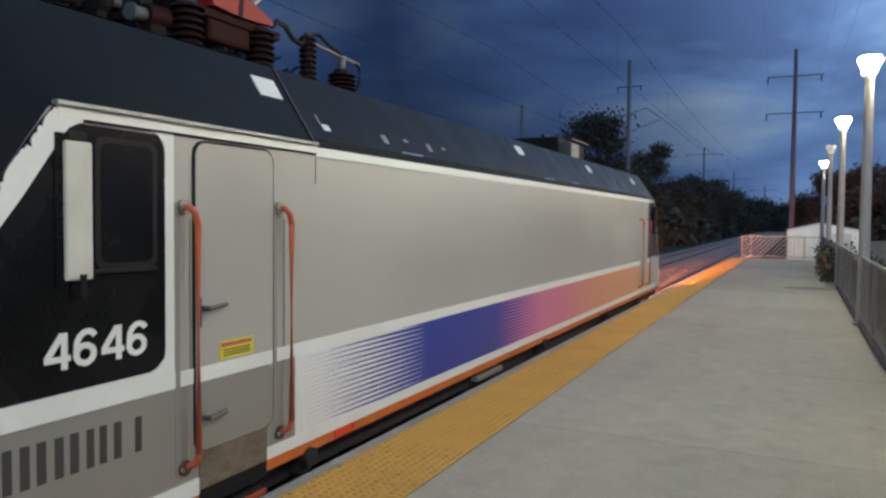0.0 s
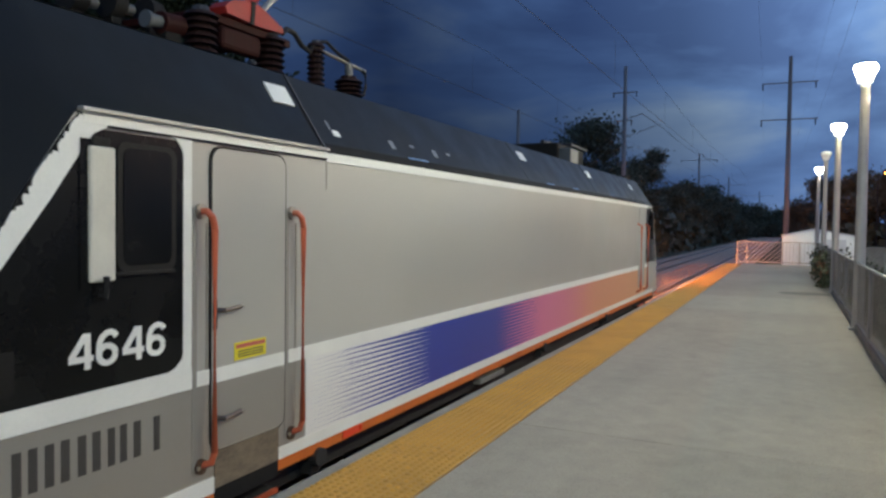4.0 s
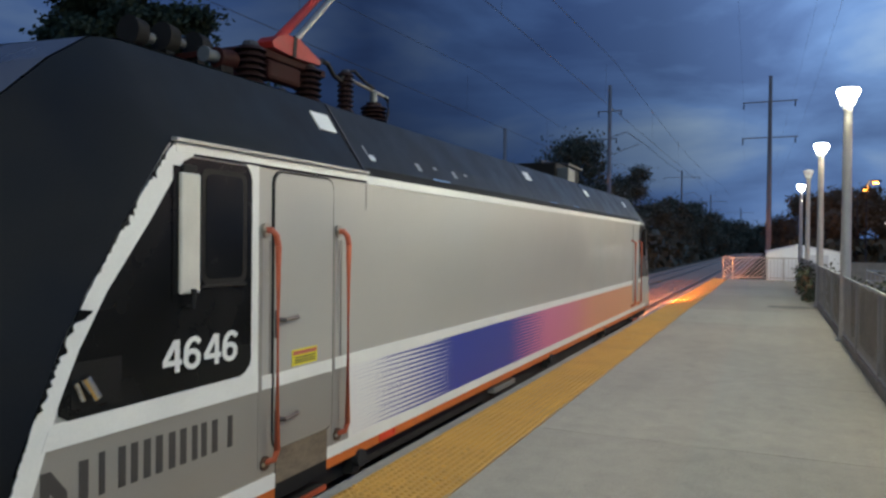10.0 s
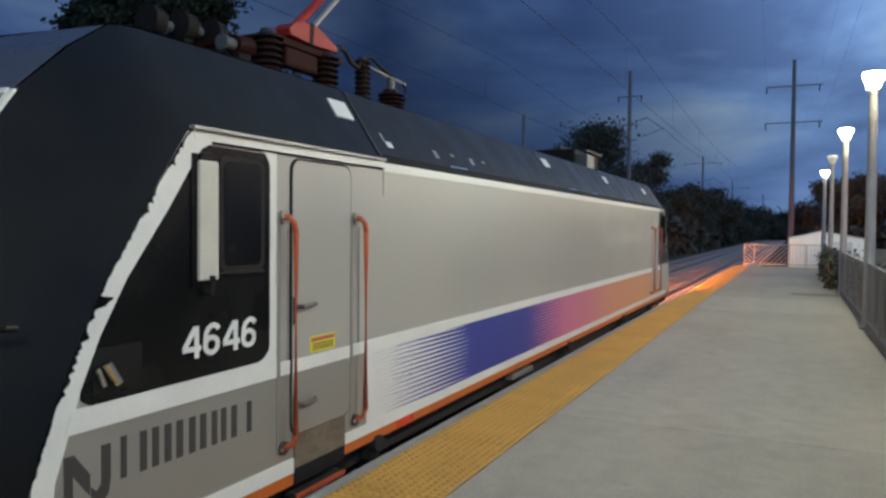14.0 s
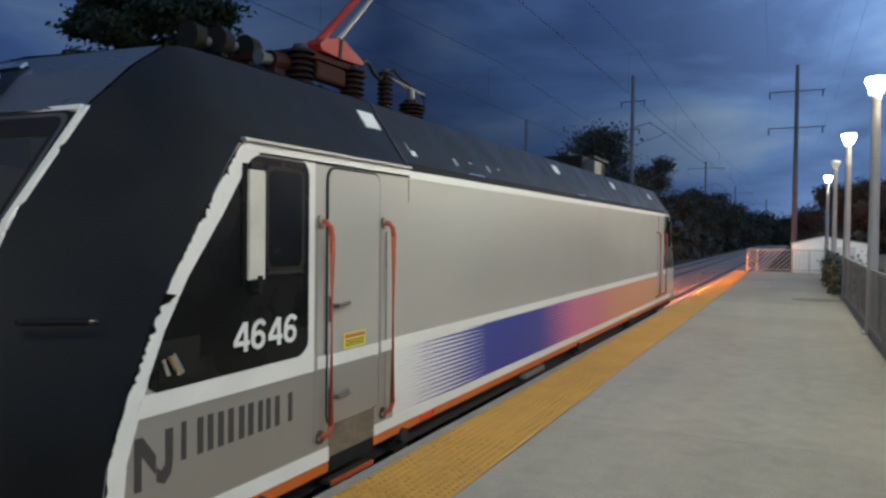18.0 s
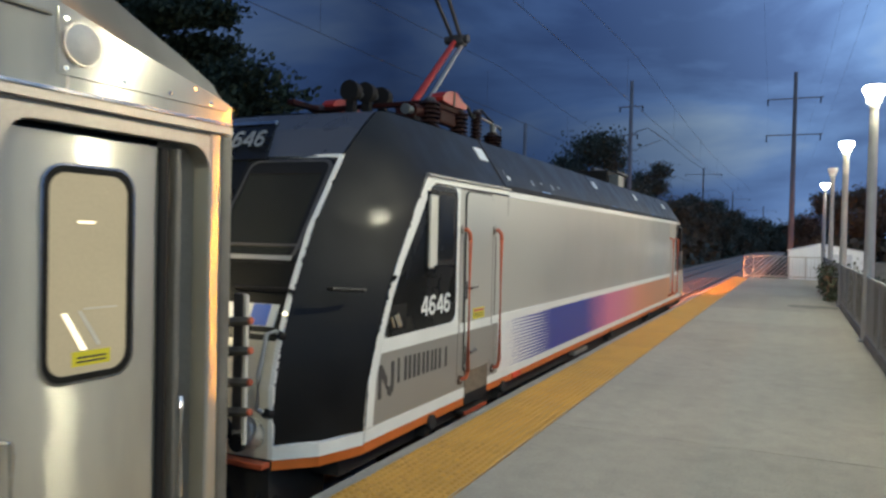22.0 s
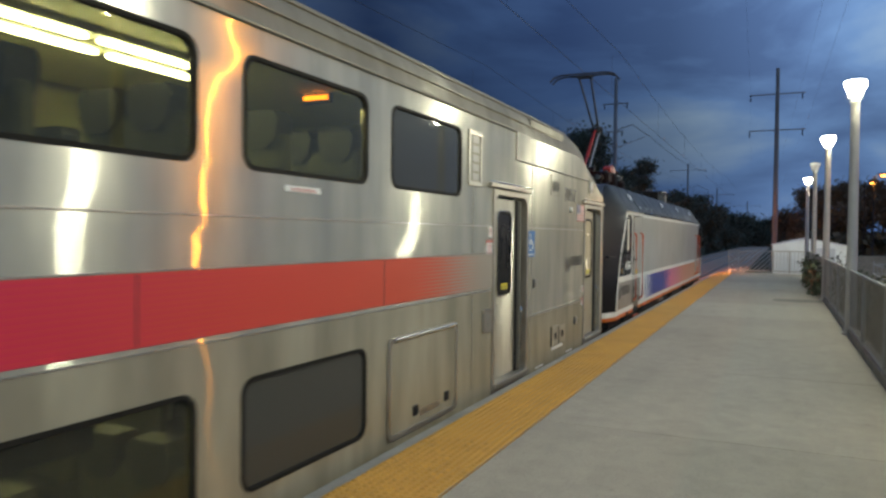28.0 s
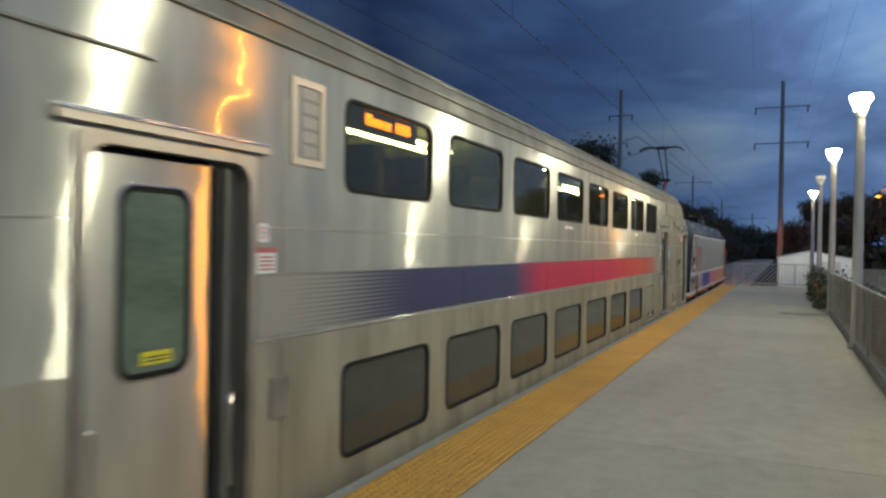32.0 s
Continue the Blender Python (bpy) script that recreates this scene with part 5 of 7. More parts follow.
on_slope("roof_label", 4.12, 4.33, 0.56, 0.80, WHITEPAINT, "white printed label")
on_slope("roof_joint", 4.41, 4.435, 0.0, 1.0, DARKSTEEL)
for y in (8.0, 11.2, 14.0):
    on_slope("roof_joint", y + 0.55, y + 0.575, 0.0, 1.0, DARKSTEEL)
on_slope("eave_band", 4.44, 15.9, 0.0, 0.115, ROOFGREY, "dark band along the foot of the roof")
on_slope("roof_latch", 4.62, 4.70, 0.25, 0.33, WHITEPAINT)
on_slope("roof_latch", 4.60, 4.62, 0.33, 0.45, GALV)
for y in (5.40, 5.75, 6.15, 6.45):
    on_slope("roof_latch", y, y + 0.07, 0.28 + 0.04 * math.sin(y * 9), 0.36, GALV)
for y, f in ((8.72, 0.62), (11.9, 0.60), (15.2, 0.55)):
    on_slope("roof_label", y, y + 0.22, f, f + 0.2, WHITEPAINT)
# Chrome strips set where lamp glints show along the gutter.
for y in (5.6, 9.2, 10.4, 12.7):
    on_slope("drip_plate", y, y + 0.35, 0.118, 0.14, CHROME)

# roof gear: pantograph on ribbed insulators, drums and discs, busbars


def insulator(x, y, z0, z1, r, pitch, parent, cap=None):
    """A ribbed porcelain stack, its ribs wide and close."""
    post = part("insulator", rod((x, y, z0), (x, y, z1), r * 0.55, 12), INSUL, parent)
    k = 0
    while z0 + 0.03 + pitch * k < z1 - 0.01:
        z = z0 + 0.03 + pitch * k
        part("insulator_rib", rod((x, y, z - pitch * 0.28), (x, y, z + pitch * 0.28), r, 14, r * 0.8), INSUL, post)
        k += 1
    if cap:
        part("insulator_cap", rod((x, y, z1 - 0.005), (x, y, z1 + 0.03), r * 0.6, 10, r * 0.45), cap, post)
    return post


PANX = -3.33
pan = part("pantograph_frame", box(PANX - 0.04, PANX + 0.04, 4.05, 4.93, 2.83, 2.885, 0.008), CRATE, loco, "dull red pantograph on the roof")
part("frame_beam", box(mirror_x(PANX) - 0.04, mirror_x(PANX) + 0.04, 3.55, 4.93, 2.83, 2.885, 0.008), CRATE, pan)
for y in (4.06, 4.74):
    part("frame_beam", box(mirror_x(PANX) + 0.045, PANX - 0.045, y - 0.035, y + 0.035, 2.835, 2.88, 0.006), CRATE, pan)
    for x in (PANX, mirror_x(PANX)):
        insulator(x, y, 2.50, 2.875, 0.112, 0.046, pan, DARKSTEEL)
hood = [(4.22, 2.90), (4.20, 2.94), (4.27, 2.995), (4.40, 3.03), (4.53, 3.035), (4.60, 3.01), (4.80, 2.935), (4.80, 2.90), (4.50, 2.885)]
for x0 in (PANX - 0.075, mirror_x(PANX) - 0.075):
    h = part("drive_hood", prism(hood, x0, x0 + 0.15), PANTORED, pan, "bright red hood")
    part("hood_strap", prism([(4.44, 2.882), (4.48, 2.882), (4.495, 3.041), (4.455, 3.039)], x0 - 0.006, x0 + 0.156), RUBBER, h)
    part("drive_gear", box(x0 + 0.02, x0 + 0.12, 4.20, 4.60, 2.68, 2.828, 0.03), CRATE, pan)
part("drive_shaft", rod((XM - 0.24, 4.98, 3.03), (XM + 0.24, 4.98, 3.03), 0.05, 14), DARKSTEEL, pan)
part("shaft_bearing", prism([(4.86, 2.88), (5.04, 2.88), (5.02, 3.06), (4.94, 3.06)], XM - 0.20, XM + 0.20), CRATE, pan)
part("lower_arm", rod((XM - 0.02, 5.00, 3.06), (XM - 0.02, 6.08, 4.04), 0.046, 10, 0.034), PANTORED, pan)
part("tie_rod", rod((XM + 0.085, 5.06, 3.01), (XM + 0.06, 6.12, 3.99), 0.026, 8), STEELDULL, pan)
part("knee", rod((XM - 0.16, 6.10, 4.06), (XM + 0.16, 6.10, 4.06), 0.055, 12), DARKSTEEL, pan)
part("knee_link", box(XM - 0.09, XM + 0.11, 6.04, 6.20, 3.98, 4.12, 0.03), DARKSTEEL, pan)
for s_ in (-1, 1):
    part("upper_arm", rod((XM + 0.055 * s_, 6.10, 4.06), (XM + 0.13 * s_, 4.90, 5.07), 0.026, 8, 0.020), DARKSTEEL, pan)
for y in (4.78, 5.0):
    part("contact_strip", tube([(XM - 0.76, y, 4.98), (XM - 0.66, y, 5.08), (XM - 0.5, y, 5.12), (XM + 0.5, y, 5.12), (XM + 0.66, y, 5.08), (XM + 0.76, y, 4.98)], 0.020, 6), DARKSTEEL, pan)
part("head_frame", box(XM - 0.16, XM + 0.16, 4.77, 5.01, 5.05, 5.085, 0.008), DARKSTEEL, pan)
for s_ in (-1, 1):
    part("head_stay", rod((XM + 0.13 * s_, 4.90, 5.07), (XM + 0.48 * s_, 4.90, 5.11), 0.012, 6), DARKSTEEL, pan)
drum = part("air_drum", rod((-3.40, 3.79, 2.745), (-3.40, 3.95, 2.755), 0.068, 18), CRATE, loco, "dark red drum with a pale blue-grey neck", smooth=True)
part("drum_neck", rod((-3.40, 3.70, 2.74), (-3.40, 3.79, 2.745), 0.040, 16), TANKGREY, drum, smooth=True)
part("drum_ring", rod((-3.40, 3.675, 2.74), (-3.40, 3.70, 2.74), 0.052, 16), TANKGREY, drum)
part("drum_saddle", box(-3.44, -3.36, 3.80, 3.92, 2.50, 2.70), ROOFGREY, drum)
for y, z in ((3.66, 2.94), (3.95, 2.975), (4.26, 2.985)):
    disc = part("roof_disc", rod((XM, y - 0.055, z), (XM, y + 0.055, z), 0.105, 20, 0.095), ROOFGREY, loco, "dark ribbed disc on the roof line", smooth=True)
    part("disc_neck", rod((XM, y + 0.056, z - 0.01), (XM, y + 0.16, z - 0.005), 0.038, 12), TANKGREY, disc, smooth=True)
    part("disc_post", box(XM - 0.04, XM + 0.04, y - 0.04, y + 0.04, 2.50, z - 0.095), ROOFGREY, disc)
insulator(-3.41, 5.42, 2.50, 2.98, 0.075, 0.044, loco, DARKSTEEL)
insulator(-3.38, 5.86, 2.50, 2.80, 0.125, 0.038, loco)
insulator(-4.30, 5.7, 2.50, 2.95, 0.08, 0.044, loco, DARKSTEEL)
part("busbar_post", rod((-3.38, 5.86, 2.80), (-3.38, 5.86, 2.905), 0.035, 10), TANKGREY, loco)
part("busbar", rod((-3.42, 5.38, 2.955), (-3.38, 6.12, 2.895), 0.016, 8), STEELDULL, loco, "bare metal busbar")
part("cable", tube([(PANX, 4.88, 2.93), (-3.35, 4.96, 2.985), (-3.37, 5.08, 2.985), (-3.39, 5.20, 2.92), (-3.40, 5.32, 2.90), (-3.41, 5.42, 2.99)], 0.020, 8), RUBBER, loco, smooth=True)
part("cable", tube([(-3.41, 5.42, 3.00), (-3.40, 5.55, 3.03), (-3.39, 5.70, 2.97), (-3.38, 5.86, 2.935)], 0.014, 8), RUBBER, loco, smooth=True)
part("cable", tube([(-3.38, 6.06, 2.90), (-3.38, 6.13, 2.87), (-3.38, 6.14, 2.76), (-3.38, 6.10, 2.68), (-3.38, 6.00, 2.66)], 0.014, 8), RUBBER, loco, smooth=True)
part("roof_box", box(-4.6, -3.5, 12.5, 14.2, 2.52, 2.95, 0.03), ROOFGREY, loco, "dark box on the roof")
part("roof_box", box(-3.75, -3.30, 12.6, 13.1, 2.52, 2.86, 0.02), TANKGREY, loco, "pale grey box on the roof")
pan2 = part("pantograph_frame", box(-4.55, -3.45, 13.15, 14.3, 2.95, 3.0, 0.01), DARKSTEEL, loco, "folded second pantograph")
part("lower_arm", rod((XM, 13.2, 3.05), (XM, 14.7, 3.10), 0.04, 8), DARKSTEEL, pan2)
# ---- passenger car ----
XC = -2.55
CF, CB = 0.36, -23.60  # its front and rear end
CY = (CF + CB) / 2
car = thing("passenger_car", XM, CY, -1.08, "double-deck stainless steel passenger car with a blue and red stripe", "passenger car")

WINDOWS = [(-5.33 - 1.605 * i - 1.27, -5.33 - 1.605 * i) for i in range(8)]
DOORS = [(-4.49, -3.50), (-19.74, -18.75)]
END_DOOR = (-0.82, 0.20)
UP_Z, LOW_Z = (1.865, 2.465), (0.138, 0.75)
holes = [(a, b, *UP_Z) for a, b in WINDOWS] + [(a, b, *LOW_Z) for a, b in WINDOWS[1:]] + [(a, b, 0.02, 1.93) for a, b in DOORS] + [(*END_DOOR, 0.02, 1.93)]
part("side_wall", sheet(XC, 0.06, holes, (-18.66, -4.55), (0.985, 2.33)), STEEL, car, "brushed stainless steel side")
part("side_wall", sheet(XC, 0.06, holes, (CB, -18.66), (0.985, 2.33)), STEELEND, car)
# The lower panels get a darker, duller steel than the upper side.
part("lower_side", sheet(XC, 0.06, [(h[0], h[1], h[2], min(h[3], 0.985)) for h in holes if h[2] < 0.9], (CB, -4.55), (-0.35, 0.985)), STEELLOW, car, "duller, darker lower steel panels")
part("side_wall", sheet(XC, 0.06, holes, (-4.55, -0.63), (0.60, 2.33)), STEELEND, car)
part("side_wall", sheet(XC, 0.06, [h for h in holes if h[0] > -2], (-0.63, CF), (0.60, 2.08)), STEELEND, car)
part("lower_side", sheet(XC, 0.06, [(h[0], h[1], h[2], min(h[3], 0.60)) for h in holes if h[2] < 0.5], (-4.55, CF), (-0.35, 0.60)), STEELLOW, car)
upper_holes = [h for h in holes if h[3] > 2.33]
part("upper_side", sheet(XC, 0.06, upper_holes, (CB + 2.2, CF - 1.75), (2.33, 2.63)), STEEL, car)
part("end_cheek", prism([(-1.39, 2.33), (-0.63, 2.33), (-0.63, 2.08), (CF, 2.08), (CF, 2.145), (0.277, 2.174), (-0.264, 2.30), (-0.63, 2.40), (-0.79, 2.516), (-1.04, 2.588), (-1.39, 2.63)], XC - 0.06, XC), STEEL, car)
cheek = part("cheek_panel", prism([(-0.60, 2.115), (0.315, 2.115), (0.30, 2.155), (-0.25, 2.285), (-0.60, 2.37)], XC - 0.01, XC + 0.008), STEEL, car, "screwed steel cheek panel")
for y, z in ((-0.57, 2.14), (-0.3, 2.14), (-0.05, 2.14), (0.2, 2.14), (-0.57, 2.33), (-0.2, 2.25), (0.1, 2.185)):
    part("screw", rod((XC, y, z), (XC + 0.014, y, z), 0.010, 8), CHROME, cheek)
for y_end, sgn in ((CB, -1),):
    part("end_cheek", prism([(y_end - 1.75 * sgn, 2.33), (y_end, 2.33), (y_end, 2.345), (y_end - 1.15 * sgn, 2.516), (y_end - 1.4 * sgn, 2.588), (y_end - 1.75 * sgn, 2.63)], XC - 0.06, XC), STEEL, car)
part("side_wall", sheet(mirror_x(XC), 0.05, [], (CB, CF), (-0.35, 2.63)), STEEL, car)


def roof_ring(y, eave, k):
    """Across the roof, up from its eave: k is 1 where it is full and sinks towards the ends."""
    pts = [(0, eave), (-0.05, eave + 0.19 * k), (-0.17, eave + 0.32 * k), (-0.45, eave + 0.43 * k), (-1.45, eave + 0.48 * k)]
    near = [(XC + dx, y, z) for dx, z in pts]
    far = [(mirror_x(XC + dx), y, z) for dx, z in pts[-2::-1]]
    return near + far


b = loft([roof_ring(y, z, k) for y, z, k in ((CB, 2.345, 0.05), (CB + 1.2, 2.516, 0.62), (CB + 1.4, 2.588, 0.86), (CB + 1.75, 2.63, 1.0), (-12, 2.63, 1.0), (CF - 1.75, 2.63, 1.0), (CF - 1.4, 2.588, 0.92), (CF - 1.15, 2.516, 0.86), (CF - 0.99, 2.40, 0.90), (-0.264, 2.30, 0.80), (0.06, 2.224, 0.62), (0.277, 2.174, 0.38), (CF, 2.145, 0.06))], False)
part("roof", b, ROOFSTEEL, car, "ribbed stainless roof with sloping ends", smooth=True)
part("gutter", box(XC - 0.01, XC + 0.022, CB + 4.2, -3.86, 2.622, 2.642, 0.004), JAMB, car)
part("gutter", box(XC - 0.01, XC + 0.016, -3.86, -0.63, 2.325, 2.340, 0.004), JAMB, car)
part("gutter", box(XC - 0.01, XC + 0.016, CB + 0.9, CB + 4.2, 2.325, 2.340, 0.004), JAMB, car)
for dx, z in ((-0.03, 2.76), (-0.115, 2.90), (-0.30, 3.01)):
    part("roof_rib", box(XC + dx - 0.012, XC + dx + 0.012, CB + 2.2, -2.2, z - 0.006, z + 0.007, 0.003), ROOFSTEEL, car)
part("gutter_step", box(XC - 0.01, XC + 0.012, -3.875, -3.855, 2.33, 2.63), STEELDULL, car)
part("roof_cover", box(XC - 0.20, XC - 0.03, -3.3, -1.9, 2.60, 2.86, 0.03), ROOFSTEEL, car, "raised cover on the roof edge")
for z, y0, y1 in ((1.612, -3.42, -0.90), (1.612, -18.68, -4.56), (1.612, CB, -19.82), (0.985, -18.7, -4.5), (1.352, -18.7, -4.5), (0.60, -3.4, -0.9)):
    part("panel_seam", box(XC - 0.004, XC + 0.0035, y0, y1, z - 0.004, z + 0.004), STEELDULL, car)
for z in (1.66, 0.62):
    part("panel_bead", box(XC - 0.004, XC + 0.006, -3.3 if z > 1 else -3.4, -0.9, z - 0.006, z + 0.006, 0.003), STEEL, car)
for y in (-0.555, -3.3, -5.05, -18.45):
    part("panel_seam", box(XC - 0.004, XC + 0.003, y - 0.003, y + 0.003, 1.99 if y > -1 else 0.1, 2.33), STEELDULL, car)

# stripe along the side
CARBAND = banner("car_stripe_paint", [(0.0, (0.36, 0.34, 0.29)), (0.04, (0.34, 0.32, 0.28)), (0.10, (0.045, 0.055, 0.12)), (0.315, (0.05, 0.06, 0.14)), (0.33, (0.66, 0.027, 0.095)), (0.62, (0.70, 0.032, 0.085)), (0.74, (0.72, 0.075, 0.055)), (0.90, (0.66, 0.11, 0.055)), (0.955, (0.40, 0.34, 0.27)), (1.0, (0.40, 0.36, 0.29))],
                 (-18.66 - CY) * U, (-4.52 - CY) * U, 34.0, 1.0, 0.15, 0.36, None)
part("stripe", prism(rect(-18.66, -4.52, 1.015, 1.345), XC - 0.01, XC + 0.004), CARBAND, car, "blue, red and orange stripe")
for y in (-6.7, -8.9, -11.1, -13.4, -15.9):
    part("stripe_joint", box(XC, XC + 0.0048, y - 0.004, y + 0.004, 1.02, 1.34), DARKSTEEL, car)

# windows
for row, zz in (("upper", UP_Z), ("lower", LOW_Z)):
    for i, (a, b_) in enumerate(WINDOWS):
        if row == "lower" and i == 0:
            continue
        w = part("window", ring(rounded(a - 0.006, b_ + 0.006, zz[0] - 0.006, zz[1] + 0.006, 0.10), rounded(a + 0.018, b_ - 0.018, zz[0] + 0.018, zz[1] - 0.018, 0.085), XC - 0.03, XC + 0.004), GASKET, car, "rounded window in a dark rubber gasket")
        dark = (row == "lower" and i == 1) or (row == "upper" and i == 0)
        pane = part("pane", prism(rounded(a + 0.02, b_ - 0.02, zz[0] + 0.02, zz[1] - 0.02, 0.085), XC - 0.018, XC - 0.013), PANEDARK if dark else PANE if row == "upper" or i in (2, 3) else PANELOW, w)
        pane.visible_shadow = False
        cover = ring(rounded(a, b_, zz[0], zz[1], 0.002), rounded(a + 0.01, b_ - 0.01, zz[0] + 0.01, zz[1] - 0.01, 0.085), XC - 0.05, XC - 0.001)
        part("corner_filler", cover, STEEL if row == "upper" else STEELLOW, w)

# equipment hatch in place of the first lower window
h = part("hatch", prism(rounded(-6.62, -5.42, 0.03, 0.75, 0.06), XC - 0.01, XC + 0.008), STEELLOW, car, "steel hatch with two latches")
part("hatch_rim", ring(rounded(-6.64, -5.40, 0.01, 0.77, 0.07), rounded(-6.60, -5.44, 0.05, 0.73, 0.05), XC, XC + 0.014), STEELDULL, h)
for y in (-6.2, -5.62):
    part("latch", box(XC, XC + 0.02, y - 0.04, y + 0.04, 0.12, 0.20, 0.006), RUBBER, h)
part("hatch_rail", box(XC, XC + 0.03, -6.55, -5.45, 0.735, 0.765, 0.008), CHROME, h)
part("hatch_label", prism(rect(-6.12, -5.75, 0.10, 0.15), XC, XC + 0.0095), STEELDULL, h)


def car_door(y0, y1, lit, header, pane=BLACKPAINT):
    """A pocket door set back in its opening, with a tall window, dark pocket and drip rail."""
    leaf_r = y0 + 0.76
    d = part("door", prism(rect(y0 + 0.02, leaf_r, 0.06, 1.90), XC - 0.075, XC - 0.05), STEELDOOR, car, "stainless pocket door with a tall window")
    wa, wb = y0 + 0.225, y0 + 0.595
    part("door_gasket", ring(rounded(wa - 0.027, wb + 0.027, 0.908, 1.772, 0.09), rounded(wa - 0.002, wb + 0.002, 0.933, 1.747, 0.075), XC - 0.052, XC - 0.040), GASKET, d)
    part("door_rim", ring(rounded(wa - 0.036, wb + 0.036, 0.899, 1.781, 0.097), rounded(wa - 0.027, wb + 0.027, 0.908, 1.772, 0.09), XC - 0.052, XC - 0.040), CHROME, d)
    pn = part("door_pane", prism(rounded(wa, wb, 0.935, 1.745, 0.075), XC - 0.051, XC - 0.046), pane, d)
    st = part("door_sticker", prism(rect(wa + 0.11, wb - 0.08, 0.965, 1.025), XC - 0.046, XC - 0.044), YELLOWSTICK, d)
    for z in (0.978, 0.995):
        part("print_bar", prism(rect(wa + 0.13, wb - 0.10, z, z + 0.008), XC - 0.044, XC - 0.0432), LETTERGREY, st)
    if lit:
        # Flat strips on the pane, some glowing, for the lit rail and lights behind.
        part("inner_rail", prism([(wa + 0.06, 1.185), (wa + 0.085, 1.185), (wa + 0.18, 1.03), (wa + 0.15, 1.03)], XC - 0.046, XC - 0.0445), PANEGLOW, pn)
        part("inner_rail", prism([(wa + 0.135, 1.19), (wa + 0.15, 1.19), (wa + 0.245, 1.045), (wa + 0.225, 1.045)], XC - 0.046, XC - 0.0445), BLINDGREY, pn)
        part("inner_light", prism(rect(wa + 0.13, wa + 0.21, 1.545, 1.555), XC - 0.046, XC - 0.0445), PANEGLOW, pn)
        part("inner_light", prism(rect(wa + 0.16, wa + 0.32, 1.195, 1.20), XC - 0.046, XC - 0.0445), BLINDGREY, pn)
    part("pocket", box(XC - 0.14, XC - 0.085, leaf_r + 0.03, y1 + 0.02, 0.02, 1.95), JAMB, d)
    part("pocket_seal", box(XC - 0.08, XC - 0.03, leaf_r + 0.0, leaf_r + 0.05, 0.05, 1.90, 0.01), RUBBER, d)
    part("pocket_trim", box(XC - 0.07, XC - 0.02, leaf_r + 0.085, leaf_r + 0.115, 0.05, 1.90, 0.008), JAMB, d)
    part("grab_rail", tube([(XC - 0.085, leaf_r + 0.15, 0.75), (XC - 0.02, leaf_r + 0.13, 0.74), (XC - 0.01, leaf_r + 0.125, 0.70), (XC - 0.01, leaf_r + 0.125, 0.28), (XC - 0.085, leaf_r + 0.15, 0.24)], 0.012, 8), CHROME, d)
    part("grab_rail", tube([(XC - 0.05, y0 + 0.04, 0.735), (XC - 0.02, y0 + 0.065, 0.73), (XC - 0.02, y0 + 0.07, 0.69), (XC - 0.02, y0 + 0.07, 0.28), (XC - 0.05, y0 + 0.05, 0.24)], 0.010, 8), CHROME, d)
    f = ring(rounded(y0 - 0.05, y1 + 0.05, -0.04, 1.98, 0.03), rounded(y0, y1, 0.02, 1.93, 0.12), XC - 0.10, XC + 0.012)
    part("door_frame", f, STEELDULL, d)
    part("threshold", box(XC - 0.12, XC + 0.035, y0 - 0.02, y1 + 0.02, -0.01, 0.05, 0.008), STEELDULL, d)
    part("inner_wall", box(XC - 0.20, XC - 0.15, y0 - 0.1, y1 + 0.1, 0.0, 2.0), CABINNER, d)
    part("drip_rail", prism([(y0 - header, 2.000), (y1 + 0.13, 2.000), (y1 + 0.13, 2.035), (y0 - header, 2.035)], XC - 0.01, XC + 0.035), STEELDULL, d)
    part("drip_rail", prism([(y0 - header, 2.044), (y1 + 0.13, 2.044), (y1 + 0.13, 2.058), (y0 - header, 2.058)], XC - 0.01, XC + 0.024), CHROME, d)


# The pane itself glows faintly green in place of the lit inside.
REARPANE = material("greenish_door_pane", (0.10, 0.125, 0.095), 0.15, vary=0.35, scale=2.2, fine=9, bump=0, stretch=(1, 1, 3), glow=(0.55, 0.75, 0.5, 0.035))
car_door(-4.49, -3.50, False, 0.17)
car_door(-19.74, -18.75, False, 0.15, REARPANE)
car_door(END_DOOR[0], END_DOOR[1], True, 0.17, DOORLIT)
part("corner_post", box(XC - 0.10, XC + 0.016, 0.197, 0.272, -0.35, 1.998, 0.012), STEELDOOR, car, "bright steel corner strip")
part("corner_post", box(XC - 0.10, XC + 0.014, 0.285, CF, -0.35, 1.998, 0.02), JAMB, car)
part("corner_post", box(XC - 0.10, XC + 0.014, CB, CB + 0.12, -0.35, 2.06, 0.02), STEELDULL, car)
part("end_wall", box(mirror_x(XC), XC - 0.02, CF - 0.05, CF, -0.35, 2.07), STEELDULL, car)
part("end_wall", box(mirror_x(XC), XC - 0.02, CB, CB + 0.05, -0.35, 2.33), STEELDULL, car)
# Added glow, out of view, that lights the gap and the locomotive's front.
ed = part("end_door", box(XM - 0.40, XM + 0.40, CF - 0.02, CF + 0.02, 0.05, 1.95, 0.01), STEELDULL, car, "unseen gangway door with an added glow panel")
part("lit_window", box(XM - 0.25, XM + 0.25, CF + 0.015, CF + 0.03, 0.95, 1.70, 0.004), GAPGLOW, ed)
dia = part("gangway", ring([(p[0], p[1]) for p in rounded(XM - 0.55, XM + 0.55, -0.05, 2.1, 0.08)], [(p[0], p[1]) for p in rounded(XM - 0.43, XM + 0.43, 0.05, 1.98, 0.06)], 0.0, 0.42), RUBBER, car, "black gangway bellows")
for v in dia.data.vertices:
    p = (v.co + origin(car)) / U
    v.co = Vector((p.y, CF + p.x, p.z)) * U - origin(car)
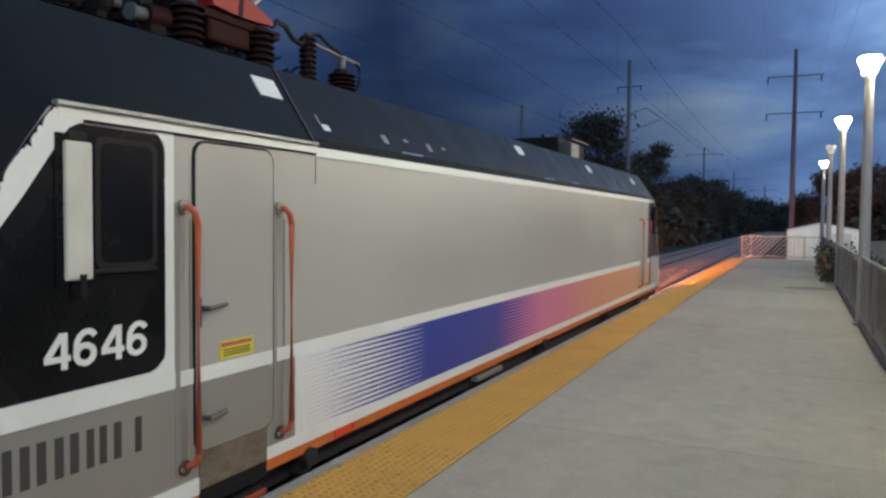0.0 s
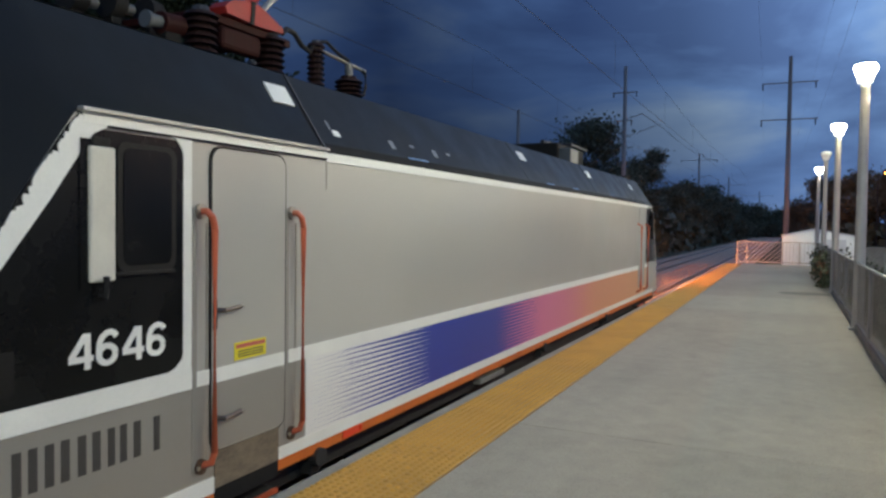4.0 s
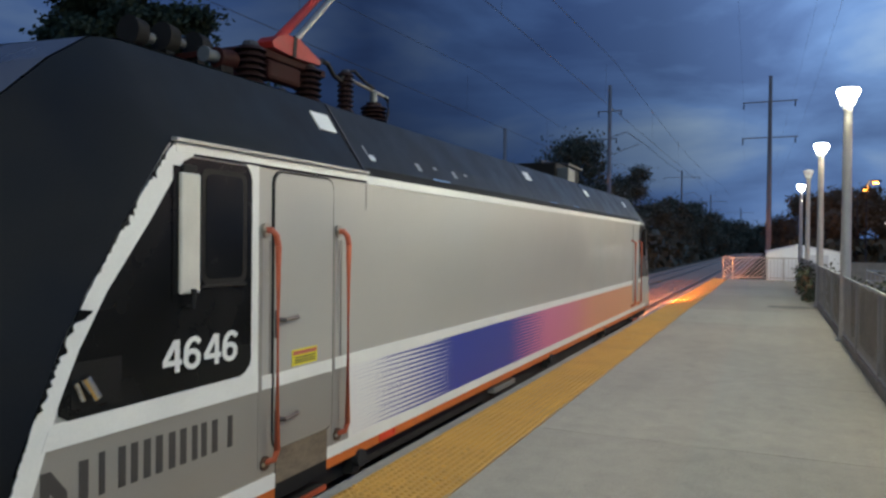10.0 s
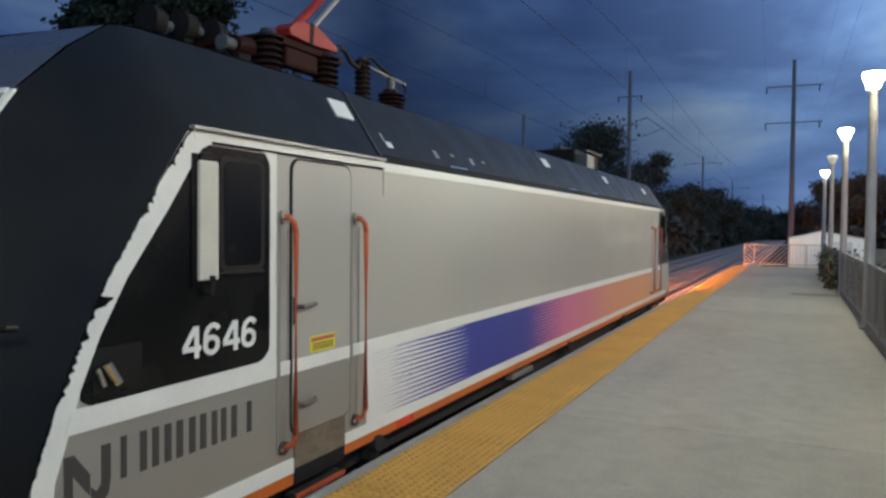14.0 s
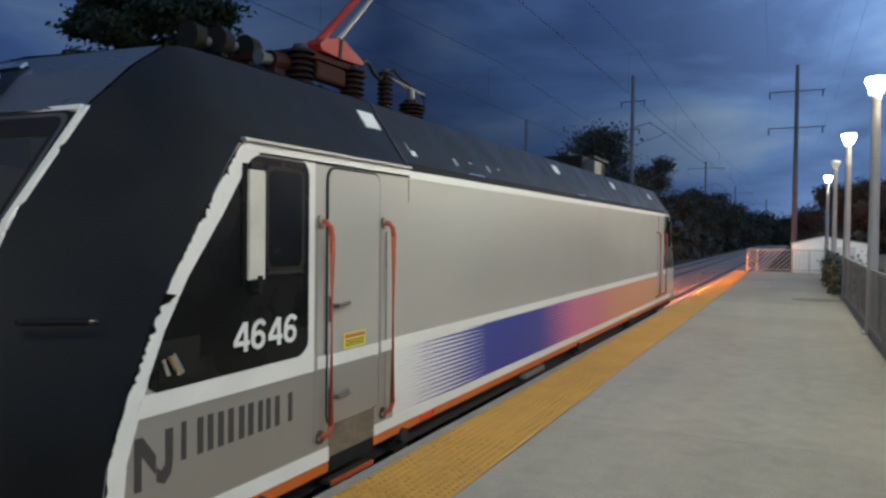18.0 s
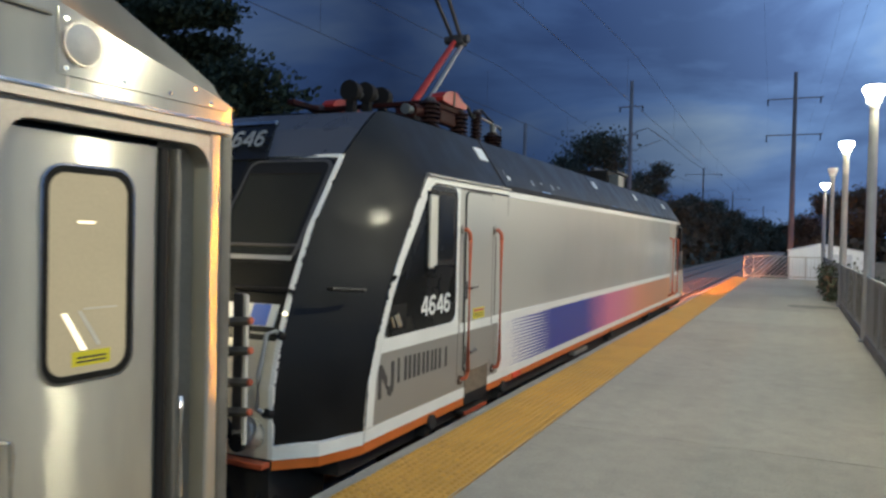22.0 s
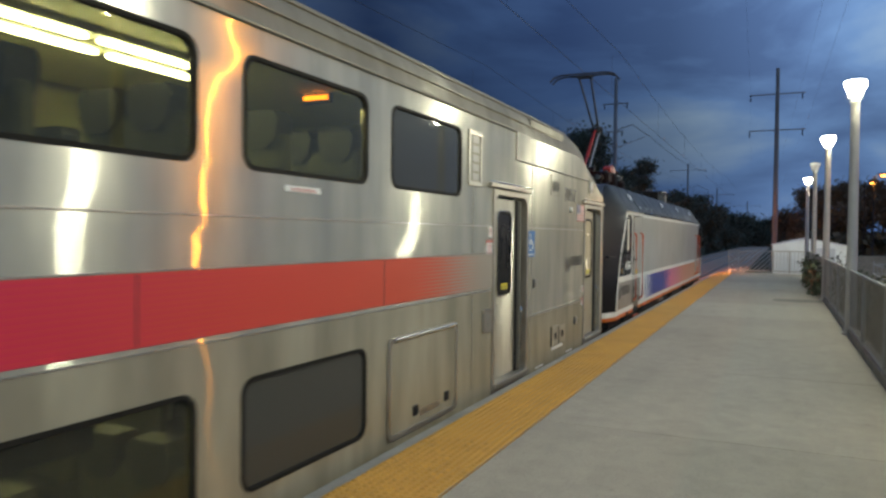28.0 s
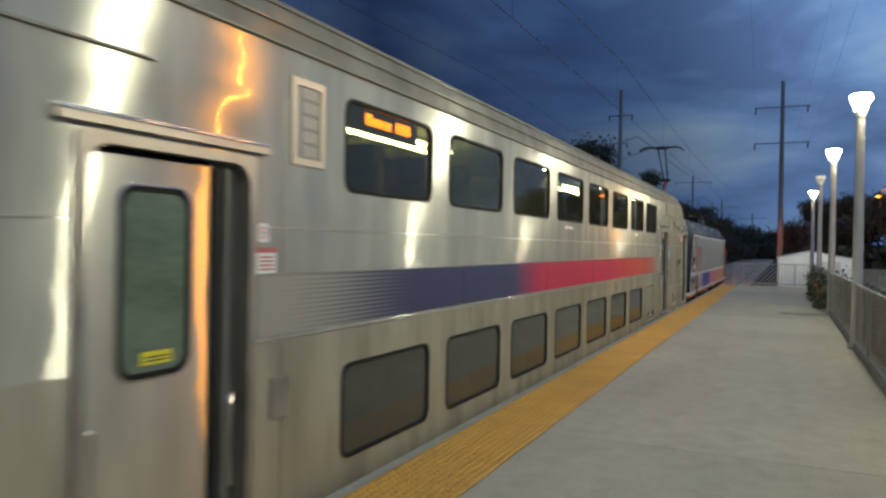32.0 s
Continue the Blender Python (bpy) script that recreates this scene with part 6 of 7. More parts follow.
gate = part("safety_gate", box(-2.905, -2.835, 0.79, 0.83, 0.38, 1.17, 0.006), HANDLE, car, "folding safety gate between the cars")
part("gate_edge", box(-2.826, -2.806, 0.785, 0.815, 0.30, 1.165, 0.006), BLINDGREY, gate)
part("gate_upright", box(-3.16, -3.10, 0.77, 0.81, 0.36, 1.12, 0.006), HANDLE, gate)
part("gate_foot", rod((-2.88, 0.80, 0.30), (-2.88, 0.83, 0.30), 0.055, 14), RUBBER, gate)
for z in (0.47, 0.64, 0.82, 0.99):
    part("gate_bar", tube([(-2.765, 0.775, z + 0.03), (-2.98, 0.775, z + 0.01), (-3.45, 0.74, z - 0.06)], 0.027, 6), JAMB, gate)
    part("gate_tip", rod((-2.766, 0.775, z + 0.03), (-2.752, 0.775, z + 0.032), 0.020, 8), RAILRED, gate)
    part("gate_bar", tube([(-3.0, CF, z), (-2.9, 0.81, z)], 0.016, 6), RUBBER, gate)
part("coupler", box(XM - 0.14, XM + 0.14, CF, CF + 0.5, -0.40, -0.12, 0.03), UNDER, car)
for x, s in ((-2.85, 0.12), (-3.0, 0.16), (-3.25, 0.2)):
    part("hose", tube([(x, CF, -0.15), (x, CF + 0.25, -0.35 - s), (x, CF + 0.55, -0.40 - s), (x, CF + 0.8, -0.12)], 0.025, 8), RUBBER, car)
cl = part("corner_lamp", rod((XC - 0.04, -0.50, 2.245), (XC + 0.018, -0.50, 2.245), 0.090, 26, 0.086), STEELDULL, car, "round corner lamp with a frosted lens", smooth=True)
part("lens", rod((XC + 0.017, -0.50, 2.245), (XC + 0.026, -0.50, 2.245), 0.080, 24, 0.066), POSTPAINT, cl, smooth=True)

# signs, vents and small fittings of the front part
lettering("7057", XC + 0.003, -1.925, -1.355, 1.99, 2.16, LETTERGREY, car, "fleet_number")
v = part("vent", prism(rect(-2.56, -2.14, 2.03, 2.27), XC - 0.01, XC + 0.006), STEEL, car, "louvred steel vent")
part("vent_well", prism(rect(-2.495, -2.205, 2.08, 2.205), XC, XC + 0.0075), RUBBER, v)
for k in range(8):
    part("louvre", box(XC + 0.002, XC + 0.014, -2.495, -2.205, 2.085 + 0.0155 * k, 2.090 + 0.0155 * k), JAMB, v)
for y0 in (-18.40, -5.18):
    v = part("vent", ring(rect(y0, y0 + 0.32, 1.98, 2.48), rect(y0 + 0.04, y0 + 0.28, 2.02, 2.44), XC - 0.01, XC + 0.012), STEELDULL, car, "upright louvred vent")
    for k in range(5):
        part("vent_glass", box(XC - 0.005, XC + 0.004, y0 + 0.10, y0 + 0.26, 2.03 + 0.085 * k, 2.095 + 0.085 * k, 0.002), LOWGREY, v)
fl = part("flag", prism(rect(-1.279, -0.835, 1.735, 1.965), XC - 0.005, XC + 0.003), WHITEPAINT, car, "striped national flag sticker")
for k in range(7):
    z = 1.735 + 0.23 * (2 * k) / 13
    part("flag_stripe", prism(rect(-1.279, -0.835, z, z + 0.23 / 13), XC, XC + 0.0042), FLAGRED, fl)
part("flag_canton", prism(rect(-1.279, -1.10, 1.735 + 0.23 * 6 / 13, 1.965), XC, XC + 0.0055), FLAGBLUE, fl)
stars = bmesh.new()
for r in range(5):
    for c in range(6):
        y, z = -1.263 + 0.029 * c, 1.857 + 0.022 * r
        box(XC, XC + 0.0068, y - 0.004, y + 0.004, z - 0.004, z + 0.004, 0, stars)
tagged(part("flag_stars", stars, WHITEPAINT, fl), kind="stuff")
part("marker_light", rod((XC, -1.63, 1.872), (XC + 0.035, -1.63, 1.872), 0.042, 14, 0.03), BLINDGREY, car, smooth=True)
for k, (a, w) in enumerate(((-1.575, 0.07), (-1.485, 0.075), (-1.39, 0.08), (-1.285, 0.08), (-1.18, 0.07), (-1.09, 0.025), (-1.035, 0.08))):
    for u0, u1 in ([(0.34, 0.66)] if k in (0, 6) else [(0, 1)] if k == 5 else [(0, 0.34), (0.66, 1)]):
        part("sign_bar", prism(rect(a + w * u0, a + w * u1, 1.118, 1.25), XC - 0.002, XC + 0.0035), LETTERGREY, car)
part("sign_block", prism([(-1.80, 1.045), (-1.768, 1.045), (-1.768, 1.165), (-1.70, 1.085), (-1.70, 1.155), (-1.765, 1.245), (-1.80, 1.245)], XC - 0.002, XC + 0.0035), LETTERGREY, car)
part("sign_block", prism([(-1.695, 1.06), (-1.655, 1.04), (-1.62, 1.07), (-1.61, 1.12), (-1.61, 1.25), (-1.645, 1.25), (-1.645, 1.115), (-1.668, 1.095), (-1.695, 1.115)], XC - 0.002, XC + 0.0035), LETTERGREY, car)
wc = part("access_sign", prism(rect(-3.478, -3.19, 1.288, 1.58), XC - 0.005, XC + 0.004), BLUESIGN, car, "blue wheelchair access sign")
part("symbol", ring([(-3.335 + 0.07 * math.cos(t * 0.524), 1.415 + 0.07 * math.sin(t * 0.524)) for t in range(12)], [(-3.335 + 0.052 * math.cos(t * 0.524), 1.415 + 0.052 * math.sin(t * 0.524)) for t in range(12)], XC, XC + 0.0055), WHITEPAINT, wc)
part("symbol", prism([(-3.36, 1.43), (-3.34, 1.43), (-3.335, 1.51), (-3.36, 1.51)], XC, XC + 0.0063), WHITEPAINT, wc)
part("symbol", prism([(-3.345, 1.43), (-3.28, 1.43), (-3.25, 1.37), (-3.235, 1.378), (-3.265, 1.45), (-3.345, 1.45)], XC, XC + 0.0068), WHITEPAINT, wc)
part("symbol", prism([(-3.348 + 0.017 * math.cos(t * 0.628), 1.535 + 0.017 * math.sin(t * 0.628)) for t in range(10)], XC, XC + 0.0055), WHITEPAINT, wc)
part("print_bar", prism(rect(-3.44, -3.23, 1.303, 1.320), XC, XC + 0.0055), WHITEPAINT, wc)


def sticker(y0, y1, z0, z1, top):
    s = part("notice", prism(rect(y0, y1, z0, z1), XC - 0.005, XC + 0.004), WHITEPAINT, car, "white notice with red print")
    hh = z1 - z0
    if top:
        part("print_bar", prism(rect(y0, y1, z1 - hh * 0.2, z1), XC, XC + 0.005), STICKRED, s)
    for k in range(4):
        z = z0 + hh * (0.12 + 0.16 * k)
        part("print_bar", prism(rect(y0 + (y1 - y0) * 0.15, y1 - (y1 - y0) * 0.15, z, z + hh * 0.07), XC, XC + 0.005), STICKRED, s)


def no_smoking(y, z, r):
    s = part("notice", prism(rounded(y - r * 1.3, y + r * 1.3, z - r * 1.5, z + r * 1.5, r * 0.4), XC - 0.005, XC + 0.004), WHITEPAINT, car, "round prohibition sign on white")
    part("symbol", ring([(y + r * math.cos(t * 0.393), z + r * math.sin(t * 0.393)) for t in range(16)], [(y + 0.75 * r * math.cos(t * 0.393), z + 0.75 * r * math.sin(t * 0.393)) for t in range(16)], XC, XC + 0.005), STICKRED, s)
    part("symbol", prism(rect(y - 0.6 * r, y + 0.6 * r, z - 0.1 * r, z + 0.1 * r), XC, XC + 0.0055), LETTERGREY, s)


sticker(-0.97, -0.86, 0.54, 0.645, True)
no_smoking(-0.905, 0.77, 0.032)
sticker(-4.715, -4.55, 1.335, 1.48, True)
no_smoking(-4.60, 1.56, 0.036)
sticker(-18.69, -18.52, 1.36, 1.50, True)
no_smoking(-18.63, 1.58, 0.034)
sticker(-7.85, -7.5, 1.765, 1.80, False)
sticker(-12.65, -12.3, 1.765, 1.80, False)
for y0, z0, w, hh in ((-2.47, 0.15, 0.30, 0.24), (-2.15, 0.15, 0.30, 0.22)):
    hb = part("socket_cover", prism(rect(y0, y0 + w, z0, z0 + hh), XC - 0.01, XC + 0.010), STEELDOOR, car, "steel cover with a dark finger hole")
    part("finger_hole", prism(rect(y0 + 0.12, y0 + 0.22, z0 + 0.07, z0 + 0.15), XC, XC + 0.0115), RUBBER, hb)
    part("cover_edge", box(XC, XC + 0.013, y0, y0 + 0.012, z0, z0 + hh), RUBBER, hb)
part("socket_label", prism(rect(-2.44, -1.95, 0.095, 0.13), XC - 0.005, XC + 0.003), WHITEPAINT, car)
for y, z in ((-1.29, 0.36), (-3.15, 0.975)):
    part("catch", box(XC, XC + 0.018, y - 0.05, y + 0.05, z - 0.045, z + 0.045, 0.008), STEELDULL, car)
    part("catch_slot", box(XC, XC + 0.010, y - 0.075, y - 0.055, z - 0.05, z + 0.05), RUBBER, car)
pb = part("speaker_box", prism(rounded(-4.80, -4.57, 0.59, 0.81, 0.02), XC - 0.01, XC + 0.02), STEELDULL, car, "dull steel plate with a pressed emblem")
for k in range(5):
    for s in (-1, 1):
        part("emblem_bar", box(XC, XC + 0.0225, -4.685 + 0.03 * s - 0.022, -4.685 + 0.03 * s + 0.022, 0.645 + 0.026 * k, 0.658 + 0.026 * k), GALV, pb)
part("speaker_box", prism(rounded(-18.55, -18.40, 0.55, 0.78, 0.02), XC - 0.01, XC + 0.012), STEELDULL, car)
for y0 in (-0.75, -1.75, -3.1, -20.5, -21.6):
    part("sill_mark", prism(rect(y0, y0 + 0.30, -0.03, -0.012), XC - 0.005, XC + 0.004), WHITEPAINT, car)

# decks, seats and lights inside
part("deck", box(mirror_x(XC) + 0.08, XC - 0.10, -18.6, -4.6, 1.28, 1.34), INTERIOR, car)
part("ceiling_panel", box(mirror_x(XC) + 0.3, XC - 0.28, -18.6, -4.6, 2.68, 2.72), INTERIOR, car)
part("ceiling_panel", loft([[(XC - 0.09, y, 2.50), (XC - 0.14, y, 2.64), (XC - 0.28, y, 2.685)] for y in (-18.6, -4.6)], False), INTERIOR, car)
part("lower_deck", box(mirror_x(XC) + 0.08, XC - 0.10, -18.6, -4.6, -0.72, -0.66), INTERIOR, car)
part("lower_ceiling", box(mirror_x(XC) + 0.08, XC - 0.10, -18.6, -4.6, 1.10, 1.14), INTERIOR, car)
part("inner_lining", box(mirror_x(XC) + 0.06, mirror_x(XC) + 0.09, -18.6, -4.6, -0.70, 2.76), INTERIOR, car)
for y in (-18.62, -4.60):
    part("bulkhead", box(mirror_x(XC) + 0.09, XC - 0.12, y - 0.02, y + 0.02, 1.34, 2.76), INTERIOR, car)
for y0, y1 in ((-9.12, -8.34), (-8.24, -7.40), (-16.30, -15.22), (-15.12, -14.02)):
    for x, along in ((-3.56, 0.0), (-3.82, 0.28)):
        part("ceiling_tube", box(x - 0.028, x + 0.028, y0 + along, y1 + along, 2.605, 2.635, 0.008), TUBE, car, "lit fluorescent tube")
        part("tube_holder", box(x - 0.05, x + 0.05, y0 + along - 0.04, y1 + along + 0.04, 2.64, 2.68), INTERIOR, car)
for y in (-8.2, -9.7, -10.9):
    part("lower_tube", box(-3.80, -3.74, y - 0.45, y + 0.45, 1.06, 1.09), TUBE, car)
# Added partition that keeps the lower tubes' light from the windows behind it.
part("lower_bulkhead", box(mirror_x(XC) + 0.09, XC - 0.12, -11.78, -11.74, -0.66, 1.10), INTERIOR, car)
part("window_blind", box(XC - 0.09, XC - 0.075, -9.70, -9.05, 0.60, 0.745, 0.004), RUBBER, car)
part("window_blind", box(XC - 0.16, XC - 0.10, -10.95, -10.55, 0.60, 0.68, 0.01), RUBBER, car)
for deck, zf in (("upper", 1.34), ("lower", -0.49)):
    seat = None
    for k in range(16):
        y = -17.9 + 0.86 * k
        for x in (-3.05, -4.95):
            if seat is None:
                sb = box(x - 0.42, x + 0.30, y - 0.02, y + 0.09, zf + (0.36 if deck == "upper" else -0.1), zf + 0.80, 0.04)
                seat = part("seat_back", sb, SEATPALE, car, at=(x, y, zf))
                hb = bmesh.new()
                for c in (-0.24, 0.12):
                    front, rear = ([hb.verts.new((x + c + u, y + e, zf + w)) for u, w in ((-0.07, 0.70), (0.07, 0.70), (0.13, 0.76), (0.15, 0.88), (0.12, 0.94), (-0.12, 0.94), (-0.15, 0.88), (-0.13, 0.76))] for e in (-0.045, 0.115))
                    hb.faces.new(front)
                    hb.faces.new(rear[::-1])
                    for i in range(8):
                        hb.faces.new((front[i], rear[i], rear[(i + 1) % 8], front[(i + 1) % 8]))
                head = part("headrest", hb, SEATBLUE, car, "dark rounded headrests", at=(x, y, zf))
                continue
            for src in (seat, head):
                o = new(src.name.split(".")[0], src.data)
                o.parent = car
                o.location = Vector((x, y, zf)) * U - origin(car)
# the amber destination sign in the last upper window
ds = part("destination_sign", box(XC - 0.21, XC - 0.17, -17.62, -16.50, 2.33, 2.50, 0.01), RUBBER, car, "amber LED destination sign behind the glass")
led = bmesh.new()
y = -17.31
for k, w in enumerate((0.075, 0.05, 0.05, 0.03, 0.05, None, 0.05, 0.06, 0.06)):
    if w is None:
        y += 0.06
        continue
    top = 2.462 if k in (0, 6, 7, 8) else 2.44
    box(XC - 0.172, XC - 0.164, y, y + w * 0.36, 2.382, top, 0, led)
    box(XC - 0.172, XC - 0.164, y + w * 0.64, y + w, 2.382, top, 0, led)
    box(XC - 0.172, XC - 0.164, y, y + w, top - 0.022, top, 0, led)
    y += w + 0.026
tagged(part("led_characters", led, LEDGLOW, ds), kind="stuff")
ds2 = part("exit_sign", box(-3.62, -3.35, -6.20, -6.16, 2.60, 2.68), RUBBER, car)
part("led_characters", box(-3.60, -3.37, -6.215, -6.20, 2.625, 2.66), LEDGLOW, ds2)

# trucks and skirts
part("skirt", box(mirror_x(XC) + 0.1, XC - 0.07, -17.9, -5.3, -0.95, -0.33, 0.04), UNDER, car)
for yc in (-2.6, CB + 2.96):
    bg = part("bogie", box(XC - 0.45, XC - 0.20, yc - 1.4, yc + 1.4, -0.8, -0.45, 0.05), UNDER, car)
    for dy in (-1.2, 1.2):
        for x0 in (-3.25, -4.75):
            part("wheel", rod((x0 - 0.06, yc + dy, -0.66), (x0 + 0.06, yc + dy, -0.66), 0.42, 24), UNDER, bg)
part("underframe", box(mirror_x(XC) + 0.12, XC - 0.10, CB + 0.1, CF - 0.1, -0.42, -0.30), UNDER, car)
# ---- poles, wires, trees ----


def catenary_pole(x, y, top, arm_z, reach, label="tall steel catenary pole with a bracket arm"):
    p = thing("catenary_pole", x, y, -1.42, label, "catenary pole", "poles along the railway")
    part("post", rod((x, y, -1.42), (x, y, top), 0.21, 8, 0.15), POLESTEEL, p)
    for z, r in arm_z:
        part("cross_arm", box(x - r, x + r, y - 0.05, y + 0.05, z - 0.045, z + 0.045), POLESTEEL, p)
        for s in (-1, 1):
            part("insulator", rod((x + s * (r - 0.1), y, z - 0.42), (x + s * (r - 0.1), y, z), 0.05, 8), INSUL, p)
    if reach:
        part("bracket_arm", tube([(x, y, top * 0.70), (x + reach * 0.5, y, top * 0.73), (x + reach, y, top * 0.66)], 0.04, 6), POLESTEEL, p)
        part("bracket_stay", rod((x, y, top * 0.60), (x + reach * 0.9, y, top * 0.66), 0.025, 6), POLESTEEL, p)
    return p


def utility_pole(x, y, base_r, top, arms):
    p = thing("utility_pole", x, y, -1.42, "tall dark wooden utility pole with two crossarms", "utility pole")
    part("post", rod((x, y, -1.42), (x, y, top), base_r, 12, base_r * 0.6), WOODPOLE, p)
    for z, r in arms:
        part("crossarm", box(x - r, x + r, y - 0.06, y + 0.06, z - 0.045, z + 0.045), WOODPOLE, p)
        for s in (-1, 0.92):
            part("insulator", rod((x + s * (r - 0.06), y - 0.03, z - 0.62), (x + s * (r - 0.06), y - 0.03, z - 0.04), 0.055, 8), INSUL, p)
    return p


# the large pole beyond the shed
utility_pole(-0.36, 78, 0.27, 18.0, ((15.5, 2.45), (12.0, 2.5)))
catenary_pole(-13.5, 66, 15.7, ((13.4, 1.1), (10.9, 0.7)), 3.0)
catenary_pole(-22.4, 63, 11.9, (), 0)
catenary_pole(-16.4, 150, 15.9, ((14.6, 3.4),), 4)
catenary_pole(-16.1, 220, 15.5, ((13.6, 4.5),), 5)
catenary_pole(-9.6, 260, 13.5, ((12.0, 4.0),), 4)

wires = thing("overhead_wires", XM, 40, 5.1, "dark overhead wires above the tracks", "overhead wire")


def wire(points, r, sag=0.0):
    pts = []
    for (a, b) in zip(points, points[1:]):
        for k in range(9):
            f = k / 8
            p = Vector(a).lerp(Vector(b), f)
            p.z -= sag * 4 * f * (1 - f)
            pts.append(p)
    part("wire", tube(pts, r, 5), WIRE, wires)


for xc in (-4.0, -7.9):
    wire([(xc, -30, 5.17), (xc, 66, 5.17), (xc, 150, 5.2), (xc, 300, 5.2)], 0.006)
    wire([(xc, -30, 6.5), (xc, 20, 6.5), (xc, 66, 6.6), (xc, 150, 6.7), (xc, 300, 6.8)], 0.006, 0.5)
    for k in range(9):
        y = -5 + 8 * k
        wire([(xc, y, 5.17), (xc, y, 6.2)], 0.003)
wire([(-10.5, 66, 10.4), (-13.0, 150, 14.4)], 0.02, 0.8)
for s, z in ((-2.4, 15.7), (1.9, 15.7), (2.1, 11.5)):
    wire([(1.2 + s, 10, z + 3.0), (-0.36 + s, 78, z), (-4 + s, 200, z - 2)], 0.005, 1.0)


def tree(x, y, z0, height, spread, seed, mat, label, leaves=900, size=0.35, squash=0.8, crown_from=0.25, clump=0.26):
    """A trunk with limbs, and a crown of small leaf clumps set about the limbs' ends."""
    r = random.Random(seed)
    t = thing("tree", x, y, z0, label, "tree", "trees beside the railway")
    b = bmesh.new()
    tips = []
    lean = Vector((r.uniform(-0.05, 0.05), r.uniform(-0.05, 0.05), 1))
    rod((x, y, z0), Vector((x, y, z0)) + lean * height * 0.55, height * 0.025, 8, height * 0.014, b)
    for k in range(11):
        f = r.uniform(crown_from, 0.6)
        a = r.uniform(0, 6.283)
        p = Vector((x, y, z0)) + lean * height * f * 0.9
        reach = spread * r.uniform(0.45, 1.0) * (1.1 - 0.5 * abs(f - 0.4))
        q = p + Vector((math.cos(a) * reach, math.sin(a) * reach, height * r.uniform(0.12, 0.42)))
        rod(p, q, height * 0.010, 5, height * 0.004, b)
        tips.append((q, r.uniform(0.55, 1.0)))
    for k in range(4):
        tips.append((Vector((x + r.uniform(-0.3, 0.3) * spread, y + r.uniform(-0.3, 0.3) * spread, z0 + height * r.uniform(0.75, 0.95))), 0.8))
    part("trunk", b, BARK, t)
    verts, faces = [], []
    for k in range(leaves):
        q, w = r.choice(tips)
        d = Vector((r.gauss(0, 1), r.gauss(0, 1), r.gauss(0, squash))) * spread * clump * w
        c = q + d
        if c.z < z0 + height * crown_from * 0.6:
            c.z = z0 + height * crown_from + r.random()
        n = Vector((r.gauss(0, 1), r.gauss(0, 1), r.gauss(0, 1))).normalized()
        u = n.orthogonal().normalized() * size * r.uniform(0.5, 1.2)
        v = n.cross(u) * r.uniform(0.5, 0.9)
        i = len(verts)
        verts += [c + u, c + v + n * 0.1 * size, c - u, c - v + n * 0.1 * size]
        faces.append((i, i + 1, i + 2, i + 3))
    me = bpy.data.meshes.new("crown")
    o = origin(t)
    me.from_pydata([v * U - o for v in verts], [], faces)
    me.materials.append(mat)
    ob = new("crown", me)
    ob.parent = t
    return t


# the dark row beyond the far track, the big crowns first
TREES = [(-16.6, 70, 12.7, 4.6, 2400, 0.40), (-22.5, 78, 11.5, 4.0, 1300, 0.45), (-17.6, 86, 9.0, 4.5, 1400, 0.4), (-15.3, 92, 11.6, 3.6, 1500, 0.4),
         (-14.5, 104, 9.2, 4.5, 1400, 0.45), (-14.6, 118, 11.0, 4.2, 1300, 0.5), (-13.2, 130, 10.6, 4.5, 1300, 0.5), (-13.5, 146, 11.8, 4.6, 1300, 0.5), (-12.4, 160, 9.6, 5.0, 1200, 0.55),
         (-21, 60, 7.5, 4.0, 1000, 0.4), (-19.5, 50, 6.6, 3.6, 900, 0.4), (-19, 40, 6.2, 3.4, 900, 0.4), (-11.8, 185, 8.5, 6.0, 1000, 0.7), (-8.5, 230, 9.5, 8.0, 1000, 0.9), (-2.0, 260, 9.0, 8.0, 1000, 0.9), (5, 250, 10, 8.0, 1000, 0.9)]
for k, (x, y, h, s, n, sz) in enumerate(TREES):
    h = h * 0.74 if y > 100 else h * 0.92
    tree(x, y, -1.42, h + 1.4, s, 40 + k, LEAF, "dark leafy tree in a row beside the far track", n * 8, sz * 0.37, 0.8, 0.12, 0.21)


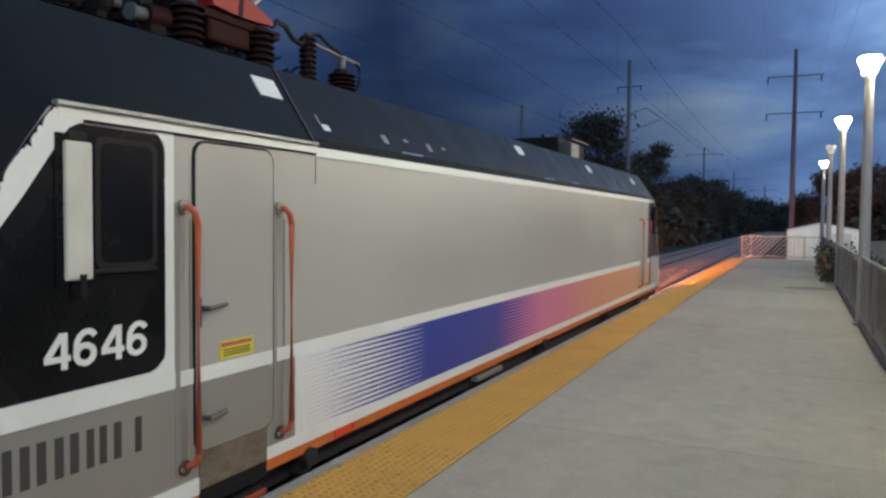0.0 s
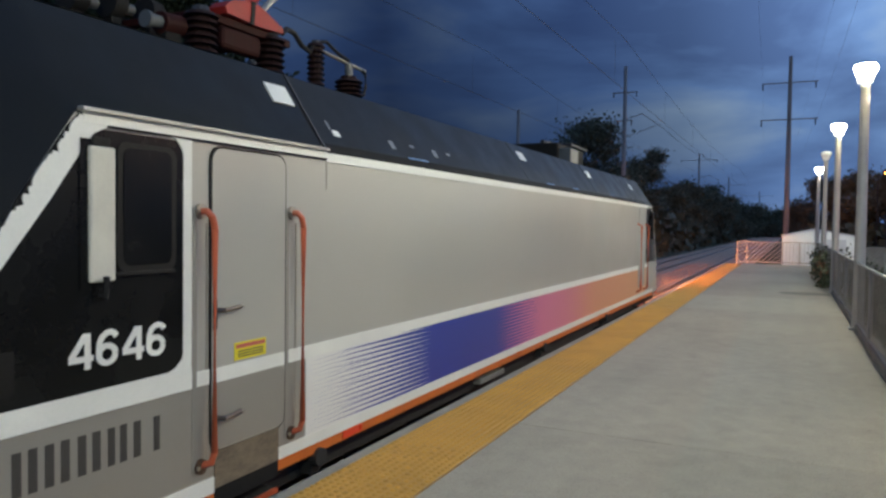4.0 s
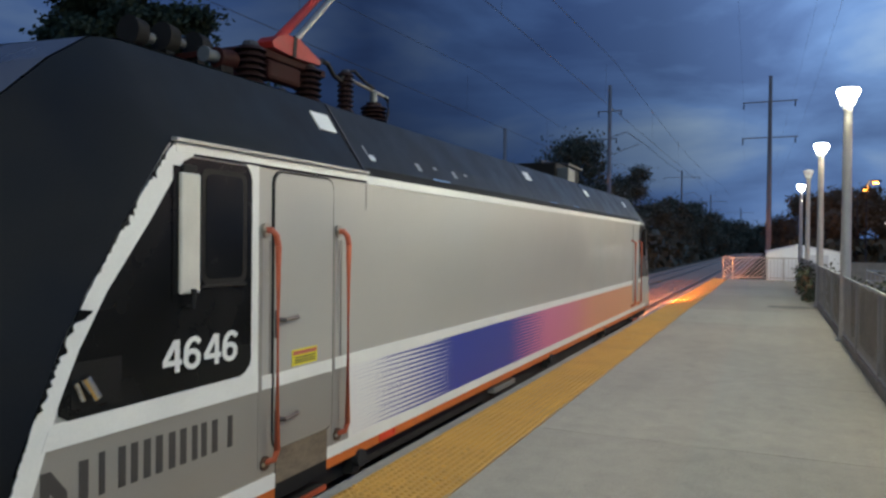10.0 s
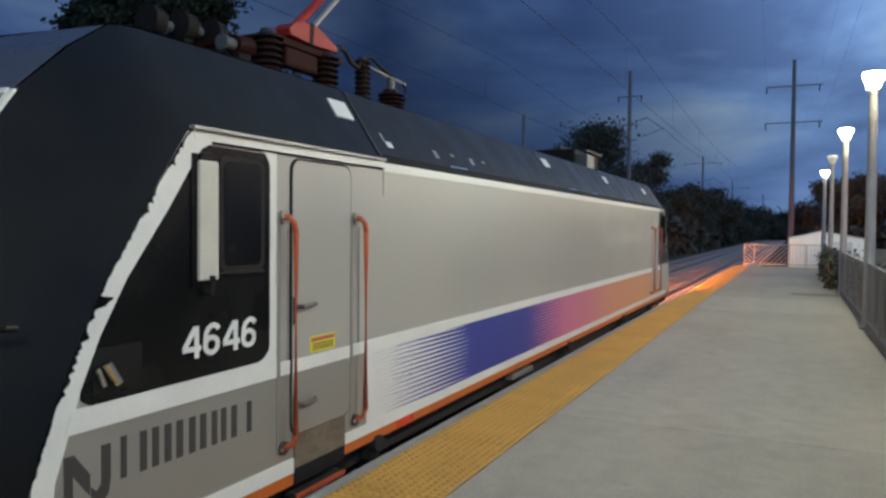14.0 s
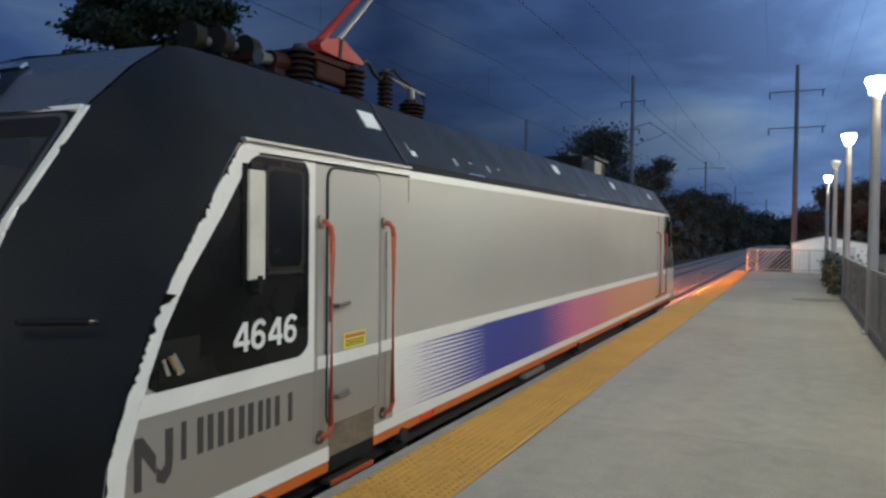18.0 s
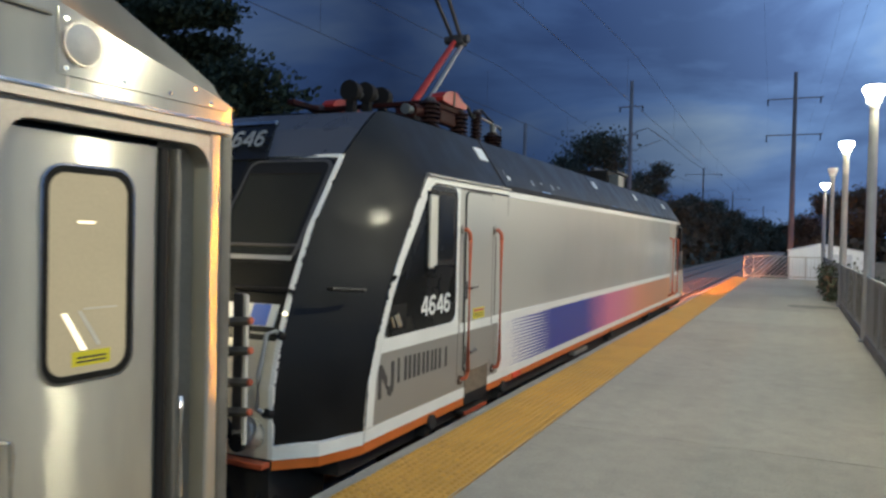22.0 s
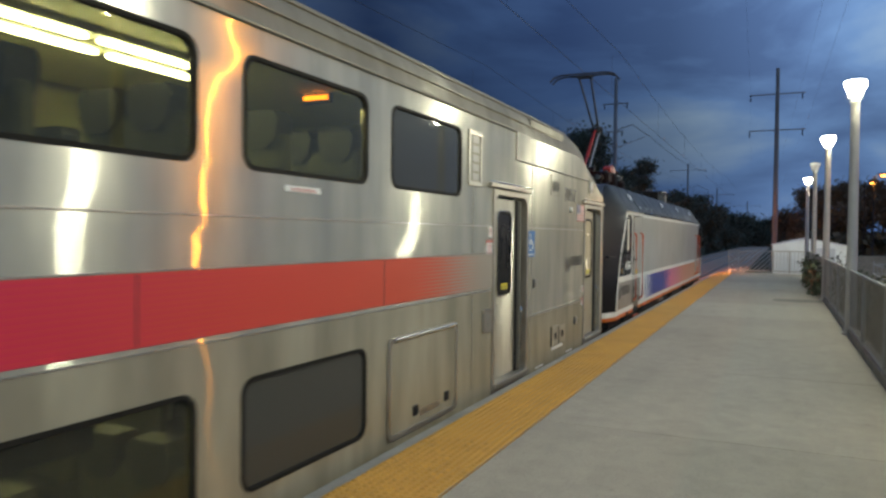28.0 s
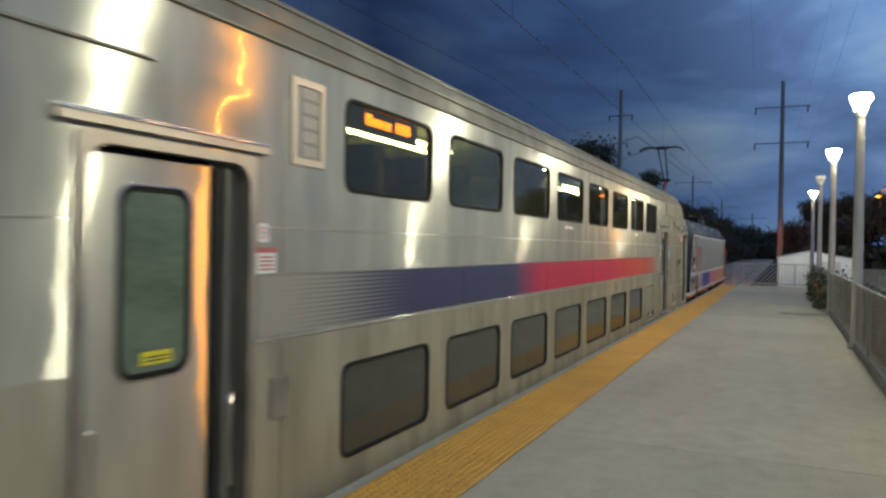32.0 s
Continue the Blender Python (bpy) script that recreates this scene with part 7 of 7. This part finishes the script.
def conifer(x, y, z0, height, spread, seed, label, needles, size, bare):
    """A straight trunk with tiers of drooping boughs, each a spray of small needle tufts."""
    r = random.Random(seed)
    t = thing("tree", x, y, z0, label, "tree", "trees beside the railway")
    b = rod((x, y, z0), (x, y, z0 + height), height * 0.02, 8, height * 0.003)
    boughs = []
    for k in range(64):
        f = bare + (0.98 - bare) * (k / 63) ** 1.1
        a = r.uniform(0, 6.283)
        reach = spread * (1 - f) ** 0.7 / (1 - bare) ** 0.7 * r.uniform(0.55, 1.12) + 0.05
        p = Vector((x, y, z0 + height * f))
        q = p + Vector((math.cos(a) * reach, math.sin(a) * reach, reach * r.uniform(-0.12, 0.30)))
        rod(p, q, 0.03 * (1.1 - f), 5, 0.008, b)
        boughs.append((p, q, reach))
    part("trunk", b, BARK, t)
    verts, faces = [], []
    for k in range(needles):
        p, q, reach = r.choices(boughs, [w for u, v, w in boughs])[0] if k % 50 == 0 else (p, q, reach)
        f = 0.15 + 0.9 * r.random() ** 0.7
        c = p.lerp(q, f) + Vector((r.gauss(0, 0.16), r.gauss(0, 0.16), r.gauss(-0.02, 0.075))) * reach * 0.75
        n = Vector((r.gauss(0, 1), r.gauss(0, 1), r.gauss(0, 1))).normalized()
        u = n.orthogonal().normalized() * size * r.uniform(0.6, 1.3)
        v = n.cross(u) * 0.55
        i = len(verts)
        verts += [c + u, c + v, c - u, c - v]
        faces.append((i, i + 1, i + 2, i + 3))
    me = bpy.data.meshes.new("crown")
    o = origin(t)
    me.from_pydata([v * U - o for v in verts], [], faces)
    me.materials.append(PINE)
    new("crown", me).parent = t


# conifers behind the train
conifer(-14.2, 12.7, -1.42, 10.6, 3.2, 11, "large dark conifer behind the train", 62000, 0.085, 0.46)
conifer(-13.75, 17.2, -1.42, 7.7, 1.0, 13, "slim dark conifer behind the train", 12000, 0.07, 0.52)
conifer(-17.2, 12.0, -1.42, 6.3, 0.5, 14, "small dark conifer behind the train", 6000, 0.06, 0.5)
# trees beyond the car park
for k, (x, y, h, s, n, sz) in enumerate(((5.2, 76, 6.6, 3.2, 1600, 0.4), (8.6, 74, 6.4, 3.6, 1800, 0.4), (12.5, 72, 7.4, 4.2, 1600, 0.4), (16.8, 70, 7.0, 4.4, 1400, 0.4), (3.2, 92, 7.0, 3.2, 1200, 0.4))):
    tree(x, y, -1.42, h + 1.4, s, 80 + k, LITLEAF, "leafy tree beyond the car park, lamp warmth in its colour", n * 8, sz * 0.37, 0.8, 0.12, 0.21)

# hedge of undergrowth closing the view under the trees
ug = bmesh.new()
r = random.Random(5)
for k in range(9000):
    y = 36 + 240 * r.random() ** 1.4
    x = -11.4 - r.random() * (4 + y * 0.03) if k % 4 else -13 + 22 * r.random()
    if k % 4 == 0:
        y = 250 + r.random() * 20
    z = -1.4 + r.random() ** 1.3 * (3.2 + 0.012 * y)
    s = 0.25 + y * 0.003
    n = Vector((r.gauss(0, 1), r.gauss(0, 1), r.gauss(0, 1))).normalized()
    u = n.orthogonal().normalized() * s
    v = n.cross(u)
    c = Vector((x, y, z))
    ug.faces.new([ug.verts.new(p) for p in (c + u, c + v, c - u, c - v)])
for k in range(3200):
    c = Vector((1.6 + 21 * r.random(), 68.5 + 8 * r.random(), -1.4 + 3.4 * r.random() ** 1.2))
    n = Vector((r.gauss(0, 1), r.gauss(0, 1), r.gauss(0, 1))).normalized()
    u = n.orthogonal().normalized() * 0.34
    v = n.cross(u)
    ug.faces.new([ug.verts.new(p) for p in (c + u, c + v, c - u, c - v)])
tagged(part("undergrowth", ug, LEAF), "dark undergrowth and far woods beside the line", "undergrowth", kind="stuff")

# shrub growing through the fence
sb = thing("shrub", 0.98, 22, 0.0, "green shrub growing through the platform fence", "shrub")
b = bmesh.new()
lv, lf = [], []
r = random.Random(21)
for k in range(60):
    y = r.uniform(20.5, 29.5)
    p = Vector((1.12, y, 0.0))
    q = p + Vector((r.uniform(-0.35, 0.1), r.uniform(-0.4, 0.4), r.uniform(0.2, 0.95)))
    rod(p, q, 0.010, 5, 0.004, b)
    for j in range(26):
        c = p.lerp(q, r.uniform(0.3, 1.05)) + Vector((r.gauss(0, 0.10), r.gauss(0, 0.14), r.gauss(0, 0.10)))
        n = Vector((r.gauss(0, 1), r.gauss(0, 1), r.gauss(0, 1))).normalized()
        u = n.orthogonal().normalized() * 0.055
        v = n.cross(u) * 0.6
        i = len(lv)
        lv += [c + u, c + v, c - u, c - v]
        lf.append((i, i + 1, i + 2, i + 3))
tagged(part("stems", b, BARK, sb), kind="stuff")
rv, rf = [], []
for k in range(420):
    c = Vector((0.92 + r.gauss(0, 0.07), r.uniform(21.5, 29.0), abs(r.gauss(0.30, 0.22)) + 0.02))
    n = Vector((r.gauss(0, 1), r.gauss(0, 1), r.gauss(0, 1))).normalized()
    u = n.orthogonal().normalized() * 0.05
    v = n.cross(u) * 0.6
    rf.append((len(rv), len(rv) + 1, len(rv) + 2, len(rv) + 3))
    rv += [c + u, c + v, c - u, c - v]
me = bpy.data.meshes.new("rusty_leaves")
me.from_pydata([v * U - origin(sb) for v in rv], [], rf)
me.materials.append(RUSTLEAF)
ro = tagged(new("rusty_leaves", me), "withered reddish leaves", kind="stuff")
ro.parent = sb
me = bpy.data.meshes.new("leaves")
me.from_pydata([v * U - origin(sb) for v in lv], [], lf)
me.materials.append(LEAFB)
lo = new("leaves", me)
lo.parent = sb
# weeds and creeper crowding the outside of the fence
wd = thing("weeds", 1.5, 10, -1.42, "tangled weeds and creeper behind the platform fence", "weeds")
wv, wf, b = [], [], bmesh.new()
r = random.Random(33)
for k in range(150):
    y = r.uniform(2.5, 21.0)
    p = Vector((r.uniform(1.22, 1.75), y, -1.40))
    top = 0.35 + 0.45 * math.sin(y * 1.3) ** 2 + r.uniform(-0.15, 0.25)
    q = Vector((p.x + r.uniform(-0.1, 0.1), y + r.uniform(-0.2, 0.2), top))
    rod(p, q, 0.008, 4, 0.003, b)
    for j in range(44):
        f = 1 - 0.75 * r.random() ** 1.4
        c = p.lerp(q, f) + Vector((r.gauss(0, 0.07), r.gauss(0, 0.13), r.gauss(0, 0.09)))
        if c.x < 1.17:
            c.x = 1.17 + r.random() * 0.05
        n = Vector((r.gauss(0, 1), r.gauss(0, 1), r.gauss(0, 1))).normalized()
        u = n.orthogonal().normalized() * r.uniform(0.03, 0.06)
        v = n.cross(u) * 0.6
        wf.append((len(wv), len(wv) + 1, len(wv) + 2, len(wv) + 3))
        wv += [c + u, c + v, c - u, c - v]
tagged(part("stems", b, BARK, wd), kind="stuff")
me = bpy.data.meshes.new("leaves")
me.from_pydata([v * U - origin(wd) for v in wv], [], wf)
me.materials.append(LEAFB)
wo = tagged(new("leaves", me), kind="stuff")
wo.parent = wd

# ---- beyond the fence ----


def street_lamp(x, y, top, reach):
    p = thing("street_lamp", x, y, -1.42, "dark street lamp with a lit orange sodium head", "street lamp", "street lamps")
    part("post", rod((x, y, -1.42), (x, y, top), 0.06, 10, 0.04), DARKSTEEL, p)
    part("arm", tube([(x, y, top - 0.1), (x + reach * 0.5, y, top + 0.15), (x + reach, y, top + 0.15)], 0.025, 8), DARKSTEEL, p)
    h = part("head", box(x + reach - 0.1, x + reach + 0.55, y - 0.15, y + 0.15, top + 0.12, top + 0.26, 0.04), DARKSTEEL, p)
    g = part("lens", box(x + reach + 0.05, x + reach + 0.38, y - 0.11, y + 0.11, top + 0.03, top + 0.11, 0.03), SODIUMGLOW, h)
    g.visible_shadow = False


street_lamp(6.10, 60.0, 5.95, 0.35)
street_lamp(6.35, 69.0, 6.03, 0.35)
street_lamp(8.5, 16.0, 6.25, 0.4)

ASPHALT = material("asphalt", (0.05, 0.05, 0.052), 0.85, vary=0.3, scale=1.5, fine=40, bump=0.3)
lot = box(1.6, 40, -20, 68, -1.43, -1.40)
tagged(part("car_park", lot, ASPHALT, at=(15, 20, -1.4)), "dark asphalt car park below the platform", "car park", kind="structure")

# bus shelter with a pale flat roof
sx, sy = 4.15, 27.0
s = thing("shelter", sx, sy, -1.42, "dark shelter with a pale flat roof beyond the fence", "shelter")
part("roof", box(sx - 0.80, sx + 0.50, sy - 0.8, sy + 0.8, 2.22, 2.32, 0.02), SHEDWHITE, s)
for x, y in ((sx - 0.5, sy - 0.6), (sx - 0.5, sy + 0.6), (sx + 0.25, sy - 0.6), (sx + 0.25, sy + 0.6)):
    part("post", box(x - 0.10, x + 0.10, y - 0.08, y + 0.08, -1.42, 2.22, 0.01), POLESTEEL, s)
part("back_panel", box(sx + 0.36, sx + 0.40, sy - 0.6, sy + 0.6, -0.9, 1.6), POLESTEEL, s)

# ramp railings beyond the fence
rr = thing("ramp_railing", 3.4, 24, -1.42, "pale steel ramp railing beyond the fence", "railing")
for z in (0.72, 0.38):
    part("rail", tube([(2.3, 14, z), (2.7, 22, z), (3.1, 30, z - 0.1), (5.2, 31, z - 0.1)], 0.028, 8), GALV, rr)
for k in range(9):
    f = k / 8
    part("post", rod((2.3 + 0.8 * f, 14 + 16 * f, -1.42), (2.3 + 0.8 * f, 14 + 16 * f, 0.74), 0.025, 8), GALV, rr)
wl2 = thing("garden_wall", 6, 44, -1.42, "low pale wall at the far side of the car park", "wall")
part("wall", box(3.6, 14, 44, 44.25, -1.42, 0.55, 0.02), CONCRETE, wl2)
part("coping", box(3.55, 14.05, 43.95, 44.3, 0.55, 0.63, 0.015), CONCRETE, wl2)


def motions():
    rows = [(t, s) for t, s in RUN]
    for body in (loco, car):
        x, y, z = body.location
        walk(body, [(t, pose(x, y + s, z)) for t, s in rows])


motions()
